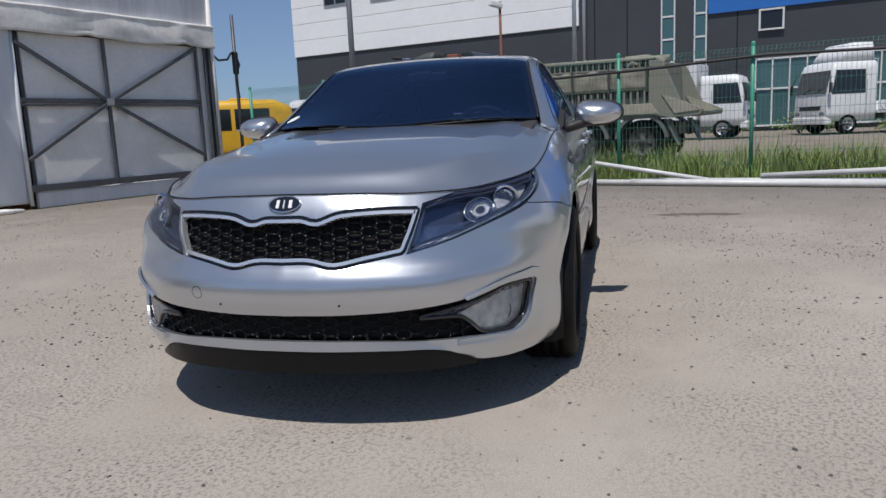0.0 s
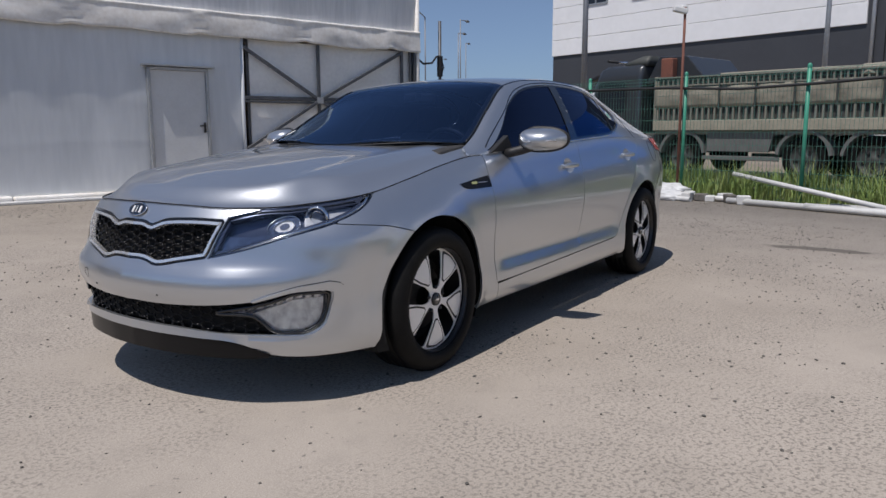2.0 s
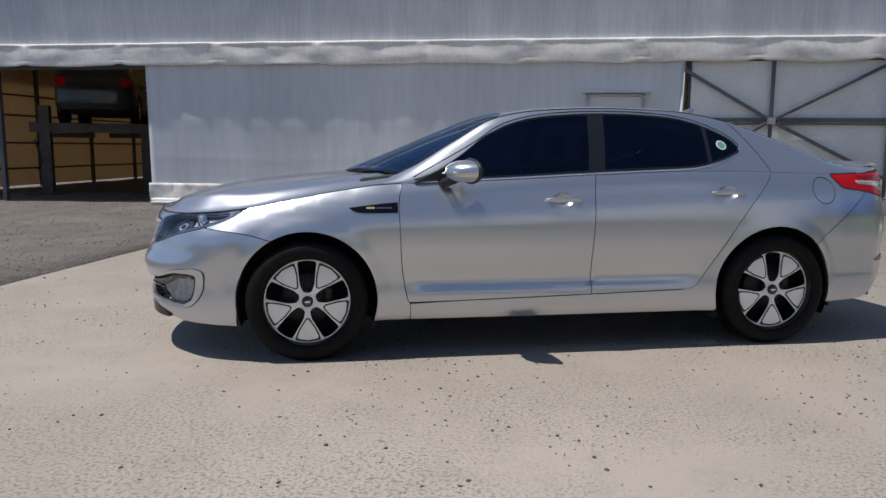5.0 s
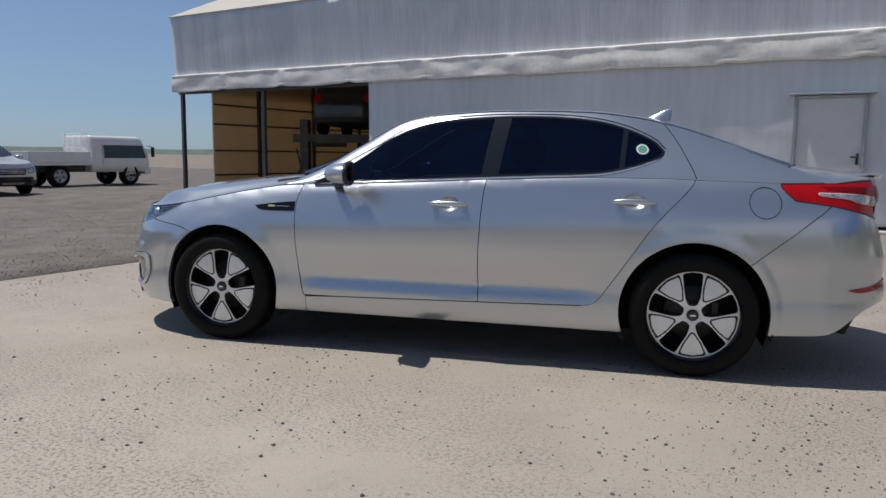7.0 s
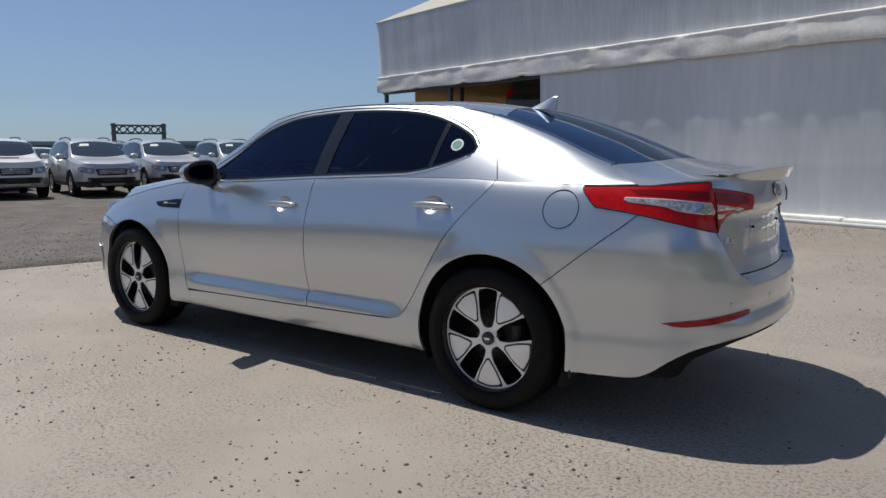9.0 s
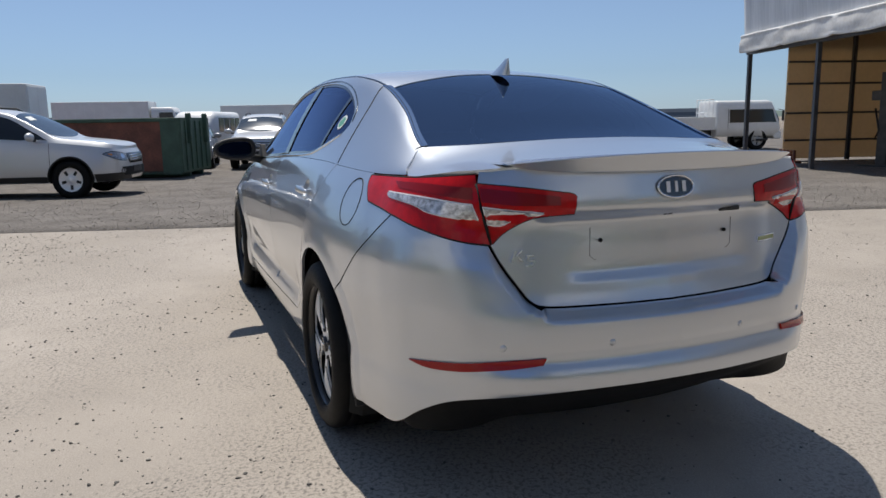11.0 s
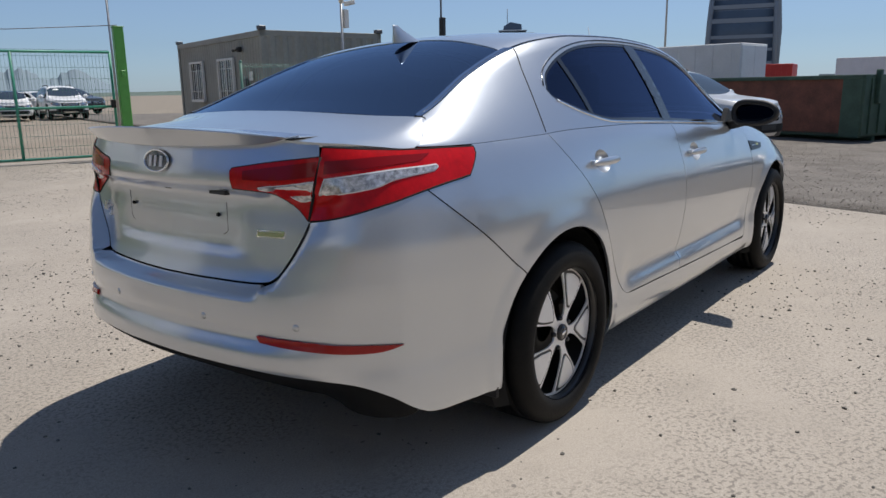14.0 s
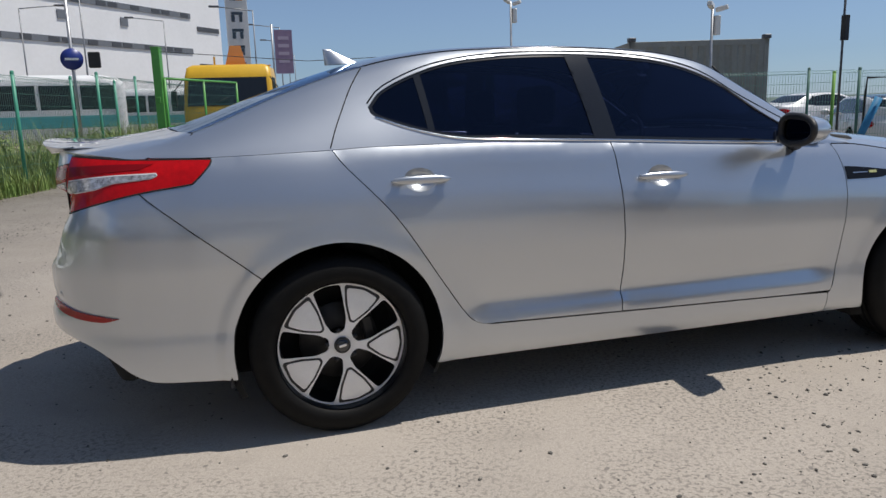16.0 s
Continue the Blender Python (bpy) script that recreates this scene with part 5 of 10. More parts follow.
def side_vent(sign):
    q = outline([(sp(1.165, 0.88), 0.848), (sp(1.0, 0.88), 0.868), (sp(0.897, 0.88), 0.877)], [(sp(0.897, 0.88), 0.877), (sp(0.897, 0.88), 0.820)], [(sp(0.897, 0.88), 0.820), (sp(1.105, 0.88), 0.822), (sp(1.165, 0.88), 0.848)])
    V = part("side_vent", sheet(q, S_side(sign, -0.003), [], 0.03, 0.006), MESH_BLACK, CAR)
    b = [(sp(1.07, 0.88), 0.842), (sp(1.025, 0.88), 0.842), (sp(1.025, 0.88), 0.853), (sp(1.07, 0.88), 0.853)]
    part("vent_print", sheet(b, S_side(sign, -0.005), [], 0.03, 0.001), GREEN_BADGE, V)
    b = [(sp(1.015, 0.88), 0.845), (sp(0.93, 0.88), 0.845), (sp(0.93, 0.88), 0.849), (sp(1.015, 0.88), 0.849)]
    part("vent_bar", sheet(b, S_side(sign, -0.005), [], 0.03, 0.001), SATIN, V)


both(side_vent)

# wheels
RIM_BLACK = mat("rim_black", (0.014, 0.014, 0.015), 0.35, coat=0.3)
SLOTS = []
for k in range(5):
    a = math.radians(90 + 72 * k)
    q = rounded([(0.046, -0.020), (0.088, -0.037), (0.206, -0.049), (0.2145, 0.0), (0.206, 0.049), (0.088, 0.037), (0.046, 0.020)], 0.014, 4)
    SLOTS.append(dense([(r * math.cos(a) - w * math.sin(a), r * math.sin(a) + w * math.cos(a)) for r, w in q], 0.02))


def petal(k, d):
    a = math.radians(126 + 72 * k)
    q = rounded([(0.086 + d, -0.008 + d * 0.4), (0.140, -0.043 + d), (0.200 - d, -0.067 + d * 1.3), (0.2115 - d, 0.0), (0.200 - d, 0.067 - d * 1.3), (0.140, 0.043 - d), (0.086 + d, 0.008 - d * 0.4)], 0.014, 4)
    return dense([(r * math.cos(a) - w * math.sin(a), r * math.sin(a) + w * math.cos(a)) for r, w in q], 0.02)


def face(lift):
    def S(u, v):
        r = np.hypot(u, v)
        return np.stack([u * 1.075, 0.866 + lift + 0.010 * np.sin(np.clip(r / 0.212, 0, 1) * math.pi), v * 1.075], -1)
    return S


def build_wheel(sign_y, name):
    W = new(name)
    W.parent = CAR
    M = pose(0, 0, 0, -90, 0, 0)
    Rt, w = 0.334, 0.104
    prof = [(0.2445, 0.903), (0.270, 0.912), (0.300, 0.908), (0.322, 0.894), (Rt - 0.003, 0.878), (Rt, 0.862)]
    for i in range(4):
        y = 0.842 - i * 0.038
        prof += [(Rt, y + 0.006), (Rt - 0.007, y + 0.004), (Rt - 0.007, y - 0.004), (Rt, y - 0.006)]
    prof += [(Rt, 0.716), (Rt - 0.003, 0.704), (0.322, 0.69), (0.29, 0.682), (0.245, 0.69), (0.2385, 0.72), (0.2385, 0.88)]
    MZ = Matrix(((1, 0, 0, 0), (0, 0, 1, 0), (0, -1, 0, 0), (0, 0, 0, 1)))
    part("tyre", lathe(prof, 96, MZ, True), RUBBER, W)
    part("rim", lathe([(0.2392, 0.898), (0.2424, 0.895), (0.2397, 0.889), (0.2356, 0.884), (0.2349, 0.872)], 72, MZ), RIM_BLACK, W)
    part("rim_barrel", lathe([(0.2349, 0.866), (0.226, 0.80), (0.215, 0.72)], 60, MZ), RIM_BLACK, W)
    circle = [(0.2185 * math.cos(t), 0.2185 * math.sin(t)) for t in np.linspace(0, 2 * math.pi, 97)[:-1]]
    part("spoke_disc", sheet(circle, face(0.0), SLOTS, 0.02, 0.006, mid=(0, 0.5, 0)), ALLOY, W)
    for k in range(5):
        part("petal_edge", sheet(petal(k, -0.001), face(0.001), [], 0.03, 0.002, mid=(0, 0.5, 0)), RIM_BLACK, W)
        part("petal", sheet(petal(k, 0.0075), face(0.004), [], 0.03, 0.003, mid=(0, 0.5, 0)), ALLOY, W)
        a = math.radians(90 + 72 * k)
        part("wheel_nut", lathe([(0, 0.006), (0.006, 0.006), (0.009, 0.0), (0.009, -0.008)], 12, Matrix.Translation((0.057 * math.cos(a), 0.874, 0.057 * math.sin(a))) @ MZ), RIM_BLACK, W)
    part("hub_cap", lathe([(0, 0.012), (0.022, 0.011), (0.0245, 0.008), (0.0245, 0.0)], 28, Matrix.Translation((0, 0.872, 0)) @ MZ), BADGE_DARK, W)
    part("hub_ring", lathe([(0.024, 0.010), (0.027, 0.012), (0.030, 0.009), (0.031, -0.002)], 28, Matrix.Translation((0, 0.871, 0)) @ MZ), RIM_BLACK, W)
    part("hub_mark", box((-0.014, 0.883, -0.005), (0.014, 0.8855, 0.005), 0.001), CHROME, W)
    part("brake_disc", lathe([(0.05, 0.80), (0.145, 0.80), (0.148, 0.795), (0.148, 0.78), (0.05, 0.78)], 48, MZ), DISC, W)
    part("caliper", box((-0.14, 0.765, -0.05), (-0.09, 0.83, 0.07), 0.01), DISC, W)
    part("wheel_back", lathe([(0.0, 0.745), (0.221, 0.745)], 40, MZ), LINER, W)
    return W


wheel0 = build_wheel(1, "wheel")
wheel0.matrix_basis = pose(1.3975, 0, 0.333)
for x, rz, spin in ((-1.3975, 0, 2), (1.3975, 180, 10), (-1.3975, 180, 12)):
    copy_thing(wheel0, pose(x, 0, 0.333, 0, 0, rz) @ pose(0, 0, 0, 0, spin, 0))
for cx in (1.3975, -1.3975):
    for sign in (1, -1):
        MZ = Matrix(((1, 0, 0, cx), (0, 0, sign, 0), (0, -1, 0, 0.338), (0, 0, 0, 1)))
        n = 40
        bm = bmesh.new()
        A, B, C = [], [], []
        for i in range(n + 1):
            a = math.radians(-25 + 230 * i / n)
            A.append(bm.verts.new((cx + 0.382 * math.cos(a), sign * 0.872, 0.338 + 0.382 * math.sin(a))))
            B.append(bm.verts.new((cx + 0.41 * math.cos(a), sign * 0.83, 0.338 + 0.41 * math.sin(a))))
            C.append(bm.verts.new((cx + 0.41 * math.cos(a), sign * 0.55, 0.338 + 0.41 * math.sin(a))))
        for i in range(n):
            bm.faces.new((A[i], A[i + 1], B[i + 1], B[i])), bm.faces.new((B[i], B[i + 1], C[i + 1], C[i]))
        bm.faces.new(C)
        part("wheel_arch_liner", bm, LINER, CAR)
        part("mud_flap", box((cx - 0.405, min(sign * 0.72, sign * 0.86), 0.215), (cx - 0.392, max(sign * 0.72, sign * 0.86), 0.30), 0.004), BLACK, CAR)

# floor pan and cabin
part("floor_pan", prism([(2.1, 0.26), (1.8, 0.20), (-1.8, 0.20), (-2.2, 0.28), (-2.2, 0.42), (-1.95, 0.5), (1.9, 0.5)], "y", -0.545, 0.545), LINER, CAR)
part("floor_side", prism([(0.985, 0.225), (-0.985, 0.225), (-0.985, 0.55), (0.985, 0.55)], "y", -0.80, 0.80), LINER, CAR)
part("inner_shell", prism([(2.05, 0.50), (2.12, 0.70), (0.95, 0.93), (-2.0, 0.98), (-2.3, 0.9), (-2.3, 0.6)], "y", -0.5, 0.5), LINER, CAR)
part("boot_floor", box((-2.02, -0.60, 0.97), (-1.42, 0.60, 1.05)), CABIN, CAR, "dark parcel shelf")
part("dashboard", prism([(1.15, 0.80), (1.1, 1.0), (0.85, 1.03), (0.62, 1.0), (0.60, 0.75)], "y", -0.70, 0.70, 0.02), CABIN, CAR)
sw = [Vector((0.50 + 0.06 * math.sin(a), 0.37 + 0.185 * math.cos(a), 0.93 + 0.175 * math.sin(a))) for a in np.linspace(0, 2 * math.pi, 37)[:-1]]
part("steering_wheel", add_box(tube(sw, 0.015, 8, True), (0.50, 0.20, 0.91), (0.53, 0.54, 0.95), 0.01), BLACK, CAR)
for y in (0.37, -0.37):
    S0 = new("front_seat")
    S0.parent = CAR
    part("seat_back", box((-0.28, y - 0.24, 0.55), (-0.14, y + 0.24, 1.10), 0.05, Matrix.Translation((-0.2, 0, 0.55)) @ pose(0, 0, 0, 0, -14, 0) @ Matrix.Translation((0.2, 0, -0.55)), 3), CABIN, S0)
    part("seat_cushion", box((-0.25, y - 0.25, 0.40), (0.28, y + 0.25, 0.56), 0.05, None, 3), CABIN, S0)
    part("head_rest", box((-0.44, y - 0.13, 1.10), (-0.34, y + 0.13, 1.27), 0.04, None, 3), CABIN, S0)
part("rear_bench", box((-1.30, -0.62, 0.45), (-1.12, 0.62, 1.05), 0.05, Matrix.Translation((-1.2, 0, 0.5)) @ pose(0, 0, 0, 0, -20, 0) @ Matrix.Translation((1.2, 0, -0.5)), 3), CABIN, CAR)
for y in (0.36, -0.36):
    part("rear_head_rest", box((-1.46, y - 0.13, 1.04), (-1.37, y + 0.13, 1.16), 0.035, None, 3), CABIN, CAR)
part("rear_view_mirror", box((0.28, -0.12, 1.27), (0.31, 0.12, 1.33), 0.012), BLACK, CAR)
part("camera_unit", box((0.34, -0.05, 1.28), (0.40, 0.05, 1.33), 0.012), BLACK, CAR)
disc = [(0.80 + 0.028 * math.cos(t), -0.535 + 0.03 * math.sin(t)) for t in np.linspace(0, 2 * math.pi, 20)[:-1]]
part("screen_sticker", sheet(disc, lambda x, q: top(x, q, 0.0), [], 0.03, 0.001, mid=(0.6, 0, 0.3)), PAPER_WHITE, CAR, "round white windscreen sticker")
for pts in (((1.145, 0.10), (1.075, 0.28), (0.955, 0.46)), ((1.075, -0.30), (1.13, -0.14), (1.135, 0.06))):
    L = spline([(x, q) for x, q in pts], 0.04)
    A = np.array(L)
    P = top(A[:, 0], A[:, 1], 0.016)
    part("wiper", tube(list(P), 0.0045, 6), BLACK, CAR)

# ---- the yard ----
SITE = Matrix(((0.9575, 0.2885, 0, -9.15), (-0.2885, 0.9575, 0, -6.82), (0, 0, 1, 0), (0, 0, 0, 1)))


def site(u, v, z=0, turn=0):
    """A pose in the yard: u along the marquee, v out from it."""
    return SITE @ pose(u, v, z, 0, 0, turn)


def world_at(x, y, turn=0, z=0):
    return pose(x, y, z, 0, 0, turn)


FABRIC_LOW = mat("grey_pvc_sheet", (0.70, 0.725, 0.745), 0.5, var=0.08, scale=0.9, bump=0.06, bscale=4, stretch=(1.0, 1.0, 0.16), second=(0.60, 0.63, 0.655))
FABRIC_UP = mat("pale_pvc_sheet", (0.74, 0.75, 0.765), 0.5, var=0.10, scale=1.2, bump=0.12, bscale=5, stretch=(2.0, 2.0, 0.12), second=(0.60, 0.615, 0.64))
FABRIC_VAL = mat("white_valance_sheet", (0.86, 0.845, 0.81), 0.55, var=0.10, scale=1.6, bump=0.08, bscale=7, second=(0.70, 0.66, 0.60))
FABRIC_ROOF = sheer(mat("cream_roof_sheet", (0.74, 0.70, 0.62), 0.6, var=0.1, scale=1.5), (0.62, 0.50, 0.34), 0.3)
FABRIC_IN = sheer(mat("beige_inner_sheet", (0.66, 0.55, 0.38), 0.7, var=0.12, scale=1.2), (0.66, 0.52, 0.34), 0.35)
GATE_PANEL = mat("cream_gate_panel", (0.84, 0.83, 0.80), 0.55, var=0.10, scale=1.6, bump=0.08, bscale=20)
STEEL_GREY = mat("dull_steel", (0.11, 0.115, 0.125), 0.5, 0.4, var=0.2, scale=9)
STEEL_DIM = mat("weathered_steel", (0.24, 0.25, 0.265), 0.5, 0.5, var=0.15, scale=12)
STEEL_PALE = mat("galvanised_steel", (0.42, 0.43, 0.44), 0.45, 0.6, var=0.15, scale=12)
DOOR_WHITE = mat("white_door_paint", (0.66, 0.67, 0.67), 0.45, var=0.06, scale=3)
GREEN_STEEL = mat("green_fence_paint", (0.055, 0.30, 0.20), 0.45, var=0.15, scale=14)
GREEN_DULL = mat("dull_green_paint", (0.08, 0.19, 0.15), 0.5, var=0.2, scale=14)
GREEN_LIME = mat("lime_green_paint", (0.20, 0.42, 0.07), 0.45, var=0.15, scale=12)
GREEN_PALE = mat("pale_green_paint", (0.25, 0.48, 0.34), 0.5, var=0.15, scale=12)
GREEN_BRIGHT = mat("bright_green_paint", (0.10, 0.36, 0.07), 0.42, var=0.12, scale=10)
PVC = mat("white_pipe_plastic", (0.66, 0.66, 0.64), 0.4, var=0.12, scale=6)
BAG = mat("white_sack", (0.62, 0.63, 0.63), 0.7, var=0.2, scale=12, bump=0.4, bscale=18)
STONE = mat("grey_stone", (0.15, 0.14, 0.125), 0.9, var=0.35, scale=30, rand=0.3)
GRAVEL_STONE = mat("gravel_stone", (0.27, 0.245, 0.215), 0.95, var=0.3, scale=12)
GRASS = mat("grass_blades", (0.17, 0.27, 0.06), 0.7, var=0.35, scale=3, second=(0.22, 0.24, 0.08))

# ground: the lot beside the yard lies a hand lower than the concrete
def drop(u, v):
    start = 11.3 + 9.5 * ease((3.5 - v) / 3.0)
    return -0.19 * float(ease((u - start) / 8.0) * ease((105 - u) / 25))


def lot(x, y, turn=0, z=-0.012):
    """A pose on the lot's ground."""
    p = SITE.inverted() @ Vector((x, y, 0))
    return pose(x, y, z + drop(p.x, p.y), 0, 0, turn)


GU = [-1500, -300, 11.2, 12, 13, 14, 15, 16, 17, 18, 19, 20, 21, 22, 23, 24, 26, 28, 30, 75, 80, 86, 92, 98, 105, 300, 1500]
GV = [-1500, -60, -31, -10, 0, 0.5, 1, 1.5, 2, 2.5, 3, 3.5, 20, 61, 100, 1500]
bm = bmesh.new()
rows = [[bm.verts.new((u, v, drop(u, v) - (0.06 if 11.1 < u < 79 and -40 < v < 70 else 0.03))) for v in GV] for u in GU]
for A, B in zip(rows, rows[1:]):
    for k in range(len(GV) - 1):
        bm.faces.new((A[k], B[k], B[k + 1], A[k + 1])).smooth = True
GROUND = tagged(part("ground", bm, SOIL), "dusty bare soil reaching the horizon", "ground", kind="structure")
GROUND.matrix_basis = SITE


def slab(name, u0, u1, v0, v1, z, thick, material, label, cat, res=0.5, uneven=0.0):
    bm = bmesh.new()
    nu, nv = max(1, int((u1 - u0) / res)), max(1, int((v1 - v0) / res))
    grid = [[bm.verts.new((u0 + (u1 - u0) * i / nu, v0 + (v1 - v0) * j / nv, z + (drop(u0 + (u1 - u0) * i / nu, v0 + (v1 - v0) * j / nv) if uneven else 0) + uneven * noise.noise(Vector((i * res * 0.7, j * res * 0.7, 3.1))))) for j in range(nv + 1)] for i in range(nu + 1)]
    for i in range(nu):
        for j in range(nv):
            bm.faces.new((grid[i][j], grid[i + 1][j], grid[i + 1][j + 1], grid[i][j + 1])).smooth = True
    rim = [grid[i][0] for i in range(nu + 1)] + [grid[nu][j] for j in range(1, nv + 1)] + [grid[i][nv] for i in range(nu - 1, -1, -1)] + [grid[0][j] for j in range(nv - 1, 0, -1)]
    low = [bm.verts.new(v.co - Vector((0, 0, thick))) for v in rim]
    for i in range(len(rim)):
        k = (i + 1) % len(rim)
        bm.faces.new((rim[k], rim[i], low[i], low[k]))
    ob = part(name, bm, material)
    ob.matrix_basis = SITE
    return tagged(ob, label, cat, kind="structure")


slab("pavement", -1.6, 11.1, -0.6, 21.6, 0.0, 0.06, CONCRETE, "pale dusty concrete yard with worn patches", "pavement", 12.7)
slab("gravel_lot", 11.1, 75, -30, 60, -0.012, 0.05, GRAVEL, "dark grey gravel parking lot", "gravel", 0.6, 0.035)


# pebbles on the concrete and along its edge
def pebbles(name, count, place, size, material, label):
    rng = random.Random(7)
    V, F = [], []
    ico = bmesh.new()
    bmesh.ops.create_icosphere(ico, subdivisions=1, radius=1)
    ico.verts.ensure_lookup_table()
    base, faces = [v.co.copy() for v in ico.verts], [[v.index for v in f.verts] for f in ico.faces]
    ico.free()
    for _ in range(count):
        u, v = place(rng)
        r = size[0] * (size[1] / size[0]) ** (rng.random() ** 3.4)
        sc = Vector((r * rng.uniform(0.7, 1.3), r * rng.uniform(0.7, 1.3), r * rng.uniform(0.4, 0.8)))
        a, b = rng.random() * 6.28, len(V)
        for c in base:
            j = 1 + rng.uniform(-0.25, 0.25)
            x, y = c.x * sc.x * j, c.y * sc.y * j
            V.append((u + x * math.cos(a) - y * math.sin(a), v + x * math.sin(a) + y * math.cos(a), c.z * sc.z * j + sc.z * 0.4 + drop(u, v)))
        F += [[i + b for i in f] for f in faces]
    me = bpy.data.meshes.new(name)
    me.from_pydata(V, [], F)
    me.materials.append(material)
    ob = new(name, me)
    ob.matrix_basis = SITE
    return tagged(ob, label, "stones", kind="stuff")


def strewn(g):
    """A place on the yard, likelier where the concrete is worn."""
    while True:
        u, v = g.uniform(-0.6, 11), g.uniform(0.4, 21)
        if g.random() < 0.10 + 1.6 * max(0.0, noise.noise(Vector((u * 0.55, v * 0.55, 1.7))) + 0.35 * noise.noise(Vector((u * 2.1, v * 2.1, 8.0)))):
            return u, v


pebbles("pebbles", 36000, strewn, (0.0022, 0.0095), STONE, "small dark stones scattered on the concrete")
pebbles("gravel_stones", 34000, lambda g: (11.1 + 0.05 + 11 * g.random() ** 1.6, g.uniform(-3, 21)), (0.004, 0.013), GRAVEL_STONE, "loose grey gravel along the concrete edge")


# ---- marquee workshop ----
def cloth(name, u0, u1, z0, z1, v, material, label, fold=0.02, freq=1.4, nz=10, res=0.09, seed=0.0, lean=0.0, hem=0.0, pleat=0.0, parent=None):
    """A hanging sheet with folds."""
    bm = bmesh.new()
    nu = int((u1 - u0) / res)
    rows = []
    for j in range(nz + 1):
        t = j / nz
        row = []
        for i in range(nu + 1):
            u = u0 + (u1 - u0) * i / nu
            w = noise.noise(Vector((u * freq, t * 1.2, seed))) + 0.5 * noise.noise(Vector((u * freq * 3.1, t * 2.5, seed + 5)))
            zz = z0 + (z1 - z0) * t + (hem * noise.noise(Vector((u * 2.3, 7.0, seed))) * (1 - t) if hem else 0)
            w += pleat * (math.exp(-((t - 0.56 - 0.01 * math.sin(u)) / 0.05) ** 2) + 0.6 * math.exp(-((t - 0.30 + 0.01 * math.sin(u * 1.7)) / 0.03) ** 2))
            row.append(bm.verts.new((u, v + lean * t + fold * w, zz)))
        rows.append(row)
    for j in range(nz):
        for i in range(nu):
            bm.faces.new((rows[j][i], rows[j + 1][i], rows[j + 1][i + 1], rows[j][i + 1])).smooth = True
    bmesh.ops.recalc_face_normals(bm, faces=bm.faces[:])
    ob = part(name, bm, material, parent, label)
    md = ob.modifiers.new("thick", "SOLIDIFY")
    md.thickness = 0.012
    return ob


TENT = thing("marquee_workshop", "long grey and white sheet marquee workshop with a frilled white valance", "marquee", SITE)
U_END, U_OPEN, DEPTH = 21.03, 14.54, 13.0
cloth("upper_wall", 0.0, U_END, 2.98, 4.72, -0.06, FABRIC_UP, "pale grey sheet upper wall", 0.014, 1.0, 10, 0.12, 1.0, 0.13, parent=TENT)
cloth("lower_wall", 3.99, U_OPEN, 0.10, 2.86, -0.075, FABRIC_LOW, "weathered grey sheet lower wall", 0.011, 1.1, 48, 0.10, 2.0, 0.06, pleat=0.42, parent=TENT)
part("wall_edge_roll", tube([(4.02, -0.03, 0.06), (4.03, -0.02, 1.4), (4.01, -0.03, 2.84)], 0.032, 14), FABRIC_LOW, TENT, "rolled sheet edge beside the gate")


def valance(u0, u1):
    bm = bmesh.new()
    nu = int((u1 - u0) / 0.05)
    rows = []
    for j, (dz, dv) in enumerate(((0.43, -0.03), (0.445, 0.02), (0.435, 0.055), (0.405, 0.062), (0.385, 0.050), (0.33, 0.055), (0.26, 0.062), (0.19, 0.066), (0.12, 0.068), (0.05, 0.066), (0.012, 0.068), (0.0, 0.060), (0.004, 0.045))):
        row = []
        for i in range(nu + 1):
            u = u0 + (u1 - u0) * i / nu
            n1 = noise.noise(Vector((u * 0.9, 0, 4.0)))
            n2 = noise.noise(Vector((u * 1.6 + 0.5 * dz, dz * 4.0, 9.0)))
            n3 = noise.noise(Vector((u * 5.0 - dz * 6, dz * 5, 2.0)))
            # drawn-up folds where the sheet is tied
            tie = math.exp(-(((u + 0.3) % 2.05 - 1.0) / 0.12) ** 2)
            sag = 0.030 * n1 - 0.03 * tie
            row.append(bm.verts.new((u, dv + (0.028 * n2 + 0.010 * n3 + 0.02 * tie * math.sin(dz * 40)) * (j > 1), 2.765 + dz - sag * (1 - dz / 0.45) + 0.010 * n2 * (j in (1, 2, 3)))))
        rows.append(row)
    for A, B in zip(rows, rows[1:]):
        for i in range(nu):
            bm.faces.new((A[i], B[i], B[i + 1], A[i + 1])).smooth = True
    bmesh.ops.recalc_face_normals(bm, faces=bm.faces[:])
    return part("valance", bm, FABRIC_VAL, TENT, "rumpled off-white sheet valance")


valance(-0.06, U_END + 0.05)
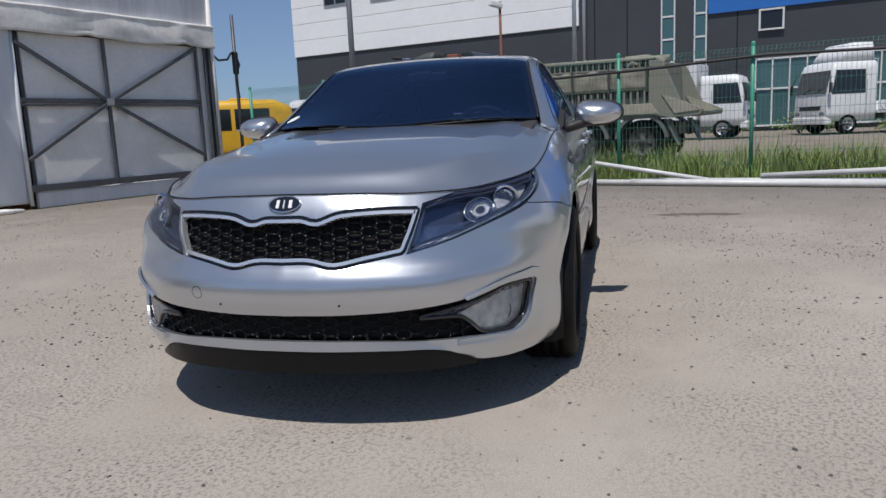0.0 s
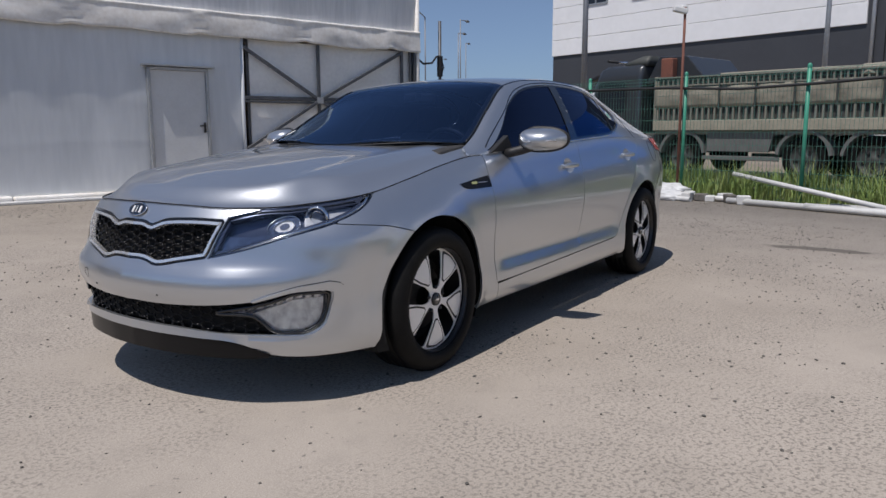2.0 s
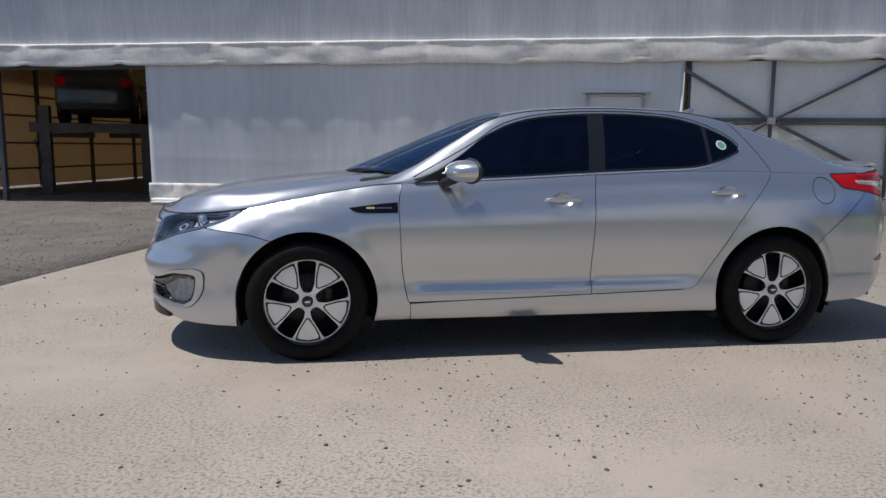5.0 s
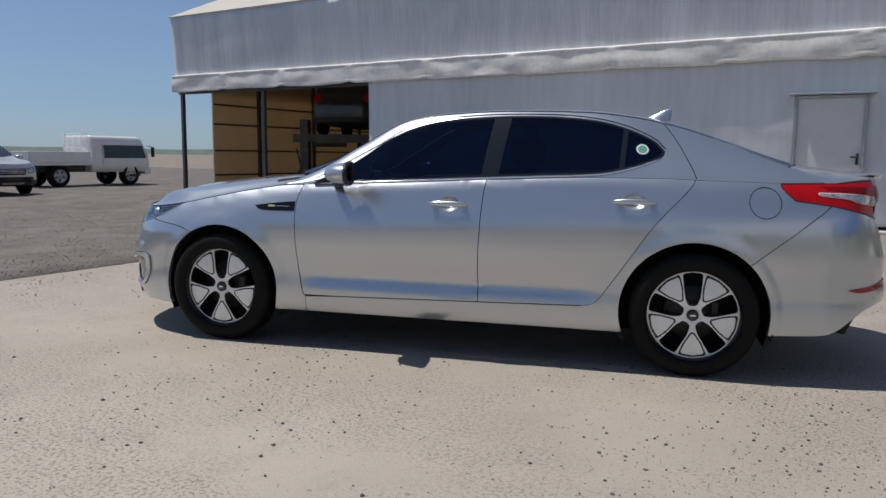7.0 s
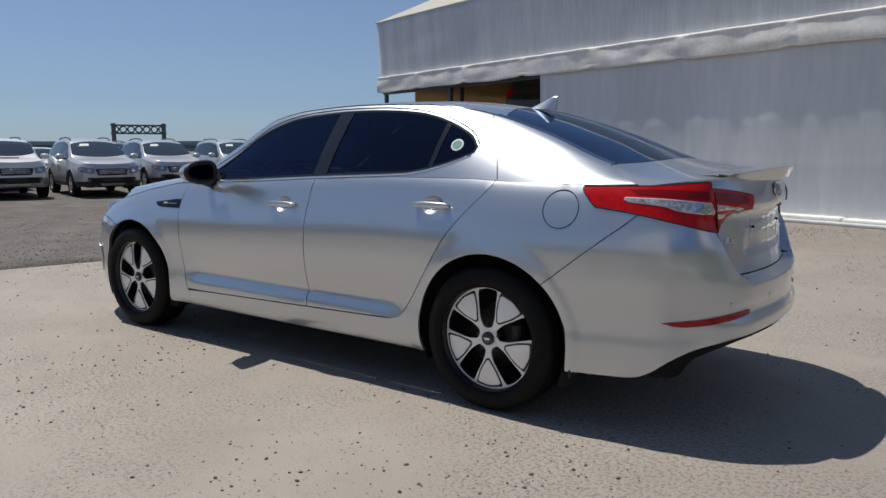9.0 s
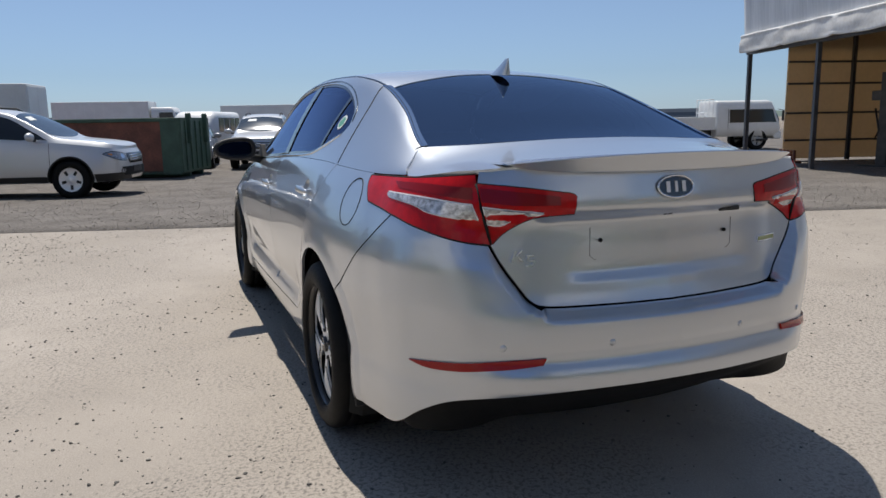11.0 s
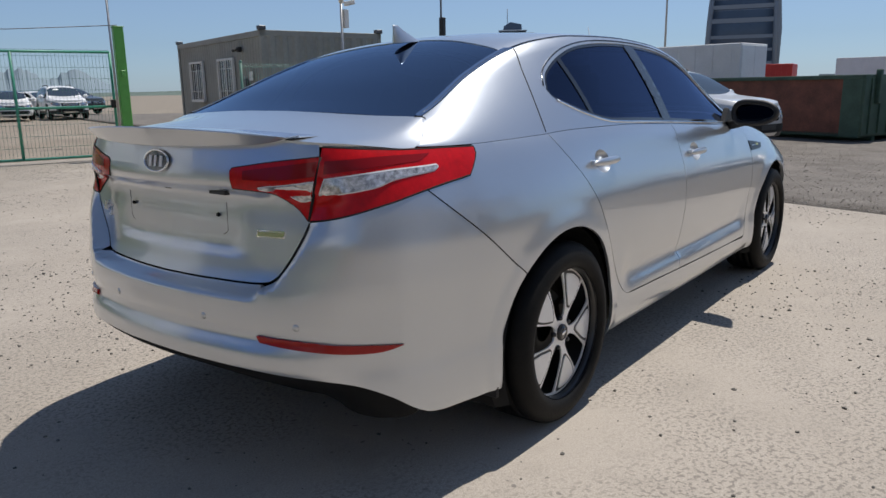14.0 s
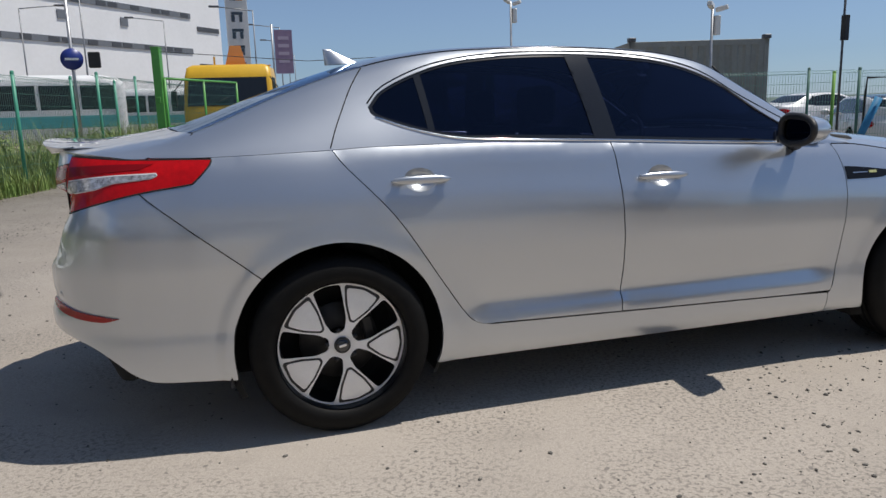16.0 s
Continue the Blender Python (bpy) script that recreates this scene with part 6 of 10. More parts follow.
# roof: two slopes, gables
ridge = 7.6
for nm, pts in (("roof_front", [(-0.05, 0.09, 4.70), (U_END + 0.05, 0.09, 4.70), (U_END + 0.05, -DEPTH / 2, ridge), (-0.05, -DEPTH / 2, ridge)]),
                ("roof_back", [(-0.05, -DEPTH, 4.70), (-0.05, -DEPTH / 2, ridge), (U_END + 0.05, -DEPTH / 2, ridge), (U_END + 0.05, -DEPTH, 4.70)])):
    bm = bmesh.new()
    bm.faces.new([bm.verts.new(p) for p in pts])
    ob = part(nm, bm, FABRIC_ROOF, TENT)
    ob.modifiers.new("thick", "SOLIDIFY").thickness = 0.03
for nm, u, z0 in (("gable_west", 0.02, 0.1), ("gable_east", U_END - 0.02, 2.9)):
    pr = prism([(-0.12, z0), (-0.12, 4.69), (-DEPTH / 2, ridge - 0.02), (-DEPTH + 0.02, 4.69), (-DEPTH + 0.02, z0)], "x", u - 0.015, u + 0.015)
    part(nm, pr, FABRIC_UP, TENT)
part("back_wall", box((0.05, -DEPTH - 0.02, 0.05), (U_END - 0.05, -DEPTH + 0.02, 4.7)), FABRIC_IN, TENT, "beige inner sheet")
part("east_inner_wall", box((U_END - 0.09, -DEPTH + 0.05, 0.05), (U_END - 0.05, -1.2, 4.6)), FABRIC_IN, TENT, "beige inner sheet")
part("partition", box((U_OPEN - 0.5, -DEPTH + 0.05, 0.05), (U_OPEN - 0.46, -0.3, 4.6)), FABRIC_IN, TENT)
for z in (0.5, 1.2, 1.95, 2.5):
    part("inner_rail", box((U_OPEN, -DEPTH + 0.03, z), (U_END - 0.1, -DEPTH + 0.09, z + 0.05)), STEEL_GREY, TENT)
    part("inner_rail", box((U_END - 0.15, -DEPTH + 0.1, z), (U_END - 0.1, -1.2, z + 0.05)), STEEL_GREY, TENT)
for u in (15.6, 17.4, 19.2):
    part("inner_post", box((u, -DEPTH + 0.04, 0), (u + 0.09, -DEPTH + 0.14, 4.7)), STEEL_GREY, TENT)
for v in (-10.5, -8, -5.5, -3):
    part("inner_post", box((U_END - 0.18, v, 0), (U_END - 0.09, v + 0.09, 4.7)), STEEL_GREY, TENT)
for u in (0.04, 3.86, U_OPEN - 0.05, 17.9, U_END - 0.12):
    part("frame_post", box((u - 0.04, -0.20, 0), (u + 0.05, -0.10, 4.7), 0.006), STEEL_GREY, TENT)
part("head_rail", box((0, -0.20, 2.72), (U_END, -0.10, 2.80)), STEEL_GREY, TENT)
for k in range(3):
    part("base_fold", box((4.6 + k * 3.3, -0.10, 0.0), (4.6 + k * 3.3 + 3.29, 0.10, 0.11 + 0.01 * (k % 2)), 0.035, None, 3), FABRIC_VAL, TENT, "folded white sheet skirt")
part("base_kerb", box((4.3, 0.02, 0.0), (U_OPEN - 0.1, 0.24, 0.05), 0.015, None, 2), PVC, TENT)
# loose hem at the opening
cloth("loose_hem", 11.9, U_OPEN, 0.02, 0.42, 0.02, FABRIC_VAL, "creased white hem", 0.05, 3.0, 6, 0.06, 8.0, parent=TENT)
# braced gate leaves
GATE = thing("braced_gate", "cream sheet gate with grey steel cross bracing, closed", "gate", SITE)
part("panel", box((0.10, -0.10, 0.30), (3.86, -0.06, 2.78), 0.004), GATE_PANEL, GATE)
part("skirt", box((0.05, -0.14, 0.0), (3.9, -0.02, 0.27), 0.03, None, 2), FABRIC_LOW, GATE)


def bar(p, q, w=0.05, d=0.05, material=STEEL_GREY, parent=None, name="brace"):
    p, q = Vector(p), Vector(q)
    t = (q - p)
    m = Matrix.Translation(p) @ t.to_track_quat("X", "Z").to_matrix().to_4x4()
    return part(name, box((0, -d / 2, -w / 2), (t.length, d / 2, w / 2), 0.004, m), material, parent)


u0, u1, um, zt, zm, zb = 0.40, 4.00, 2.44, 2.78, 1.70, 0.33
for p, q, w in (((u0, 0, zb), (u1, 0, zb), 0.11), ((u0, 0, zm + 0.02), (u1, 0, zm + 0.02), 0.07), ((u0, 0.004, zm - 0.05), (u1, 0.004, zm - 0.05), 0.04), ((u0, 0, zb), (u0, 0, zt), 0.06), ((um, 0.005, zb), (um, 0.005, zt), 0.06),
                ((u0, 0.03, zt - 0.03), (um, 0.03, zm), 0.06), ((u1, 0.03, zm + 0.92), (um, 0.03, zm), 0.06), ((u0, 0.03, 0.66), (um, 0.03, zm), 0.06), ((u1, 0.03, zm - 0.92), (um, 0.03, zm), 0.06)):
    bar(p, q, w, 0.045, STEEL_GREY, GATE)
part("hub_plate", prism([(um - 0.07, zm - 0.06), (um + 0.07, zm - 0.06), (um + 0.07, zm + 0.06), (um - 0.07, zm + 0.06)], "y", 0.026, 0.06), STEEL_PALE, GATE)
for u, w in ((0.18, 0.035), (0.06, 0.05)):
    part("stay", box((u - w / 2, -0.03, 0.1), (u + w / 2, 0.03, 2.78), 0.004), STEEL_GREY, GATE)
part("corner_tube", tube([(-0.03, -0.01, 0.0), (-0.03, -0.01, 4.6)], 0.05, 12), FABRIC_VAL, GATE, "white sheet sleeve over the corner post")
DOOR = thing("door", "plain white steel door with a pale frame, closed", "door", SITE @ pose(0, 0.035, 0), kind="structure")
DOOR.name = "door_1"
U0, U1 = 4.70, 5.76
part("leaf", box((U0 + 0.05, -0.05, 0.14), (U1 - 0.05, -0.015, 2.14), 0.004), DOOR_WHITE, DOOR)
for lo, hi in (((U0, -0.06, 0.08), (U0 + 0.05, 0.03, 2.19)), ((U1 - 0.05, -0.06, 0.08), (U1, 0.03, 2.19)), ((U0, -0.06, 2.14), (U1, 0.03, 2.19)), ((U0, -0.06, 0.08), (U1, 0.03, 0.13))):
    part("frame", box(lo, hi, 0.004), STEEL_PALE, DOOR)
part("rain_hood", box((U0 - 0.10, -0.05, 2.20), (U1 + 0.08, 0.10, 2.23), 0.004), STEEL_PALE, DOOR)
part("lever", add_box(box((U0 + 0.08, 0.0, 1.08), (U0 + 0.12, 0.02, 1.26), 0.006), (U0 + 0.08, 0.02, 1.19), (U0 + 0.20, 0.045, 1.215), 0.006), BLACK, DOOR)
part("threshold", box((U0 - 0.2, 0.0, 0.0), (U1 + 0.1, 0.28, 0.07), 0.02), FABRIC_VAL, DOOR)


# ---- fences ----
MESH_PALE = mat("pale_green_wire", (0.24, 0.42, 0.34), 0.5, var=0.1, scale=20)
MESH_GREEN = mat("green_wire", (0.07, 0.19, 0.15), 0.5, var=0.1, scale=20)


def add_bar(bm, p, q, r):
    """A thin square wire."""
    p, q = Vector(p), Vector(q)
    t = (q - p).normalized()
    a = t.orthogonal().normalized() * r
    b = t.cross(a)
    A, B = [bm.verts.new(p + s) for s in (a, b, -a, -b)], [bm.verts.new(q + s) for s in (a, b, -a, -b)]
    for i in range(4):
        bm.faces.new((A[i], A[(i + 1) % 4], B[(i + 1) % 4], B[i]))


def wire_panel(length, h, z0=0.06, dx=0.06, dz=0.20, r=0.0028):
    bm = bmesh.new()
    n = int(length / dx)
    for i in range(n + 1):
        add_bar(bm, (length * i / n, 0, z0), (length * i / n, 0, h), r)
    zs = [z0 + k * dz for k in range(int((h - z0) / dz) + 1)] + [h]
    for z in zs:
        add_bar(bm, (0, 0.005, z), (length, 0.005, z), r * 1.3)
    # folded top
    for i in range(n + 1):
        add_bar(bm, (length * i / n, 0, h), (length * i / n, 0.12, h + 0.06), r)
    add_bar(bm, (0, 0.12, h + 0.06), (length, 0.12, h + 0.06), r * 1.3)
    return bm


def fence(name, m, count, bay, h, label, post_r=0.03, material=GREEN_STEEL, wire=MESH_GREEN, sunk=0.0):
    F = thing(name, label, "fence", m)
    p0 = None
    for k in range(count + 1):
        if p0 is None:
            p0 = part("post", add_lathe(add_tube(bmesh.new(), [(0, 0, -0.02 - sunk), (0, 0, h + 0.06)], post_r, 12), [(0, h + 0.085), (post_r * 0.8, h + 0.075), (post_r * 1.1, h + 0.05), (post_r * 1.1, h + 0.02)], 12), material, F)
            w0 = tagged(part("wire_panel", wire_panel(bay, h - 0.05, 0.06 - sunk, r=0.0034 if sunk else 0.0028), wire, F), kind="stuff")
        else:
            ob = new("post", p0.data)
            ob.parent, ob.location = F, (k * bay, 0, 0)
            if k < count:
                ob = new("wire_panel", w0.data)
                ob.parent, ob.location = F, (k * bay, 0, 0)
                tagged(ob, kind="stuff")
    return F


fence("mesh_fence", site(-0.95, 0.05, 0, 90), 11, 1.99, 1.96, "green welded mesh fence with green round posts along the yard")
YF = fence("mesh_fence", site(9.63, 21.1, 0, 0), 2, 2.19, 1.76, "green welded mesh fence with thin posts before an office container", 0.028, GREEN_DULL, MESH_PALE, 0.16)
tagged(part("wire_panel", wire_panel(1.02, 1.71, -0.08, r=0.0034), MESH_PALE, YF), kind="stuff").location = (4.41, 0, 0)
fence("mesh_fence", site(15.09, 21.1, 0, 0), 3, 2.295, 1.74, "green welded mesh fence with thin dull posts on gravel", 0.032, GREEN_DULL, MESH_PALE, 0.24)
LIME = thing("fence_post", "lime green steel post in a mesh fence", "post", site(14.53, 21.06, -0.12))
part("shaft", tube([(0, 0, 0), (0, 0, 1.86)], 0.035, 10), GREEN_LIME, LIME)
part("cap", lathe([(0, 1.875), (0.03, 1.87), (0.037, 1.85), (0.037, 1.83)], 12), GREEN_LIME, LIME)
RAIL = thing("fallen_rail", "pale green steel rail lying on gravel by a fence", "rail", SITE)
part("tube", tube([(15.15, 20.85, -0.02), (17.5, 20.75, -0.11)], 0.035, 8), GREEN_PALE, RAIL)
part("end_cap", tube([(17.5, 20.75, -0.11), (17.53, 20.749, -0.111)], 0.038, 8), GREEN_DULL, RAIL)
fence("mesh_fence", site(-0.95, 21.1, 0, 90), 4, 2.0, 2.1, "green welded mesh fence before tall weeds")


def big_post(u, v, h, label):
    P = thing("gate_post", label, "post", site(u, v))
    part("shaft", box((-0.085, -0.085, 0), (0.085, 0.085, h), 0.008), GREEN_BRIGHT, P)
    part("cap", box((-0.095, -0.095, h), (0.095, 0.095, h + 0.02), 0.006), GREEN_BRIGHT, P)
    for z in (0.4, 1.5):
        part("hinge", box((-0.04, -0.13, z), (0.04, -0.08, z + 0.12), 0.008), GREEN_BRIGHT, P)
    return P


def gate_leaf(m, w, h, label, material):
    G = thing("mesh_gate", label, "gate", m)
    for p, q in (((0, 0, 0.08), (w, 0, 0.08)), ((0, 0, h), (w, 0, h)), ((0, 0, 0.08), (0, 0, h)), ((w, 0, 0.08), (w, 0, h)), ((0, 0, h * 0.5), (w, 0, h * 0.5)), ((w * 0.5, 0, 0.08), (w * 0.5, 0, h))):
        part("rail", tube([p, q], 0.024, 10), material, G)
    tagged(part("wire", wire_panel(w, h - 0.02, 0.08), MESH_GREEN, G), kind="stuff")
    part("latch", box((w - 0.06, -0.05, 0.95), (w + 0.02, 0.05, 1.10), 0.006), BLACK, G)
    part("drop_bolt", tube([(w - 0.05, 0.04, -0.0), (w - 0.05, 0.04, 0.5)], 0.010, 8), STEEL_PALE, G)
    return G


big_post(7.24, 20.8, 2.38, "thick bright green steel gate post")
big_post(0.34, 21.1, 2.62, "thick bright green steel gate post beside weeds")
gate_leaf(site(3.90, 21.05, 0, -1), 3.2, 1.95, "green mesh gate leaf, closed, on a thick post", GREEN_STEEL)
gate_leaf(site(0.46, 21.1, 0, 76), 3.0, 2.0, "green mesh gate leaf, swung open, beside weeds", GREEN_BRIGHT)
W = thing("gate_wire", "thin cable strung from a gate post", "cable")
part("strand", tube([SITE @ Vector(p) for p in ((7.24, 20.8, 2.42), (5.5, 20.85, 2.30), (3.5, 20.95, 2.26), (0.34, 21.1, 2.55))], 0.008, 6), STEEL_GREY, W)


for along, pts in (("the yard's mesh fence", [(-0.90, 2.6, 1.80), (-0.90, 3.3, 1.83), (-0.90, 5.7, 1.79), (-0.90, 7.0, 1.72), (-0.90, 8.3, 1.75), (-0.90, 10.2, 1.83), (-0.90, 12.2, 1.78), (-0.90, 14.2, 1.84), (-0.90, 16.5, 1.80)]),
                   ("the far mesh fence", [(15.2, 21.06, 0.1), (15.22, 21.06, 1.3), (15.24, 21.06, 1.59), (16.3, 21.06, 1.60), (17.36, 21.06, 1.56), (18.5, 21.06, 1.57), (19.6, 21.06, 1.53)])):
    W = thing("fence_cable", "thick black cable tied along " + along, "cable", SITE)
    part("strand", tube([tuple(p) for p in pts], 0.022, 8), BLACK, W)


# ---- grass and weeds ----
def blades(name, patches, count, height, m, label, material=GRASS):
    rng = random.Random(11)
    V, F = [], []
    for _ in range(count):
        u0, u1, v0, v1, k = patches[rng.randrange(len(patches))]
        u, v = rng.uniform(u0, u1), rng.uniform(v0, v1)
        clump = noise.noise(Vector((u * 1.7, v * 1.7, 5))) + 0.5
        if rng.random() > clump + 0.25:
            continue
        h = height * k * (0.35 + 0.75 * rng.random()) * (0.6 + 0.7 * max(0, clump))
        a, lean, w = rng.random() * 6.28, rng.uniform(0.1, 0.7) * h, 0.004 + 0.006 * rng.random()
        dx, dy, b = math.cos(a), math.sin(a), len(V)
        for t, ww in ((0, 1), (0.55, 0.8), (1, 0.05)):
            cx, cy, cz = u + dx * lean * t * t, v + dy * lean * t * t, h * t
            V += [(cx - dy * w * ww, cy + dx * w * ww, cz), (cx + dy * w * ww, cy - dx * w * ww, cz)]
        F += [(b, b + 1, b + 3, b + 2), (b + 2, b + 3, b + 5, b + 4)]
    me = bpy.data.meshes.new(name)
    me.from_pydata(V, [], F)
    me.materials.append(material)
    ob = new(name, me)
    ob.matrix_basis = m
    return tagged(ob, label, "grass", kind="stuff")


blades("grass_strip", [(-2.6, -0.85, 2.0, 22, 1.0), (-1.5, -0.7, 3.0, 22, 0.8)], 34000, 0.50, SITE, "rough green grass along the fence foot")
blades("weeds", [(-2.5, -0.9, 18.5, 29, 1.0), (-1.2, 0.2, 20.6, 22.4, 1.0), (-2.4, 0.1, 21.5, 29, 0.9)], 20000, 0.95, SITE, "tall green weeds round the gate post")
blades("far_grass", [(-9, -4, 8, 30, 0.6)], 6000, 0.5, SITE, "dry green grass beyond the fence")
blades("edge_tufts", [(11.3, 14, 18.2, 20.9, 0.5)], 2500, 0.28, SITE, "sparse green tufts by the gravel corner")


# pipes and rubbish at the fence foot
def pipe(p, q, r, label):
    P = thing("plastic_pipe", label, "pipe", SITE, group="loose pipes")
    part("pipe_wall", lathe([(r, 0), (r, (Vector(q) - Vector(p)).length), (r * 0.88, (Vector(q) - Vector(p)).length), (r * 0.88, 0)], 14, Matrix.Translation(p) @ (Vector(q) - Vector(p)).to_track_quat("Z", "Y").to_matrix().to_4x4(), True), PVC, P)


for p, q, r in (((-0.35, 7.2, 0.05), (0.05, 11.9, 0.05), 0.045), ((-0.85, 7.0, 0.42), (-0.35, 9.6, 0.06), 0.035), ((-0.35, 5.3, 0.04), (-0.15, 6.7, 0.04), 0.035), ((-0.6, 6.3, 0.05), (-0.5, 7.3, 0.05), 0.04), ((-0.25, 8.4, 0.055), (-0.1, 12.8, 0.055), 0.05), ((-0.5, 10.2, 0.12), (-0.2, 14.6, 0.34), 0.04), ((-0.6, 8.6, 0.05), (-0.42, 13.5, 0.05), 0.04)):
    pipe(p, q, r, "white plastic pipe lying along the fence")


def lump(name, u, v, r, scale, material, label, cat, seed):
    bm = bmesh.new()
    bmesh.ops.create_icosphere(bm, subdivisions=4, radius=r)
    for x in bm.verts:
        d = noise.noise(x.co * (3.2 / r) * 0.5 + Vector((seed, 0, 0))) * 0.24 + abs(noise.noise(x.co * (6 / r) * 0.5 + Vector((seed, 0, 0)))) * 0.3 + noise.noise(x.co * (14 / r) * 0.5 + Vector((seed, 0, 0))) * 0.12
        x.co *= 1 + d
        x.co = Vector((x.co.x * scale[0], x.co.y * scale[1], max(x.co.z * scale[2], -r * scale[2] * 0.55)))
    lo = min(x.co.z for x in bm.verts)
    for x in bm.verts:
        x.co.z -= lo
    ob = part(name, bm, material, None, "", True)
    ob.matrix_basis = site(u, v, drop(u, v))
    return tagged(ob, label, cat)


for u, v, r, sc, seed in ((-0.45, 5.35, 0.24, (1.0, 2.0, 0.55), 3.0), (-0.18, 5.55, 0.22, (0.9, 2.2, 0.5), 8.0), (-0.62, 5.85, 0.25, (1.0, 1.9, 0.6), 5.0), (-0.30, 6.15, 0.20, (1.1, 2.1, 0.5), 6.0)):
    lump("rubbish_sack", u, v, r, sc, BAG, "flattened white plastic sack by the fence", "sack", seed)
for k in range(9):
    rr = random.Random(k)
    ob = part("rubble_block", box((-0.09, -0.07, 0), (0.09 + 0.05 * rr.random(), 0.07, 0.09 + 0.05 * rr.random()), 0.012), PVC if k % 3 else STONE)
    ob.matrix_basis = site(-0.30 - 0.4 * rr.random(), 6.25 + 0.15 * k, 0, rr.random() * 180)
    tagged(ob, "broken pale block among rubble by the fence", "rubble", "rubble blocks")
for v in (2.2, 2.9):
    T = part("old_tyre", lathe([(0.20, 0.02), (0.29, 0.0), (0.32, 0.05), (0.32, 0.15), (0.29, 0.2), (0.20, 0.18)], 32, None, True), RUBBER)
    T.matrix_basis = site(0.05, v)
    tagged(T, "worn black tyre lying flat on the concrete", "tyre", "old tyres")

# ---- vehicles in the lots ----
CAR_SILVER = mat("car_silver", (0.58, 0.59, 0.605), 0.34, 0.42, coat=0.6)
CAR_BLUE = mat("car_blue", (0.02, 0.05, 0.16), 0.3, 0.2, coat=0.6)
CAR_WHITE = mat("car_white", (0.84, 0.84, 0.83), 0.35, coat=0.6, var=0.05, scale=3)
CAR_GREY = mat("car_grey", (0.30, 0.31, 0.32), 0.35, 0.5, coat=0.6)
CAR_DARK = mat("car_dark", (0.04, 0.045, 0.05), 0.3, 0.2, coat=0.6)
# paler and bluer than PANE: reflected sky is put into the base colour
PANE_SKY = mat("sky_tinted_screen", (0.035, 0.05, 0.07), 0.08, spec=0.8)
FRAME_PALE = mat("worn_white_paint", (0.60, 0.60, 0.58), 0.6, var=0.3, scale=8)
PANE = mat("vehicle_pane", (0.016, 0.02, 0.026), 0.06, spec=0.5)
TRUCK_YELLOW = mat("truck_yellow", (0.72, 0.42, 0.02), 0.42, var=0.1, scale=3, coat=0.3)
TRUCK_WHITE = mat("truck_white", (0.74, 0.75, 0.75), 0.42, var=0.07, scale=2)
DRAB = mat("drab_dump_paint", (0.17, 0.175, 0.15), 0.7, var=0.3, scale=2.2, second=(0.23, 0.215, 0.17), bump=0.1, bscale=25)
DRAB_DARK = mat("drab_dark_paint", (0.055, 0.06, 0.055), 0.6, var=0.25, scale=4)
RUST = mat("rusty_red", (0.20, 0.075, 0.05), 0.75, var=0.3, scale=3, second=(0.12, 0.05, 0.035))
SKIP_GREEN = mat("skip_green", (0.05, 0.10, 0.07), 0.6, var=0.3, scale=3)
RED_PAINT = mat("red_paint", (0.55, 0.04, 0.03), 0.5, var=0.1, scale=2)
TEAL = mat("teal_paint", (0.07, 0.34, 0.36), 0.45, var=0.08, scale=2)
LAMP_GLASS = mat("headlamp_glass", (0.30, 0.33, 0.38), 0.12, 0.3, coat=1.0, var=0.6, scale=25)
AMBER = mat("amber_lens", (0.7, 0.25, 0.02), 0.2, coat=1.0)


def axle_wheels(parent, xs, half_w, r, w=0.22, rim=None):
    """Tyre with rim and hub at each corner."""
    MZ = Matrix(((1, 0, 0, 0), (0, 0, 1, 0), (0, -1, 0, 0), (0, 0, 0, 1)))
    base = None
    for x in xs:
        for sign in (1, -1):
            if base is None:
                base = new("wheel")
                base.parent = parent
                part("tyre", lathe([(r * 0.62, w * 0.46), (r * 0.9, w * 0.5), (r, w * 0.36), (r, -w * 0.36), (r * 0.9, -w * 0.5), (r * 0.62, -w * 0.46)], 28, MZ, True), RUBBER, base)
                bm = lathe([(0.0, w * 0.36), (r * 0.16, w * 0.36), (r * 0.2, w * 0.28), (r * 0.56, w * 0.34), (r * 0.63, w * 0.46)], 28, MZ)
                part("rim", bm, rim or SATIN, base)
                for k in range(5):
                    a = math.radians(90 + 72 * k)
                    part("slot", box((r * 0.28, w * 0.33, -r * 0.07), (r * 0.52, w * 0.375, r * 0.07), r * 0.02, pose(0, 0, 0, 0, 0, 0) @ Matrix.Rotation(a, 4, "Y")), RIM_BLACK, base)
                base.matrix_basis = pose(x, half_w, r)
            else:
                copy_thing(base, pose(x, sign * half_w, r, 0, 0, 0 if sign > 0 else 180))


def loft(sections, closed_ends=True):
    """Skin over rings of points of equal count."""
    bm = bmesh.new()
    rings = [[bm.verts.new(p) for p in s] for s in sections]
    n = len(rings[0])
    for A, B in zip(rings, rings[1:]):
        for i in range(n):
            bm.faces.new((A[i], A[(i + 1) % n], B[(i + 1) % n], B[i])).smooth = True
    if closed_ends:
        bm.faces.new(rings[0]), bm.faces.new(rings[-1][::-1])
    bmesh.ops.recalc_face_normals(bm, faces=bm.faces[:])
    return bm


def ring_yz(x, half_w, z0, z1, k=5.0, n=24):
    cz, h = (z0 + z1) / 2, (z1 - z0) / 2
    return [(x, half_w * math.copysign(abs(math.cos(a)) ** (2 / k), math.cos(a)), cz + h * math.copysign(abs(math.sin(a)) ** (2 / k), math.sin(a))) for a in np.linspace(0, 2 * math.pi, n + 1)[:-1]]


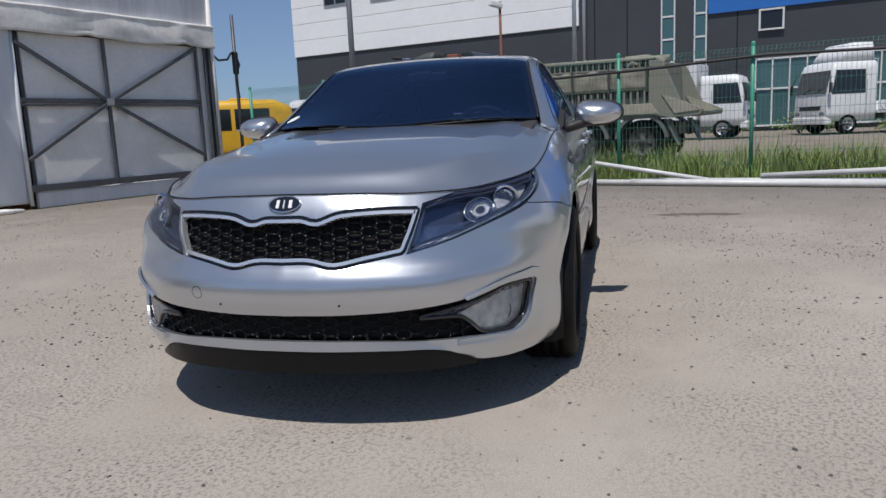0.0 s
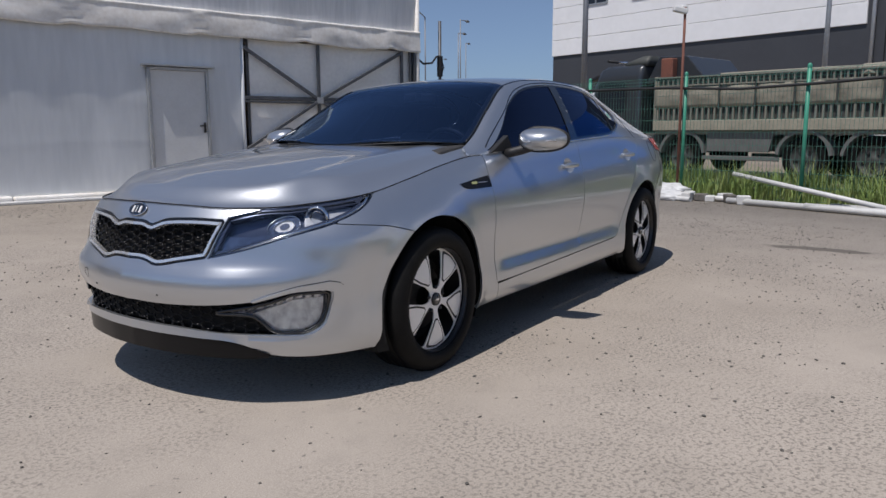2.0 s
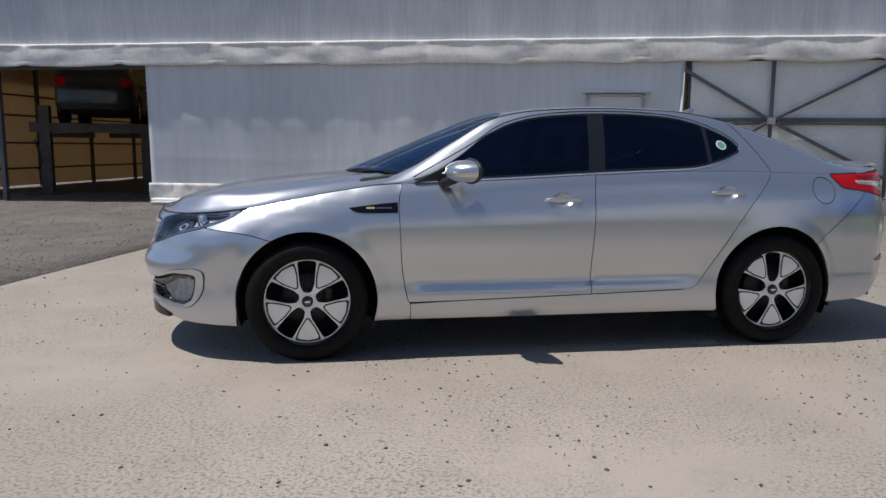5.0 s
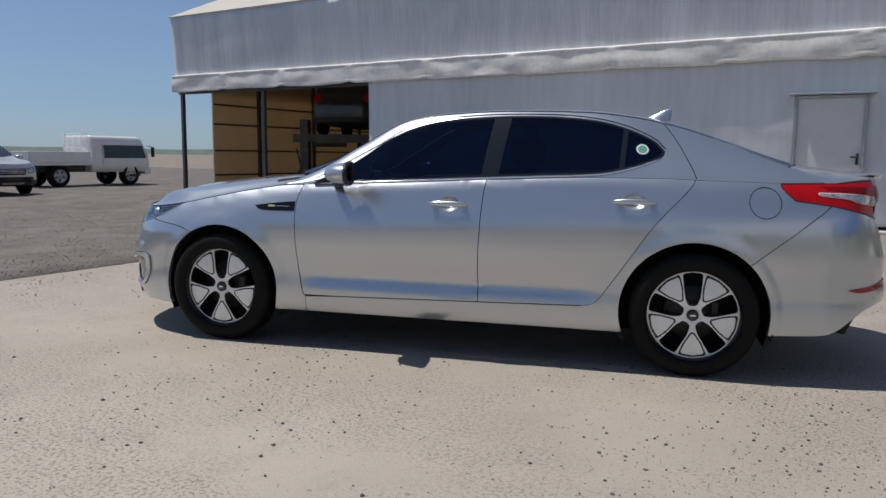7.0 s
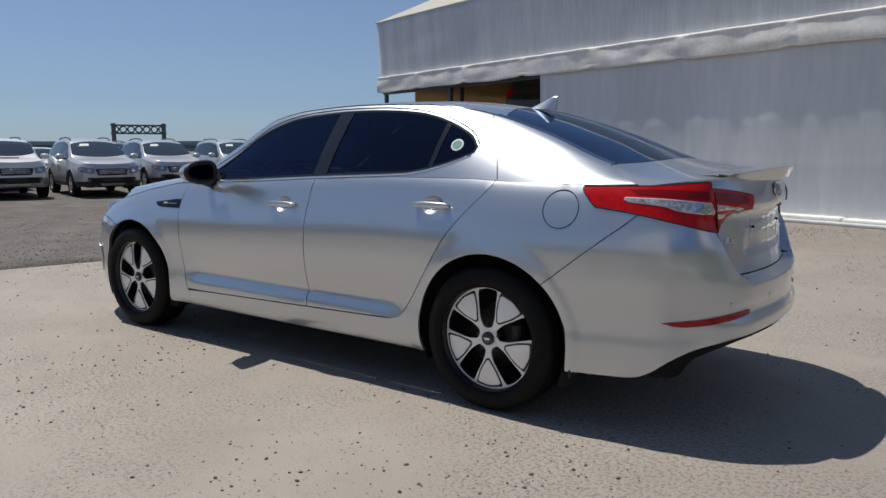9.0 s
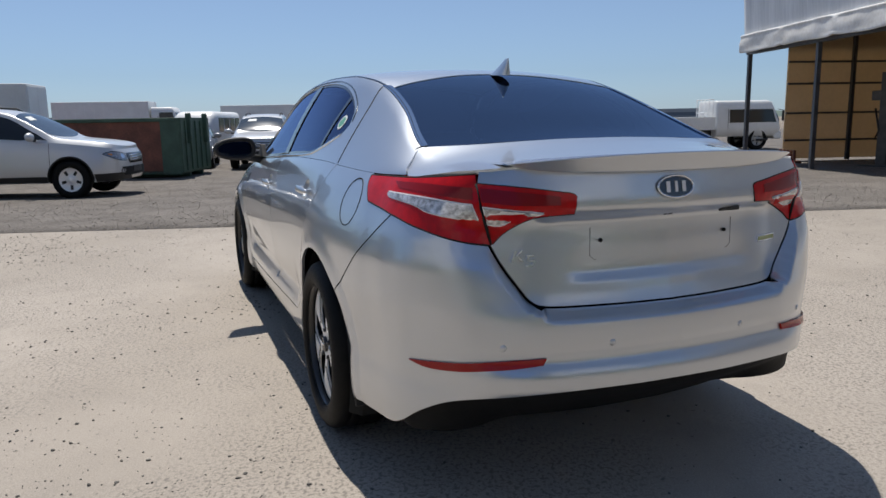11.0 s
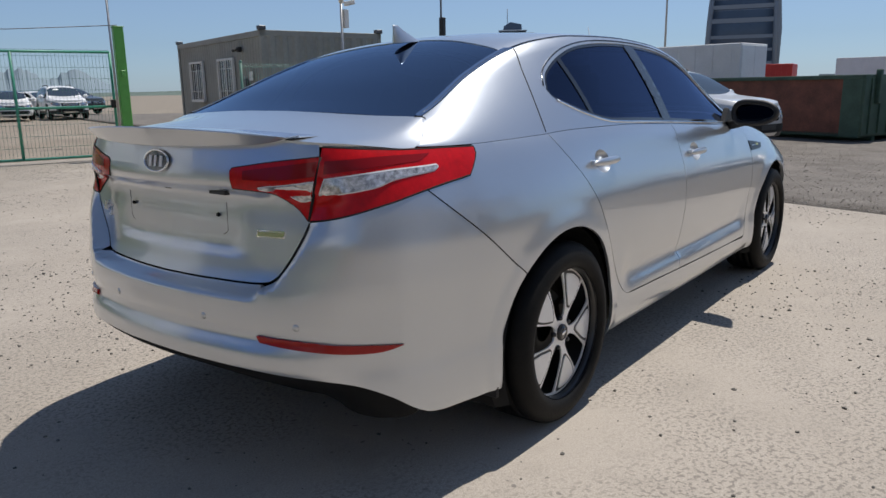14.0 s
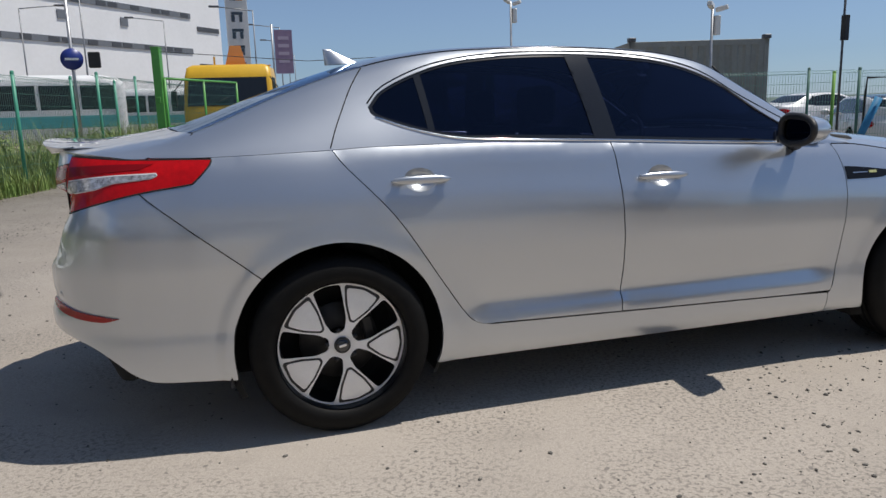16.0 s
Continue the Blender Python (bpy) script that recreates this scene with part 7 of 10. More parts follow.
def quad_plate(pts, t, material, parent, name, label=""):
    """A thin pane on four corner points."""
    P = [Vector(p) for p in pts]
    n = (P[1] - P[0]).cross(P[3] - P[0]).normalized() * t
    bm = bmesh.new()
    A, B = [bm.verts.new(p) for p in P], [bm.verts.new(p + n) for p in P]
    bm.faces.new(A[::-1]), bm.faces.new(B)
    for i in range(4):
        bm.faces.new((A[i], A[(i + 1) % 4], B[(i + 1) % 4], B[i]))
    return part(name, bm, material, parent, label)


BODIES = {
    # plan of half the car, heights of its rim and of its middle line, share of the width at the roof's edge, side window, screens, wheels
    "suv": dict(
        plan=[(2.33, 0), (2.32, 0.34), (2.26, 0.62), (2.12, 0.81), (1.80, 0.90), (1.0, 0.925), (0, 0.935), (-1.0, 0.93), (-1.75, 0.915), (-2.08, 0.86), (-2.25, 0.70), (-2.33, 0.40), (-2.345, 0)],
        rim=[(2.33, 0.90), (2.1, 0.93), (1.6, 0.99), (1.1, 1.04), (0.5, 1.06), (-0.5, 1.09), (-1.5, 1.13), (-2.1, 1.16), (-2.345, 1.10)],
        top=[(2.33, 0.91), (2.15, 0.99), (1.8, 1.055), (1.4, 1.10), (1.12, 1.135), (0.85, 1.29), (0.5, 1.49), (0.22, 1.615), (-0.1, 1.675), (-0.6, 1.705), (-1.2, 1.70), (-1.75, 1.655), (-1.98, 1.60), (-2.12, 1.44), (-2.25, 1.24), (-2.345, 1.11)],
        edge=[(2.33, 0.90), (1.6, 0.89), (1.1, 0.885), (0.6, 0.80), (0.2, 0.725), (-0.6, 0.71), (-1.7, 0.72), (-2.05, 0.77), (-2.345, 0.9)],
        window=[(0.98, 0.30), (0.50, 0.10), (-1.5, 0.10), (-1.98, 0.26), (-1.88, 0.60), (-1.62, 0.80), (-0.8, 0.88), (0.0, 0.88), (0.40, 0.82), (0.80, 0.60)],
        pillars=(-0.22, -1.10), screen=(1.10, 0.95, 0.26, 0.36), back=(-2.20, -2.14, -2.00, -1.96), sill=0.30, wheels=(1.37, -1.33), r=0.36, nose=0.66, clad=0.47, rails=True),
    "tall": dict(
        plan=[(2.30, 0), (2.28, 0.40), (2.20, 0.68), (2.02, 0.83), (1.65, 0.90), (1.0, 0.92), (0, 0.925), (-1.0, 0.925), (-1.85, 0.915), (-2.18, 0.87), (-2.30, 0.72), (-2.35, 0.40), (-2.36, 0)],
        rim=[(2.30, 0.94), (2.1, 0.97), (1.6, 1.02), (1.1, 1.07), (0.5, 1.07), (-0.5, 1.08), (-1.5, 1.09), (-2.1, 1.10), (-2.36, 1.07)],
        top=[(2.30, 0.95), (2.18, 1.04), (1.9, 1.10), (1.5, 1.14), (1.22, 1.17), (0.95, 1.36), (0.65, 1.56), (0.42, 1.62), (0.1, 1.68), (-0.5, 1.70), (-1.2, 1.70), (-1.9, 1.67), (-2.12, 1.61), (-2.24, 1.44), (-2.32, 1.22), (-2.36, 1.08)],
        edge=[(2.30, 0.9), (1.6, 0.88), (1.1, 0.87), (0.6, 0.82), (0.2, 0.78), (-0.6, 0.77), (-1.9, 0.77), (-2.15, 0.80), (-2.36, 0.9)],
        window=[(1.08, 0.30), (0.60, 0.09), (-1.5, 0.09), (-2.08, 0.14), (-2.04, 0.62), (-1.92, 0.84), (-0.8, 0.88), (0.2, 0.88), (0.58, 0.82), (0.92, 0.60)],
        pillars=(-0.15, -1.10), screen=(1.20, 1.04, 0.46, 0.55), back=(-2.28, -2.24, -2.14, -2.12), sill=0.32, wheels=(1.34, -1.38), r=0.36, nose=0.70, clad=0.60, rails=True),
    "hatch": dict(
        plan=[(2.02, 0), (2.0, 0.30), (1.92, 0.58), (1.72, 0.78), (1.35, 0.87), (0.8, 0.89), (0, 0.895), (-1.0, 0.895), (-1.6, 0.88), (-1.90, 0.82), (-2.05, 0.66), (-2.11, 0.36), (-2.12, 0)],
        rim=[(2.02, 0.80), (1.8, 0.84), (1.4, 0.89), (0.9, 0.93), (0.3, 0.94), (-0.5, 0.95), (-1.4, 0.96), (-1.9, 0.97), (-2.12, 0.93)],
        top=[(2.02, 0.81), (1.86, 0.90), (1.5, 0.95), (1.2, 0.98), (0.98, 1.01), (0.75, 1.17), (0.5, 1.32), (0.3, 1.40), (0.0, 1.44), (-0.6, 1.45), (-1.3, 1.43), (-1.72, 1.39), (-1.86, 1.33), (-1.98, 1.17), (-2.07, 1.03), (-2.12, 0.94)],
        edge=[(2.02, 0.85), (1.4, 0.86), (0.9, 0.87), (0.5, 0.81), (0.1, 0.77), (-0.6, 0.76), (-1.6, 0.76), (-1.85, 0.79), (-2.12, 0.9)],
        window=[(0.86, 0.30), (0.45, 0.10), (-1.3, 0.10), (-1.78, 0.16), (-1.70, 0.62), (-1.56, 0.82), (-0.7, 0.87), (0.1, 0.87), (0.40, 0.80), (0.70, 0.58)],
        pillars=(-0.25, -1.05), screen=(0.95, 0.82, 0.34, 0.42), back=(-2.02, -1.98, -1.88, -1.85), sill=0.24, wheels=(1.30, -1.30), r=0.32, nose=0.58, clad=0.36, rails=False),
    "saloon": dict(
        plan=[(2.35, 0), (2.33, 0.30), (2.22, 0.58), (2.02, 0.78), (1.65, 0.87), (1.0, 0.895), (0, 0.90), (-1.0, 0.895), (-1.75, 0.87), (-2.10, 0.80), (-2.28, 0.62), (-2.36, 0.34), (-2.37, 0)],
        rim=[(2.35, 0.76), (2.1, 0.79), (1.6, 0.85), (1.1, 0.91), (0.5, 0.93), (-0.5, 0.95), (-1.5, 0.97), (-2.1, 0.98), (-2.37, 0.96)],
        top=[(2.35, 0.77), (2.15, 0.86), (1.8, 0.92), (1.4, 0.965), (1.08, 1.0), (0.8, 1.15), (0.45, 1.32), (0.2, 1.40), (-0.1, 1.44), (-0.5, 1.45), (-0.9, 1.42), (-1.2, 1.35), (-1.5, 1.21), (-1.75, 1.09), (-1.9, 1.06), (-2.2, 1.03), (-2.37, 0.97)],
        edge=[(2.35, 0.85), (1.6, 0.86), (1.1, 0.87), (0.6, 0.79), (0.2, 0.72), (-0.6, 0.70), (-1.1, 0.70), (-1.7, 0.80), (-2.37, 0.9)],
        window=[(0.95, 0.30), (0.50, 0.10), (-0.9, 0.10), (-1.32, 0.24), (-1.22, 0.55), (-1.02, 0.78), (-0.5, 0.88), (0.0, 0.88), (0.35, 0.82), (0.74, 0.60)],
        pillars=(-0.22, -0.95), screen=(1.05, 0.92, 0.24, 0.34), back=(-1.68, -1.60, -1.18, -1.10), sill=0.24, wheels=(1.38, -1.36), r=0.32, nose=0.52, clad=0.30, rails=False),
}
CAR_MADE = {}
# near-black in place of shade: wheel arches, underside, intake openings
ARCH_DARK = mat("arch_shade", (0.010, 0.010, 0.010), 0.9)


def road_car(m, label, paint, kind="suv", clad=BLACK, name="parked_car", cat="car"):
    """A parked car, nose along +x, wheels on the ground. Alike cars share their meshes."""
    key = (kind, paint.name, name)
    if key in CAR_MADE:
        ob = copy_thing(CAR_MADE[key], m)
        return tagged(ob, label, cat)
    B = BODIES[kind]
    C = thing(name, label, cat, m, "cars in the gravel lot" if name == "parked_car" else "")
    CAR_MADE[key] = C
    P = np.array(spline(B["plan"], 0.03))
    arc = np.concatenate([[0], np.cumsum(np.linalg.norm(np.diff(P, axis=0), axis=1))])
    N_ = arc[-1]
    T = np.gradient(P, arc, axis=0)
    T[0], T[-1] = (0, 1), (0, -1)
    T /= np.linalg.norm(T, axis=1)[:, None]
    rim_z, z0 = curve(*B["rim"]), B["sill"]

    def at_x(x):
        return float(np.interp(-x, -P[:, 0], arc))

    def S(sign, lift=0.0):
        def f(a, z):
            a, z = np.asarray(a, float), np.asarray(z, float)
            side = np.where((a < 0) | (a > N_), -1.0, 1.0)
            a = np.where(a < 0, -a, np.where(a > N_, 2 * N_ - a, a))
            px, py = np.interp(a, arc, P[:, 0]), np.interp(a, arc, P[:, 1])
            nx, ny = np.interp(a, arc, T[:, 1]), -np.interp(a, arc, T[:, 0])
            k = (z - z0) / np.maximum(rim_z(px) - z0, 0.1)
            end = np.abs(nx)
            d = 0.05 * (1 - ease(k / 0.25)) + (0.075 + 0.03 * end) * ease((k - 0.62) / 0.5) ** 1.3 + 0.012 * np.cos(k * 9.0) * (1 - end) * 0.6 - lift
            return np.stack([px - nx * d, (py - ny * d) * side * sign, z], -1)
        return f

    def arch_pts(cx, a0, a1, r):
        return [(at_x(cx + r * math.cos(math.radians(a))), B["r"] + 0.01 + r * math.sin(math.radians(a))) for a in np.linspace(a0, a1, 19)]
    ra = B["r"] + 0.055
    dip = math.degrees(math.asin((B["r"] + 0.01 - z0) / ra))
    foot = [(0.0, z0 + 0.03), (at_x(B["wheels"][0] + ra + 0.12), z0 + 0.01)] + arch_pts(B["wheels"][0], -dip, 180 + dip, ra) + arch_pts(B["wheels"][1], -dip, 180 + dip, ra) + [(at_x(B["wheels"][1] - ra - 0.12), z0 + 0.02), (N_, z0 + 0.06)]
    head = [(a, float(rim_z(np.interp(a, arc, P[:, 0])))) for a in np.linspace(N_, 0, 60)]
    # upper body over the rim
    RS = np.linspace(0, N_, 400)
    RP = S(1)(RS, rim_z(np.interp(RS, arc, P[:, 0])))
    order = np.argsort(RP[:, 0])
    RX, RY, RZ = RP[order, 0], RP[order, 1], RP[order, 2]
    top_z, edge_k = curve(*B["top"]), curve(*B["edge"])

    def up(x, g):
        x, g = np.asarray(x, float), np.asarray(g, float)
        yb, zb = np.interp(x, RX, RY), np.interp(x, RX, RZ)
        zc = np.maximum(top_z(x), zb + 0.004)
        ys, zs = yb * edge_k(x), zb + 0.93 * (zc - zb)
        low = np.clip(g, 0, 1)
        y = np.where(g < 1, yb + (ys - yb) * low + 0.02 * 4 * low * (1 - low) * np.minimum(1, (zc - zb) / 0.4), ys * np.clip(2 - g, 0, 1))
        z = np.where(g < 1, zb + (zs - zb) * low, zs + (zc - zs) * (1 - np.clip(2 - g, 0, 1) ** 2.4))
        return np.stack([x, y, z], -1)

    def upper_side_of(sign, lift):
        def f(x, w):
            Q = up(x, np.asarray(w) / 0.5)
            return Q * (1, sign, 1) + np.array((0, sign * lift, lift * 0.4))
        return f

    def upper_top(lift):
        def f(x, q):
            Q = up(x, 2 - np.abs(q) / 0.7)
            return Q * np.stack([np.ones_like(q), np.sign(q), np.ones_like(q)], -1) + np.array((0, 0, lift))
        return f
    bm = bmesh.new()
    X = np.concatenate([np.linspace(RX[-1], RX[-1] - 0.2, 7), np.linspace(RX[-1] - 0.26, RX[0] + 0.26, 56), np.linspace(RX[0] + 0.2, RX[0], 7)])
    G = [0, 0.2, 0.4, 0.6, 0.8, 0.93, 1.0, 1.06, 1.15, 1.3, 1.5, 1.75, 2.0]
    rows = []
    for x in X:
        half_ = up(np.full(len(G), x), np.array(G))
        rows.append([bm.verts.new(p) for p in half_] + [bm.verts.new((p[0], -p[1], p[2])) for p in half_[-2::-1]])
    for A, D in zip(rows, rows[1:]):
        for k in range(len(A) - 1):
            bm.faces.new((A[k], A[k + 1], D[k + 1], D[k])).smooth = True
    part("upper_body", bm, paint, C)
    pane = outline(*[[(x, 0.5 * w) for x, w in B["window"][a:b]] for a, b in ((0, 2), (1, 3), (2, 4), (3, 6), (5, 9), (8, 10))], [(B["window"][-1][0], 0.5 * B["window"][-1][1]), (B["window"][0][0], 0.5 * B["window"][0][1])], step=0.04)
    s_b, s_e, s_t, s_te = B["screen"]
    r_b, r_be, r_t, r_te = B["back"]
    Q = np.linspace(-0.69, 0.69, 13)
    ws_ = dense([(s_b + (s_e - s_b) * (abs(k) / 0.69) ** 2, k) for k in Q] + [(s_t + (s_te - s_t) * (abs(k) / 0.69) ** 2, k) for k in Q[::-1]], 0.06)
    rw_ = dense([(r_b + (r_be - r_b) * (abs(k) / 0.69) ** 2, k) for k in Q] + [(r_t + (r_te - r_t) * (abs(k) / 0.69) ** 2, k) for k in Q[::-1]], 0.06)
    part("windscreen", sheet(ws_, upper_top(0.006), [], 0.08, 0.008, mid=(0.4, 0, 0.3)), PANE_SKY, C)
    part("rear_window", sheet(rw_, upper_top(0.008), [], 0.06, 0.008, mid=(-0.4, 0, 0.3)), PANE, C)
    nz = B["nose"]
    if kind == "hatch":
        part("roof_skin", sheet(dense([(0.32, k) for k in np.linspace(-0.69, 0.69, 9)] + [(-1.80, k) for k in np.linspace(0.69, -0.69, 9)], 0.08), upper_top(0.005), [], 0.08, 0.006, mid=(-0.4, 0, 0.3)), GLOSS_BLACK, C, "gloss black roof")
    for sign in (1, -1):
        part("body_side", sheet(dense(foot + head, 0.05), S(sign), [], 0.07, 0.02), paint, C)
        part("side_window", sheet(pane, upper_side_of(sign, 0.006), [], 0.08, 0.006), PANE, C)
        for x in B["pillars"]:
            q = [(x - 0.045, 0.06), (x + 0.045, 0.06), (x + 0.02, 0.435), (x - 0.05, 0.435)]
            part("pillar", sheet(dense(q, 0.05), upper_side_of(sign, 0.009), [], 0.08, 0.004), GLOSS_BLACK, C)
        for x in (0.92 * B["screen"][0], B["pillars"][0] - 0.02, B["pillars"][1] + 0.02):
            part("door_gap", band([(at_x(x), z) for z in np.linspace(z0 + 0.12, float(rim_z(x)) - 0.01, 8)], S(sign, 0.001), 0.004, closed=False), LINER, C)
        for x in (B["pillars"][0] + 0.12, B["pillars"][1] + 0.14):
            part("door_handle", band([(at_x(x), float(rim_z(x)) - 0.17), (at_x(x + 0.2), float(rim_z(x)) - 0.175)], S(sign, 0.02), 0.014, closed=False), paint, C)
        if kind in ("suv", "tall"):
            cl = [(0.0, z0 + 0.031), (at_x(B["wheels"][0] + ra + 0.05), z0 + 0.012), (at_x(B["wheels"][0] + ra + 0.02), B["clad"] - 0.02), (0.55, B["clad"]), (0.0, B["clad"])]
            part("front_cladding", sheet(dense(cl, 0.05), S(sign, 0.012), [], 0.08, 0.012), clad if kind == "suv" else CAR_GREY, C, "dark lower bumper")
            cl = [(at_x(B["wheels"][0] - ra - 0.02), z0 + 0.01), (at_x(B["wheels"][1] + ra + 0.02), z0 + 0.01), (at_x(B["wheels"][1] + ra + 0.02), z0 + 0.12), (at_x(B["wheels"][0] - ra - 0.02), z0 + 0.12)]
            part("sill_cladding", sheet(dense(cl, 0.06), S(sign, 0.010), [], 0.08, 0.012), clad, C)
            cl = [(at_x(B["wheels"][1] - ra - 0.04), z0 + 0.03), (N_, z0 + 0.061), (N_, B["clad"] + 0.02), (at_x(B["wheels"][1] - ra - 0.02), B["clad"])]
            part("rear_cladding", sheet(dense(cl, 0.05), S(sign, 0.012), [], 0.08, 0.012), clad, C)
        lamp = outline([(0.49, nz + 0.03), (0.72, nz + 0.055), (1.02, nz + 0.165)], [(1.02, nz + 0.165), (0.82, nz + 0.20), (0.47, nz + 0.155)], [(0.47, nz + 0.155), (0.49, nz + 0.03)], step=0.04)
        part("lamp_surround", sheet(shrink(lamp, -0.012), S(sign, 0.006), [], 0.05, 0.012), GLOSS_BLACK, C)
        part("headlamp", sheet(lamp, S(sign, 0.012), [], 0.05, 0.012), LAMP_GLASS, C)
        part("headlamp_bowl", sheet([(0.60 + 0.05 * math.cos(t_), nz + 0.115 + 0.045 * math.sin(t_)) for t_ in np.linspace(0, 2 * math.pi, 15)[:-1]], S(sign, 0.014), [], 0.05, 0.004), CHROME, C)
        part("indicator", sheet(dense([(0.84, nz + 0.13), (0.90, nz + 0.145), (0.92, nz + 0.168), (0.84, nz + 0.165)], 0.04), S(sign, 0.014), [], 0.05, 0.004), AMBER, C)
        part("fog_lamp", sheet([(0.62 + 0.055 * math.cos(t_), nz - 0.16 + 0.04 * math.sin(t_)) for t_ in np.linspace(0, 2 * math.pi, 15)[:-1]], S(sign, 0.018), [], 0.05, 0.012), LAMP_GLASS, C)
        zt_ = float(rim_z(-2.2))
        tl = outline([(N_ - 1.02, zt_ - 0.10), (N_ - 0.85, zt_ - 0.05), (N_ - 0.62, zt_ - 0.05)], [(N_ - 0.62, zt_ - 0.05), (N_ - 0.60, zt_ - 0.22)], [(N_ - 0.60, zt_ - 0.22), (N_ - 0.80, zt_ - 0.26), (N_ - 1.02, zt_ - 0.10)], step=0.04) if kind != "hatch" else \
            [(N_ - 0.72 + 0.11 * math.cos(t_), zt_ - 0.17 + 0.085 * math.sin(t_)) for t_ in np.linspace(0, 2 * math.pi, 21)[:-1]]
        part("tail_lamp", sheet(tl, S(sign, 0.012), [], 0.05, 0.014), RED_LENS, C)
        bm = bmesh.new()
        bmesh.ops.create_icosphere(bm, subdivisions=3, radius=1, matrix=Matrix.Translation((B["screen"][1] - 0.20, sign * (float(np.interp(0.7, RX, RY)) + 0.17), float(rim_z(0.7)) + 0.10)) @ Matrix.Diagonal((0.075, 0.125, 0.085, 1)))
        part("door_mirror", bm, paint, C, smooth=True)
        part("mirror_arm", tube([(B["screen"][1] - 0.18, sign * (float(np.interp(0.7, RX, RY)) - 0.04), float(rim_z(0.7)) + 0.03), (B["screen"][1] - 0.20, sign * (float(np.interp(0.7, RX, RY)) + 0.12), float(rim_z(0.7)) + 0.06)], 0.025, 8), BLACK, C)
        for cx in B["wheels"]:
            arc_ = [S(sign, 0.004)(np.array([a]), np.array([z]))[0] for a, z in arch_pts(cx, -dip + 4, 176 + dip, ra)]
            part("arch_lip", tube([Vector(p) for p in arc_], 0.016, 6), clad if kind in ("suv", "tall") else paint, C)
        if B["rails"]:
            yr = lambda x: float(up(np.array([x]), np.array([1.12]))[0][1])
            zr = lambda x: float(up(np.array([x]), np.array([1.12]))[0][2])
            part("roof_rail", tube([(0.0, sign * yr(0.0), zr(0.0) - 0.01), (-0.15, sign * yr(-0.15), zr(-0.15) + 0.055), (-0.8, sign * yr(-0.8), zr(-0.8) + 0.06), (-1.5, sign * yr(-1.5), zr(-1.5) + 0.055), (-1.68, sign * yr(-1.68), zr(-1.68) - 0.01)], 0.018, 8), BLACK, C)
    gr = [(-0.45, nz + 0.165), (0.45, nz + 0.165), (0.38, nz - 0.03), (-0.38, nz - 0.03)]
    part("grille", sheet(dense(rounded(gr, 0.05), 0.05), S(1, 0.010), [], 0.05, 0.012), GLOSS_BLACK, C)
    for z in (nz + 0.03, nz + 0.075, nz + 0.12):
        part("grille_bar", band([(-0.35, z), (0.0, z + 0.004), (0.35, z)], S(1, 0.016), 0.010, closed=False), CHROME, C)
    part("lower_intake", sheet(dense(rounded([(-0.66, nz - 0.09), (0.66, nz - 0.09), (0.58, nz - 0.25), (-0.58, nz - 0.25)], 0.04), 0.05), S(1, 0.018), [], 0.05, 0.01), ARCH_DARK, C)
    part("front_plate", sheet(dense([(-0.26, nz - 0.09), (0.26, nz - 0.09), (0.26, nz - 0.20), (-0.26, nz - 0.20)], 0.06), S(1, 0.024), [], 0.06, 0.006), BLACK, C)
    zp = float(rim_z(-2.3)) - 0.32
    part("rear_plate", sheet(dense([(N_ - 0.27, zp), (N_ + 0.27, zp), (N_ + 0.27, zp + 0.12), (N_ - 0.27, zp + 0.12)], 0.06), S(1, 0.010), [], 0.06, 0.006), PAPER_WHITE if kind == "hatch" else BLACK, C, "rear plate, blank")
    if kind in ("suv", "tall"):
        part("skid_plate", sheet(dense([(-0.34, nz - 0.26), (0.34, nz - 0.26), (0.28, nz - 0.32), (-0.28, nz - 0.32)], 0.06), S(1, 0.022), [], 0.06, 0.01), SATIN, C)
        part("price_sheet", sheet(dense([(0.42, -0.42), (0.42, -0.16), (0.55, -0.18), (0.55, -0.46)], 0.06), upper_top(0.012), [], 0.08, 0.003, mid=(0.4, 0, 0.3)), PAPER_WHITE, C, "white price sheet behind the glass")
    if kind == "tall":
        part("bonnet_scoop", sheet(dense(rounded([(1.55, -0.22), (1.55, 0.22), (1.68, 0.20), (1.68, -0.20)], 0.03), 0.05), upper_top(0.02), [], 0.06, 0.02, mid=(1.5, 0, 0.3)), ARCH_DARK, C)
    W_ = float(P[:, 1].max())
    part("underbody", box((RX[0] + 0.22, -W_ + 0.27, z0 - 0.02), (RX[-1] - 0.22, W_ - 0.27, 0.74), 0.05), ARCH_DARK, C)
    part("cabin_floor", box((RX[0] + 0.5, -W_ + 0.12, 0.72), (RX[-1] - 0.5, W_ - 0.12, 0.80)), ARCH_DARK, C)
    axle_wheels(C, B["wheels"], W_ - 0.115, B["r"], 0.22, ALLOY)
    return C


A_TURN = math.degrees(math.atan2(-0.2885, 0.9575))
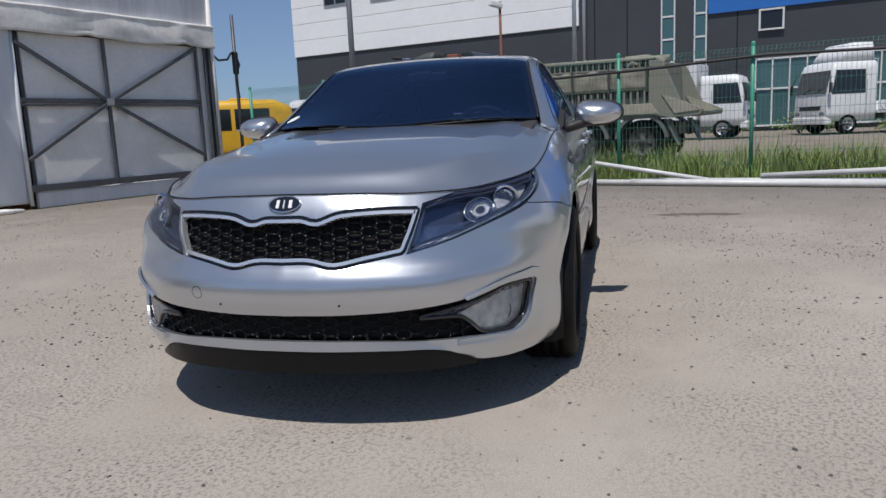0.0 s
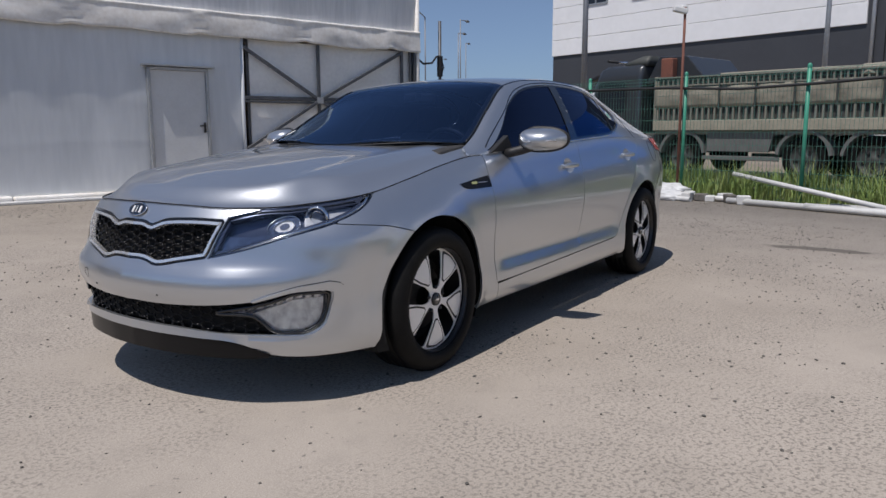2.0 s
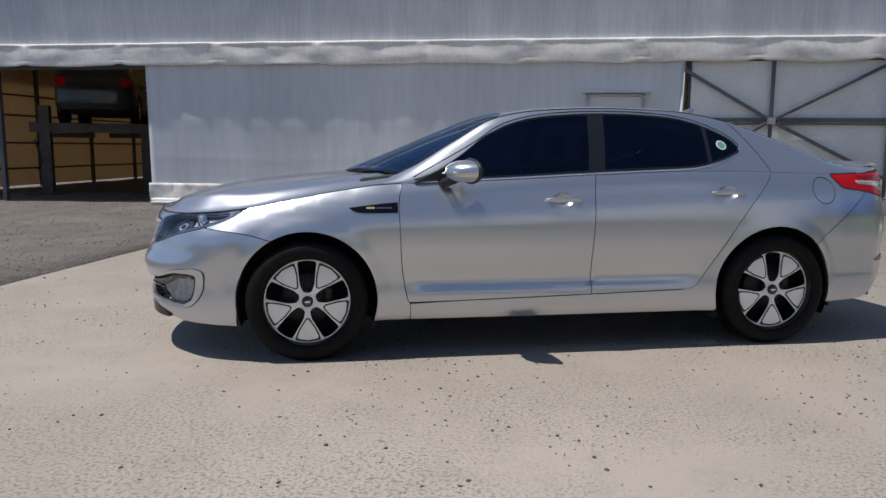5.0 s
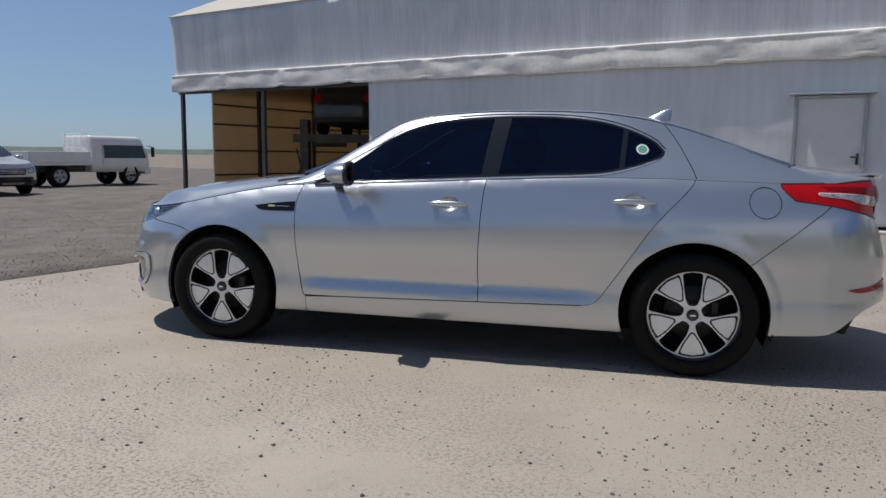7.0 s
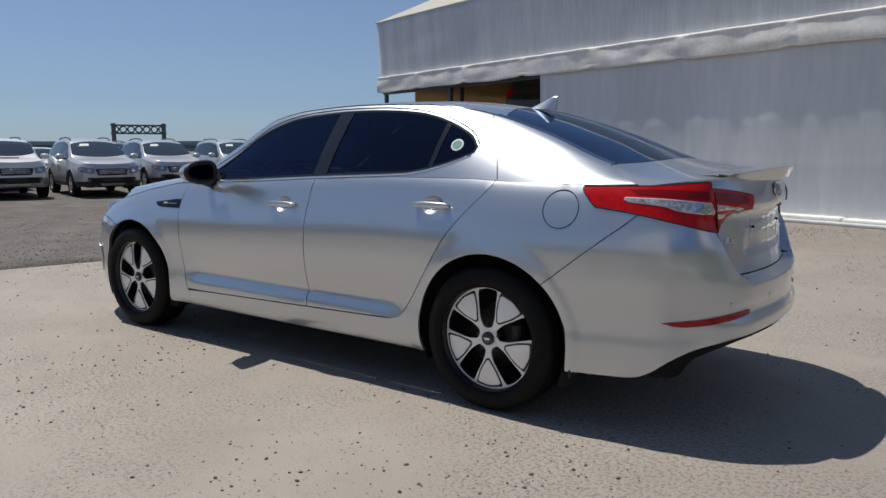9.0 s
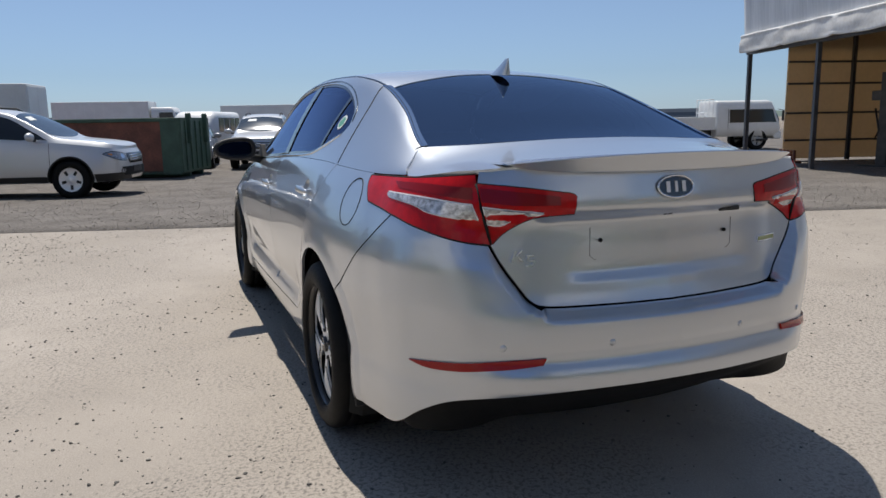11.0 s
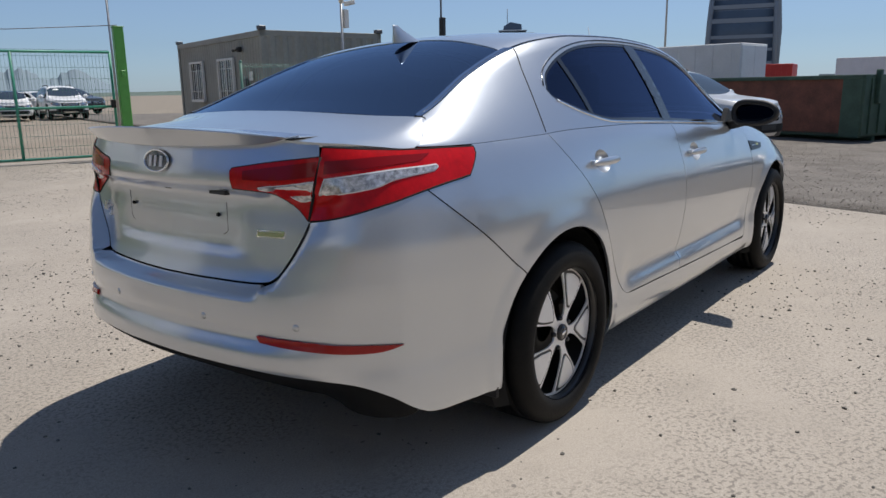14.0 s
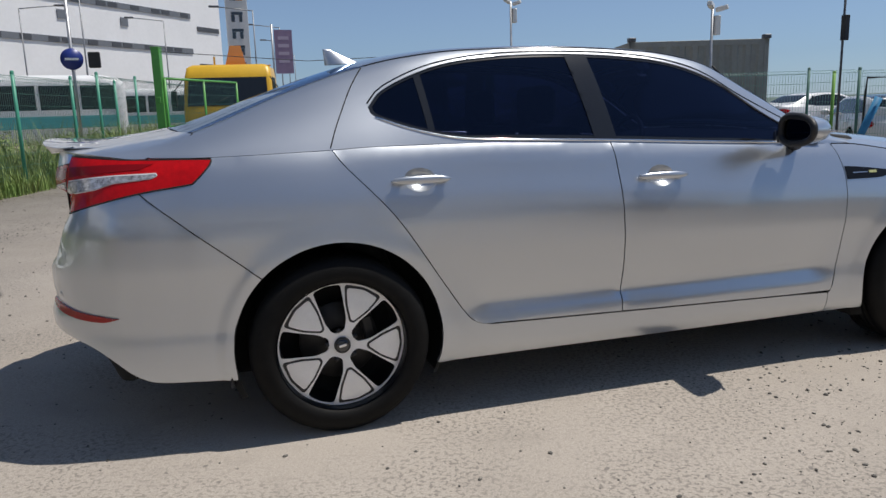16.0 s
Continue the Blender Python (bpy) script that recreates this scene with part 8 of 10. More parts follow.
# the row of cars facing the yard
for x, y, turn, paint, kind, label in (
        (20.95, -2.1, 167, CAR_SILVER, "suv", "silver four-wheel drive with dark bumper beside a white one"),
        (20.9, -4.30, 166, CAR_SILVER, "suv", "silver four-wheel drive beside a white one on gravel"),
        (20.1, -6.35, 166, CAR_WHITE, "tall", "white four-wheel drive with a bonnet scoop parked on gravel"),
        (19.1, -8.60, 164, CAR_SILVER, "suv", "silver four-wheel drive with dark bumper parked on gravel"),
        (19.85, -11.45, 163, CAR_SILVER, "suv", "silver four-wheel drive parked facing the yard on gravel"),
        (19.05, -13.95, 162, CAR_SILVER, "suv", "silver four-wheel drive with roof rails parked on gravel"),
        (24.8, -7.9, 170, CAR_BLUE, "tall", "dark blue van behind the front row"),
        (27.2, -3.2, 170, CAR_BLUE, "suv", "dark blue car behind the front row"),
        (28.5, -11.5, 165, CAR_WHITE, "saloon", "white saloon behind the front row"),
        (28.0, -14.4, 165, CAR_GREY, "suv", "grey car behind the front row"),
        (22.2, 0.25, 172, CAR_GREY, "saloon", "grey saloon beside a green skip")):
    road_car(lot(x, y, turn), label, paint, kind)
road_car(lot(12.83, 3.98, -106.5) @ Matrix.Diagonal((1.0, 1.0, 1.035, 1)), "silver four-wheel drive with dark windows parked side on", CAR_SILVER, "suv")
for x, y, turn, paint, label in ((14.51, 11.45, 59, CAR_WHITE, "white estate hatchback with dark roof parked beyond the fence"), (15.69, 10.10, 57, CAR_DARK, "dark green hatchback with red tail lamps beyond the fence")):
    road_car(lot(x, y, turn, -0.03), label, paint, "hatch")
for u, v, turn, paint, kind, label in ((23.6, 25.0, 44, CAR_GREY, "suv", "dark green car beyond the fence"), (27.8, 24.6, 190, CAR_DARK, "saloon", "dark saloon beyond the fence"),
                                       (30.5, 29.5, 20, CAR_DARK, "suv", "dark car beyond the fence"), (24.0, 31.5, 20, CAR_DARK, "saloon", "black saloon in the far row"), (19.5, 31.0, 15, CAR_WHITE, "saloon", "white saloon in the far row"), (28.0, 33.5, 15, CAR_GREY, "suv", "grey car in the far row")):
    road_car(SITE @ pose(u, v, -0.03, 0, 0, turn), label, paint, kind)
for x, y, turn, paint, kind, label in ((13.05, 38.2, -106, CAR_WHITE, "hatch", "white hatchback in the far yard beyond the gate"), (15.4, 37.6, -106, CAR_WHITE, "suv", "white car in the far yard beyond the gate"),
                                       (16.6, 43.0, -80, CAR_WHITE, "saloon", "white saloon in the far yard beyond the gate"), (10.3, 38.4, -60, CAR_DARK, "suv", "black car in the far yard beside a canopy"), (20.0, 46.0, -75, CAR_DARK, "suv", "black car in the far yard beyond the gate")):
    road_car(world_at(x, y, turn, -0.03), label, paint, kind)


def lorry(m, label, paint, kind, length=7.5, cab_h=2.6, cab_l=1.75, body_h=2.4, w=1.18, body=None, name="lorry", spoiler=False):
    """A lorry with nose along +x."""
    T = thing(name, label, "truck", m)
    x1 = length / 2
    x0 = x1 - cab_l
    part("chassis", box((-x1 + 0.1, -0.42, 0.55), (x1 - 0.3, 0.42, 0.80), 0.02), DRAB_DARK, T)
    secs = []
    for z, fx, k in ((0.55, 0.0, 0.97), (0.9, 0.02, 1.0), (cab_h * 0.56, -0.02, 1.0), (cab_h - 0.35, -0.22, 0.97), (cab_h - 0.08, -0.34, 0.93), (cab_h, -0.48, 0.82)):
        secs.append([(x, y, z) for x, y in rounded([(x0, -w * k), (x1 + fx, -w * k), (x1 + fx, w * k), (x0, w * k)], 0.12, 3)])
    part("cab", loft(secs), paint, T)
    za, zb_ = cab_h * 0.56 + 0.04, cab_h - 0.36
    quad_plate([(x1 - 0.005, -w * 0.90, za), (x1 - 0.005, w * 0.90, za), (x1 - 0.215, w * 0.86, zb_), (x1 - 0.215, -w * 0.86, zb_)], 0.012, PANE, T, "windscreen")
    for s in (1, -1):
        q = [(x0 + 0.55, s * (w + 0.004), za - 0.05), (x1 - 0.18, s * (w + 0.004), za - 0.05), (x1 - 0.36, s * (w * 0.972 + 0.006), zb_), (x0 + 0.55, s * (w * 0.972 + 0.006), zb_)]
        quad_plate(q if s < 0 else q[::-1], 0.008, PANE, T, "side_window")
        part("mirror", add_tube(box((x1 - 0.05, s * (w + 0.20) - 0.07, za), (x1 + 0.05, s * (w + 0.20) + 0.07, za + 0.42), 0.02), [(x1 - 0.12, s * w * 0.95, zb_), (x1, s * (w + 0.18), za + 0.42)], 0.015, 6), BLACK, T)
        part("headlamp", box((x1 - 0.08, s * w * 0.72 - 0.18, 0.78), (x1 + 0.035, s * w * 0.72 + 0.16, 0.96), 0.03, None, 2), LAMP_GLASS, T)
        part("door_line", box((x0 + 0.48, s * w - 0.004, 0.85), (x0 + 0.495, s * w + 0.006, za + 0.5)), LINER, T)
        part("step", box((x1 - 1.0, s * w * 0.95 - 0.12, 0.36), (x1 - 0.55, s * w * 0.95 + 0.08, 0.44), 0.01), BLACK, T)
    part("bumper", box((x1 - 0.25, -w * 0.98, 0.42), (x1 + 0.08, w * 0.98, 0.72), 0.05, None, 2), paint, T)
    part("grille", box((x1 - 0.02, -w * 0.62, 1.02), (x1 + 0.025, w * 0.62, 1.2), 0.01), BLACK, T)
    for s in (-0.5, 0.35):
        part("wiper", tube([(x1 + 0.02, s, za + 0.02), (x1 - 0.03, s + 0.5, za + 0.22)], 0.012, 6), BLACK, T)
    if spoiler:
        part("roof_spoiler", loft([[(x, y, z) for x, y in rounded([(x0 + 0.05, -w * k), (x1 - fx, -w * k), (x1 - fx, w * k), (x0 + 0.05, w * k)], 0.1, 3)] for z, fx, k in ((cab_h - 0.02, 0.55, 0.86), (cab_h + 0.4, 0.85, 0.82), (cab_h + 0.75, 1.25, 0.74))]), paint, T)
    B = body or paint
    if kind == "box":
        part("box_body", box((-x1, -w * 1.02, 0.86), (x0 - 0.12, w * 1.02, 0.86 + body_h), 0.02), B, T)
        n = int((x0 - 0.12 + x1) / 0.6)
        for k in range(n):
            for s in (1, -1):
                part("box_rib", box((-x1 + 0.3 + k * 0.6, s * w * 1.02 - 0.012, 0.9), (-x1 + 0.33 + k * 0.6, s * w * 1.02 + 0.012, 0.82 + body_h)), B, T)
        for s in (1, -1):
            part("rear_door", box((-x1 - 0.02, s * w * 0.485 - w * 0.475, 0.92), (-x1 + 0.01, s * w * 0.485 + w * 0.475, 0.8 + body_h), 0.008), B, T)
    elif kind == "flat":
        part("deck", box((-x1, -w, 0.82), (x0 - 0.06, w, 0.94), 0.01), B, T)
        for s in (1, -1):
            part("drop_side", box((-x1, s * w - 0.02, 0.94), (x0 - 0.06, s * w + 0.02, 1.34), 0.008), B, T)
        part("tail_board", box((-x1 - 0.02, -w, 0.94), (-x1 + 0.02, w, 1.34), 0.008), B, T)
        for y in np.linspace(-w * 0.8, w * 0.8, 5):
            part("head_rack", tube([(x0 - 0.1, y, 0.94), (x0 - 0.1, y, cab_h + 0.05)], 0.02, 8), B, T)
        for z in (1.5, cab_h + 0.05):
            part("head_rack", tube([(x0 - 0.1, -w * 0.85, z), (x0 - 0.1, w * 0.85, z)], 0.02, 8), B, T)
    wheels = (x1 - 0.95, -x1 + 1.2)
    axle_wheels(T, wheels, w - 0.16, 0.42, 0.30, STEEL_PALE)
    return T


def tipper(m, label):
    """A loaded tipper with a dark cab, nose along +x, its beds and guards on both sides."""
    T = thing("tipper_lorry", label, "truck", m)
    w = 1.2
    part("chassis", box((-4.2, -0.45, 0.62), (3.6, 0.45, 0.92), 0.02), DRAB_DARK, T)
    # cab
    secs = []
    for z, fx, k in ((0.60, 3.86, 0.97), (1.0, 3.92, 1.0), (1.55, 3.90, 1.0), (2.45, 3.66, 0.97), (2.72, 3.55, 0.93), (2.82, 3.38, 0.84)):
        secs.append([(x, y, z) for x, y in rounded([(2.16, -w * k), (fx, -w * k), (fx, w * k), (2.16, w * k)], 0.14, 3)])
    part("cab", loft(secs), CAR_DARK, T, "black lorry cab")
    quad_plate([(3.915, -1.06, 1.62), (3.915, 1.06, 1.62), (3.68, 1.02, 2.42), (3.68, -1.02, 2.42)], 0.012, PANE, T, "windscreen")
    part("sun_visor", prism([(3.62, 2.52), (3.98, 2.46), (3.98, 2.50), (3.64, 2.62)], "y", -1.08, 1.08, 0.01), BLACK, T)
    part("roof_lamp_bar", tube([(3.42, -0.95, 2.98), (3.42, 0.95, 2.98)], 0.035, 8), BLACK, T)
    part("air_deflector", loft([[(x, y, z) for x, y in rounded([(2.10, -k), (fx, -k), (fx, k), (2.10, k)], 0.1, 3)] for z, fx, k in ((2.78, 2.98, 1.02), (2.92, 2.72, 0.98), (3.04, 2.36, 0.90))]), DRAB_DARK, T)
    part("horn", tube([(3.1, 0.5, 2.95), (3.5, 0.5, 2.98)], 0.03, 8), CHROME, T)
    part("rear_screen", prism([(2.14, 2.3), (1.75, 2.98), (0.95, 2.94), (0.46, 2.40)], "y", -1.0, 1.0, 0.02), CAR_DARK, T, "dark sheet over the bed's front")
    part("tool_box", box((1.22, 1.0, 2.42), (1.56, 1.22, 2.90), 0.02), RUST, T)
    for s in (1, -1):
        q = [(2.66, s * (w + 0.004), 1.60), (3.66, s * (w + 0.004), 1.58), (3.50, s * (w * 0.972 + 0.006), 2.40), (2.66, s * (w * 0.972 + 0.006), 2.40)]
        quad_plate(q if s < 0 else q[::-1], 0.008, PANE, T, "side_window")
        part("mirror", add_tube(box((3.72, s * (w + 0.22) - 0.09, 1.70), (3.82, s * (w + 0.22) + 0.09, 2.25), 0.03), [(3.6, s * w * 0.96, 2.45), (3.77, s * (w + 0.20), 2.25)], 0.018, 6), BLACK, T)
        part("headlamp", box((3.78, s * 0.88 - 0.2, 0.92), (3.95, s * 0.88 + 0.2, 1.12), 0.04, None, 2), LAMP_GLASS, T)
        part("door_patch", prism([(2.70, 1.02), (3.28, 1.10), (3.34, 1.30), (3.10, 1.48), (2.76, 1.44), (2.92, 1.28)], "y", s * w - 0.003, s * w + 0.008), FRAME_PALE, T, "worn white patch on the cab door")
        part("door_line", box((2.60, s * w - 0.004, 0.95), (2.615, s * w + 0.007, 2.4)), LINER, T)
        for x, r in ((2.78, 0.66), (0.86, 0.64), (-2.14, 0.62), (-3.53, 0.62)):
            arc_ = [(x + r * math.cos(t_), 0.52 + r * math.sin(t_)) for t_ in np.linspace(0.1, math.pi - 0.1, 17)]
            inn = [(x + (r - 0.07) * math.cos(t_), 0.52 + (r - 0.07) * math.sin(t_)) for t_ in np.linspace(math.pi - 0.1, 0.1, 17)]
            part("wheel_guard", prism(arc_ + inn, "y", s * w - 0.30, s * w + 0.05), BAND_GREY, T)
        part("step", box((2.0, s * w - 0.14, 0.42), (2.2, s * w + 0.04, 0.95), 0.02), BAND_GREY, T)
        # bed: lower band, rib row, tarpaulin panels, slatted top rail
        Y = s * (w + 0.05)
        part("lower_band", prism([(1.66, 1.12), (1.66, 1.36), (-3.78, 1.36), (-3.95, 1.12)], "y", Y - 0.05, Y + 0.06, 0.01), BAND, T)
        part("rib_back", box((-3.7, Y - 0.10, 1.36), (1.66, Y - 0.04, 1.66)), DRAB_DARK, T)
        for k in range(34):
            x = -3.64 + k * 0.157
            part("side_rib", box((x, Y - 0.06, 1.36), (x + 0.05, Y + 0.02, 1.66), 0.006), DRAB, T)
        for k in range(6):
            a = -3.68 + k * 0.89
            bm = bmesh.new()
            grid = [[bm.verts.new((a + 0.02 + 0.85 * i / 10, Y + 0.02 * s + s * (0.03 * noise.noise(Vector((a + i * 0.3, j * 0.5, s))) + 0.035 * math.sin(math.pi * i / 10) * math.sin(math.pi * j / 6)), 1.67 + 0.50 * j / 6 + (0.02 * noise.noise(Vector((a + i * 0.4, 3, s))) if j in (0, 6) else 0))) for j in range(7)] for i in range(11)]
            for i in range(10):
                for j in range(6):
                    bm.faces.new((grid[i][j], grid[i + 1][j], grid[i + 1][j + 1], grid[i][j + 1])).smooth = True
            ob = part("tarpaulin_panel", bm, TARP, T, "creased beige tarpaulin")
            ob.modifiers.new("thick", "SOLIDIFY").thickness = 0.012
            part("panel_strap", box((a - 0.02, Y - 0.02, 1.62), (a + 0.02, Y + 0.06, 2.22), 0.006), DRAB_DARK, T)
        part("side_board", box((-3.72, Y - 0.09, 1.64), (1.66, Y - 0.04, 2.20)), DRAB, T)
        for z in (2.20, 2.40):
            part("top_rail", prism([(1.66, z), (1.66, z + 0.035), (-3.86, z - 0.06 + 0.035), (-3.86, z - 0.06)], "y", Y - 0.05, Y + 0.05), DRAB, T)
        part("rail_back", prism([(1.66, 2.22), (1.66, 2.41), (-3.84, 2.35), (-3.84, 2.16)], "y", Y - 0.05, Y - 0.03), DRAB_DARK, T)
        for k in range(40):
            x = -3.80 + k * 0.137
            part("rail_slat", box((x, Y - 0.02, 2.17), (x + 0.035, Y + 0.03, 2.36), 0.004), DRAB, T)
        part("side_skirt", prism([(0.18, 1.08), (0.18, 0.62), (-1.36, 0.62), (-1.46, 1.08)], "y", s * w - 0.05, s * w + 0.02, 0.01), BAND_GREY, T)
        part("skirt_rail", box((-1.6, s * w - 0.04, 0.42), (0.3, s * w + 0.02, 0.52), 0.01), BAND_GREY, T)
        part("tank", box((1.50, s * w - 0.40, 0.55), (2.05, s * w - 0.02, 1.05), 0.08, None, 3), DRAB_DARK, T)
        part("rear_cheek", prism([(-3.72, 1.12), (-3.72, 2.32), (-4.02, 2.30), (-4.42, 1.40), (-4.92, 1.18), (-4.86, 1.06), (-4.2, 1.02)], "y", Y - 0.06, Y + 0.05, 0.012), DRAB, T)
        part("cheek_plate", prism([(-4.02, 1.55), (-4.40, 1.42), (-4.84, 1.16), (-4.30, 1.12)], "y", Y + 0.05, Y + 0.075), BAND, T)
        part("mud_flap", prism([(-4.05, 1.0), (-4.35, 0.40), (-4.38, 0.40), (-4.12, 1.0)], "y", s * w - 0.4, s * w, 0.004), BAND_GREY, T)
    part("bed_floor", box((-4.0, -w, 1.02), (1.66, w, 1.14)), DRAB, T)
    part("bed_front", box((1.60, -w - 0.08, 1.1), (1.68, w + 0.08, 2.45), 0.01), DRAB, T)
    part("duckbill", prism([(-3.9, 1.02), (-4.9, 1.06), (-4.94, 1.14), (-4.0, 1.16)], "y", -w, w, 0.01), DRAB, T)
    part("tail_gate", prism([(-3.98, 1.15), (-3.90, 1.15), (-3.82, 2.28), (-3.92, 2.30)], "y", -w, w, 0.01), DRAB, T)
    part("cover_roll", tube([(1.5, 0.0, 2.46), (-1.0, 0.05, 2.44), (-3.9, 0.0, 2.42)], 0.10, 10), TARP, T)
    part("cover_hump", lump_mesh(0.42, (1.4, 1.6, 0.5), (-3.35, 0.55, 2.30)), TARP, T)
    for x in (2.78, 0.86, -2.14, -3.53):
        axle_wheels(T, (x,), w - 0.17, 0.50, 0.30, DRAB_DARK)
    return T


def lump_mesh(r, scale, at):
    bm = bmesh.new()
    bmesh.ops.create_icosphere(bm, subdivisions=3, radius=r)
    for x in bm.verts:
        x.co *= 1 + 0.25 * noise.noise(x.co * 4)
        x.co = Vector((x.co.x * scale[0] + at[0], x.co.y * scale[1] + at[1], x.co.z * scale[2] + at[2]))
    return bm


TARP = mat("beige_tarp", (0.27, 0.255, 0.20), 0.8, var=0.25, scale=3, bump=0.3, bscale=12)
BAND_GREY = mat("grey_guard", (0.14, 0.145, 0.14), 0.6, var=0.2, scale=4)
BAND = mat("drab_band", (0.34, 0.32, 0.25), 0.7, var=0.2, scale=3)
tipper(world_at(-15.4, -1.37, -106.8, -0.03), "drab grey-green tipper lorry with a black cab beyond the fence")
lorry(world_at(-31.1, 3.5, 72, -0.03), "white box lorry parked beyond the fence", TRUCK_WHITE, "box", 7.0, 2.7, 1.9, 2.4)
lorry(world_at(-31.5, 12.4, -72, -0.03), "white tractor lorry with a roof spoiler parked far off", TRUCK_WHITE, "flat", 6.5, 3.0, 2.2, 2.0, 1.24, TRUCK_WHITE, "tractor_lorry", True)
RL = lorry(world_at(-28.4, -10.5, 250, -0.03), "white box lorry with a red side panel beyond the fence", TRUCK_WHITE, "box", 7.5, 2.6, 1.8, 1.9, 1.15)
for y in (1.18, -1.18):
    part("side_panel", box((-1.3, y - 0.012, 1.55), (0.5, y + 0.012, 2.62)), RED_PAINT, RL, "red side panel")
lorry(world_at(-0.64, 21.2, -100, -0.03), "yellow works lorry with a cluttered deck beyond the gate", TRUCK_YELLOW, "flat", 7.2, 2.62, 1.8, 1.0, 1.2, mat("orange_deck", (0.45, 0.16, 0.05), 0.6, var=0.2, scale=3), "works_lorry")
lorry(lot(20.3, -20.1, -104), "white double-cab pickup lorry parked on gravel", TRUCK_WHITE, "flat", 5.3, 1.98, 2.75, 1.0, 0.86, TRUCK_WHITE, "pickup_lorry")
lorry(lot(21.6, 7.15, 80), "white box lorry with a roof spoiler behind the parked cars", TRUCK_WHITE, "box", 5.4, 2.0, 1.5, 1.78, 0.88, TRUCK_WHITE, "lorry", True)
lorry(lot(52.3, 3.2, -104, -0.03), "white refrigerated box lorry behind a green skip", TRUCK_WHITE, "box", 8.2, 2.6, 1.8, 2.15, 1.15)
lorry(lot(56.0, -8.3, -114, -0.03), "white box lorry at the back of the lot", TRUCK_WHITE, "box", 8.6, 2.5, 1.8, 1.95, 1.15)
S = thing("works_beacon", "amber hazard board and rails standing on a lorry roof", "hazard board", world_at(-0.95, 19.1, 0, 2.56))
part("board", prism([(-0.30, 0.0), (0.32, 0.0), (0.18, 0.62), (-0.12, 0.62)], "y", -0.03, 0.03, 0.01), AMBER, S)
part("rack", add_box(box((-0.6, -0.25, 0.0), (0.95, 0.25, 0.06)), (-0.6, -0.25, 0.06), (-0.55, 0.25, 0.3)), TRUCK_YELLOW, S)


def minibus(m, label, paint, L=5.0, h=2.2, name="minibus", stripe=None, w=0.93):
    C = thing(name, label, "bus", m)
    big = L > 7
    part("body", loft([ring_yz(x, w * k, 0.32, zt, 7) for x, k, zt in ((-L / 2, 0.93, h - 0.12), (-L / 2 + 0.1, 1.0, h), (L / 2 - 0.8, 1.0, h), (L / 2 - 0.25, 0.98, h * (0.9 if not big else 0.97)), (L / 2, 0.92, h * (0.55 if not big else 0.9)))]), paint, C)
    n, rest = (7, 0.45) if big else (4, 1.1)
    for s in (1, -1):
        for k in range(n):
            a, b = -L / 2 + 0.25 + k * (L - rest) / n, -L / 2 + 0.18 + (k + 1) * (L - rest) / n
            part("side_window", box((a, s * w - 0.012, h * 0.55), (b - 0.06, s * w + 0.012, h * 0.86), 0.01), PANE, C)
        if stripe:
            part("stripe", box((-L / 2 + 0.1, s * w - 0.008, 0.95), (L / 2 - 0.4, s * w + 0.010, 1.42), 0.004), stripe, C)
        part("headlamp", box((L / 2 - 0.2, s * w * 0.7 - 0.15, 0.7), (L / 2 - 0.01, s * w * 0.7 + 0.1, 0.88), 0.03), LAMP_GLASS, C)
    fx = L / 2 - (0.16 if not big else 0.02)
    quad_plate([(fx + 0.05, -w * 0.86, h * 0.58), (fx + 0.05, w * 0.86, h * 0.58), (fx - (0.28 if not big else 0.05), w * 0.82, h * 0.86), (fx - (0.28 if not big else 0.05), -w * 0.82, h * 0.86)], 0.012, PANE, C, "windscreen")
    part("rear_window", box((-L / 2 - 0.01, -w * 0.75, h * 0.55), (-L / 2 + 0.03, w * 0.75, h * 0.86), 0.01), PANE, C)
    part("bumper", box((L / 2 - 0.2, -w * 0.92, 0.34), (L / 2 + 0.05, w * 0.92, 0.58), 0.04, None, 2), BLACK, C)
    axle_wheels(C, (L / 2 - 1.0, -L / 2 + 1.0), w - 0.12, 0.46 if big else 0.33)
    return C


minibus(lot(27.6, -7.0, 150), "white van behind the front row", TRUCK_WHITE, 4.7, 1.93, "van", None, 0.86)
minibus(lot(30.2, -1.0, 160), "white van behind a green skip", TRUCK_WHITE, 4.7, 1.93, "van", None, 0.86)
BUS = minibus(world_at(-18.3, -12.6, 123.5, -0.03), "yellow minibus with dark windows parked beyond the fence", TRUCK_YELLOW, 6.2, 2.25)
part("roof_unit", box((-1.6, -0.5, 2.20), (-0.3, 0.5, 2.42), 0.08, None, 3), TRUCK_YELLOW, BUS)
part("roof_hatch", box((0.9, -0.35, 2.22), (1.5, 0.35, 2.32), 0.04, None, 2), TRUCK_YELLOW, BUS)
minibus(world_at(-10.3, 29.3, 10, -0.03), "white and teal coach parked beyond the fence", TRUCK_WHITE, 10.5, 3.0, "coach", TEAL, 1.22)
minibus(world_at(-4.6, 42.5, 10, -0.03), "white and teal coach parked beyond the fence", TRUCK_WHITE, 9.0, 2.9, "coach", TEAL, 1.22)

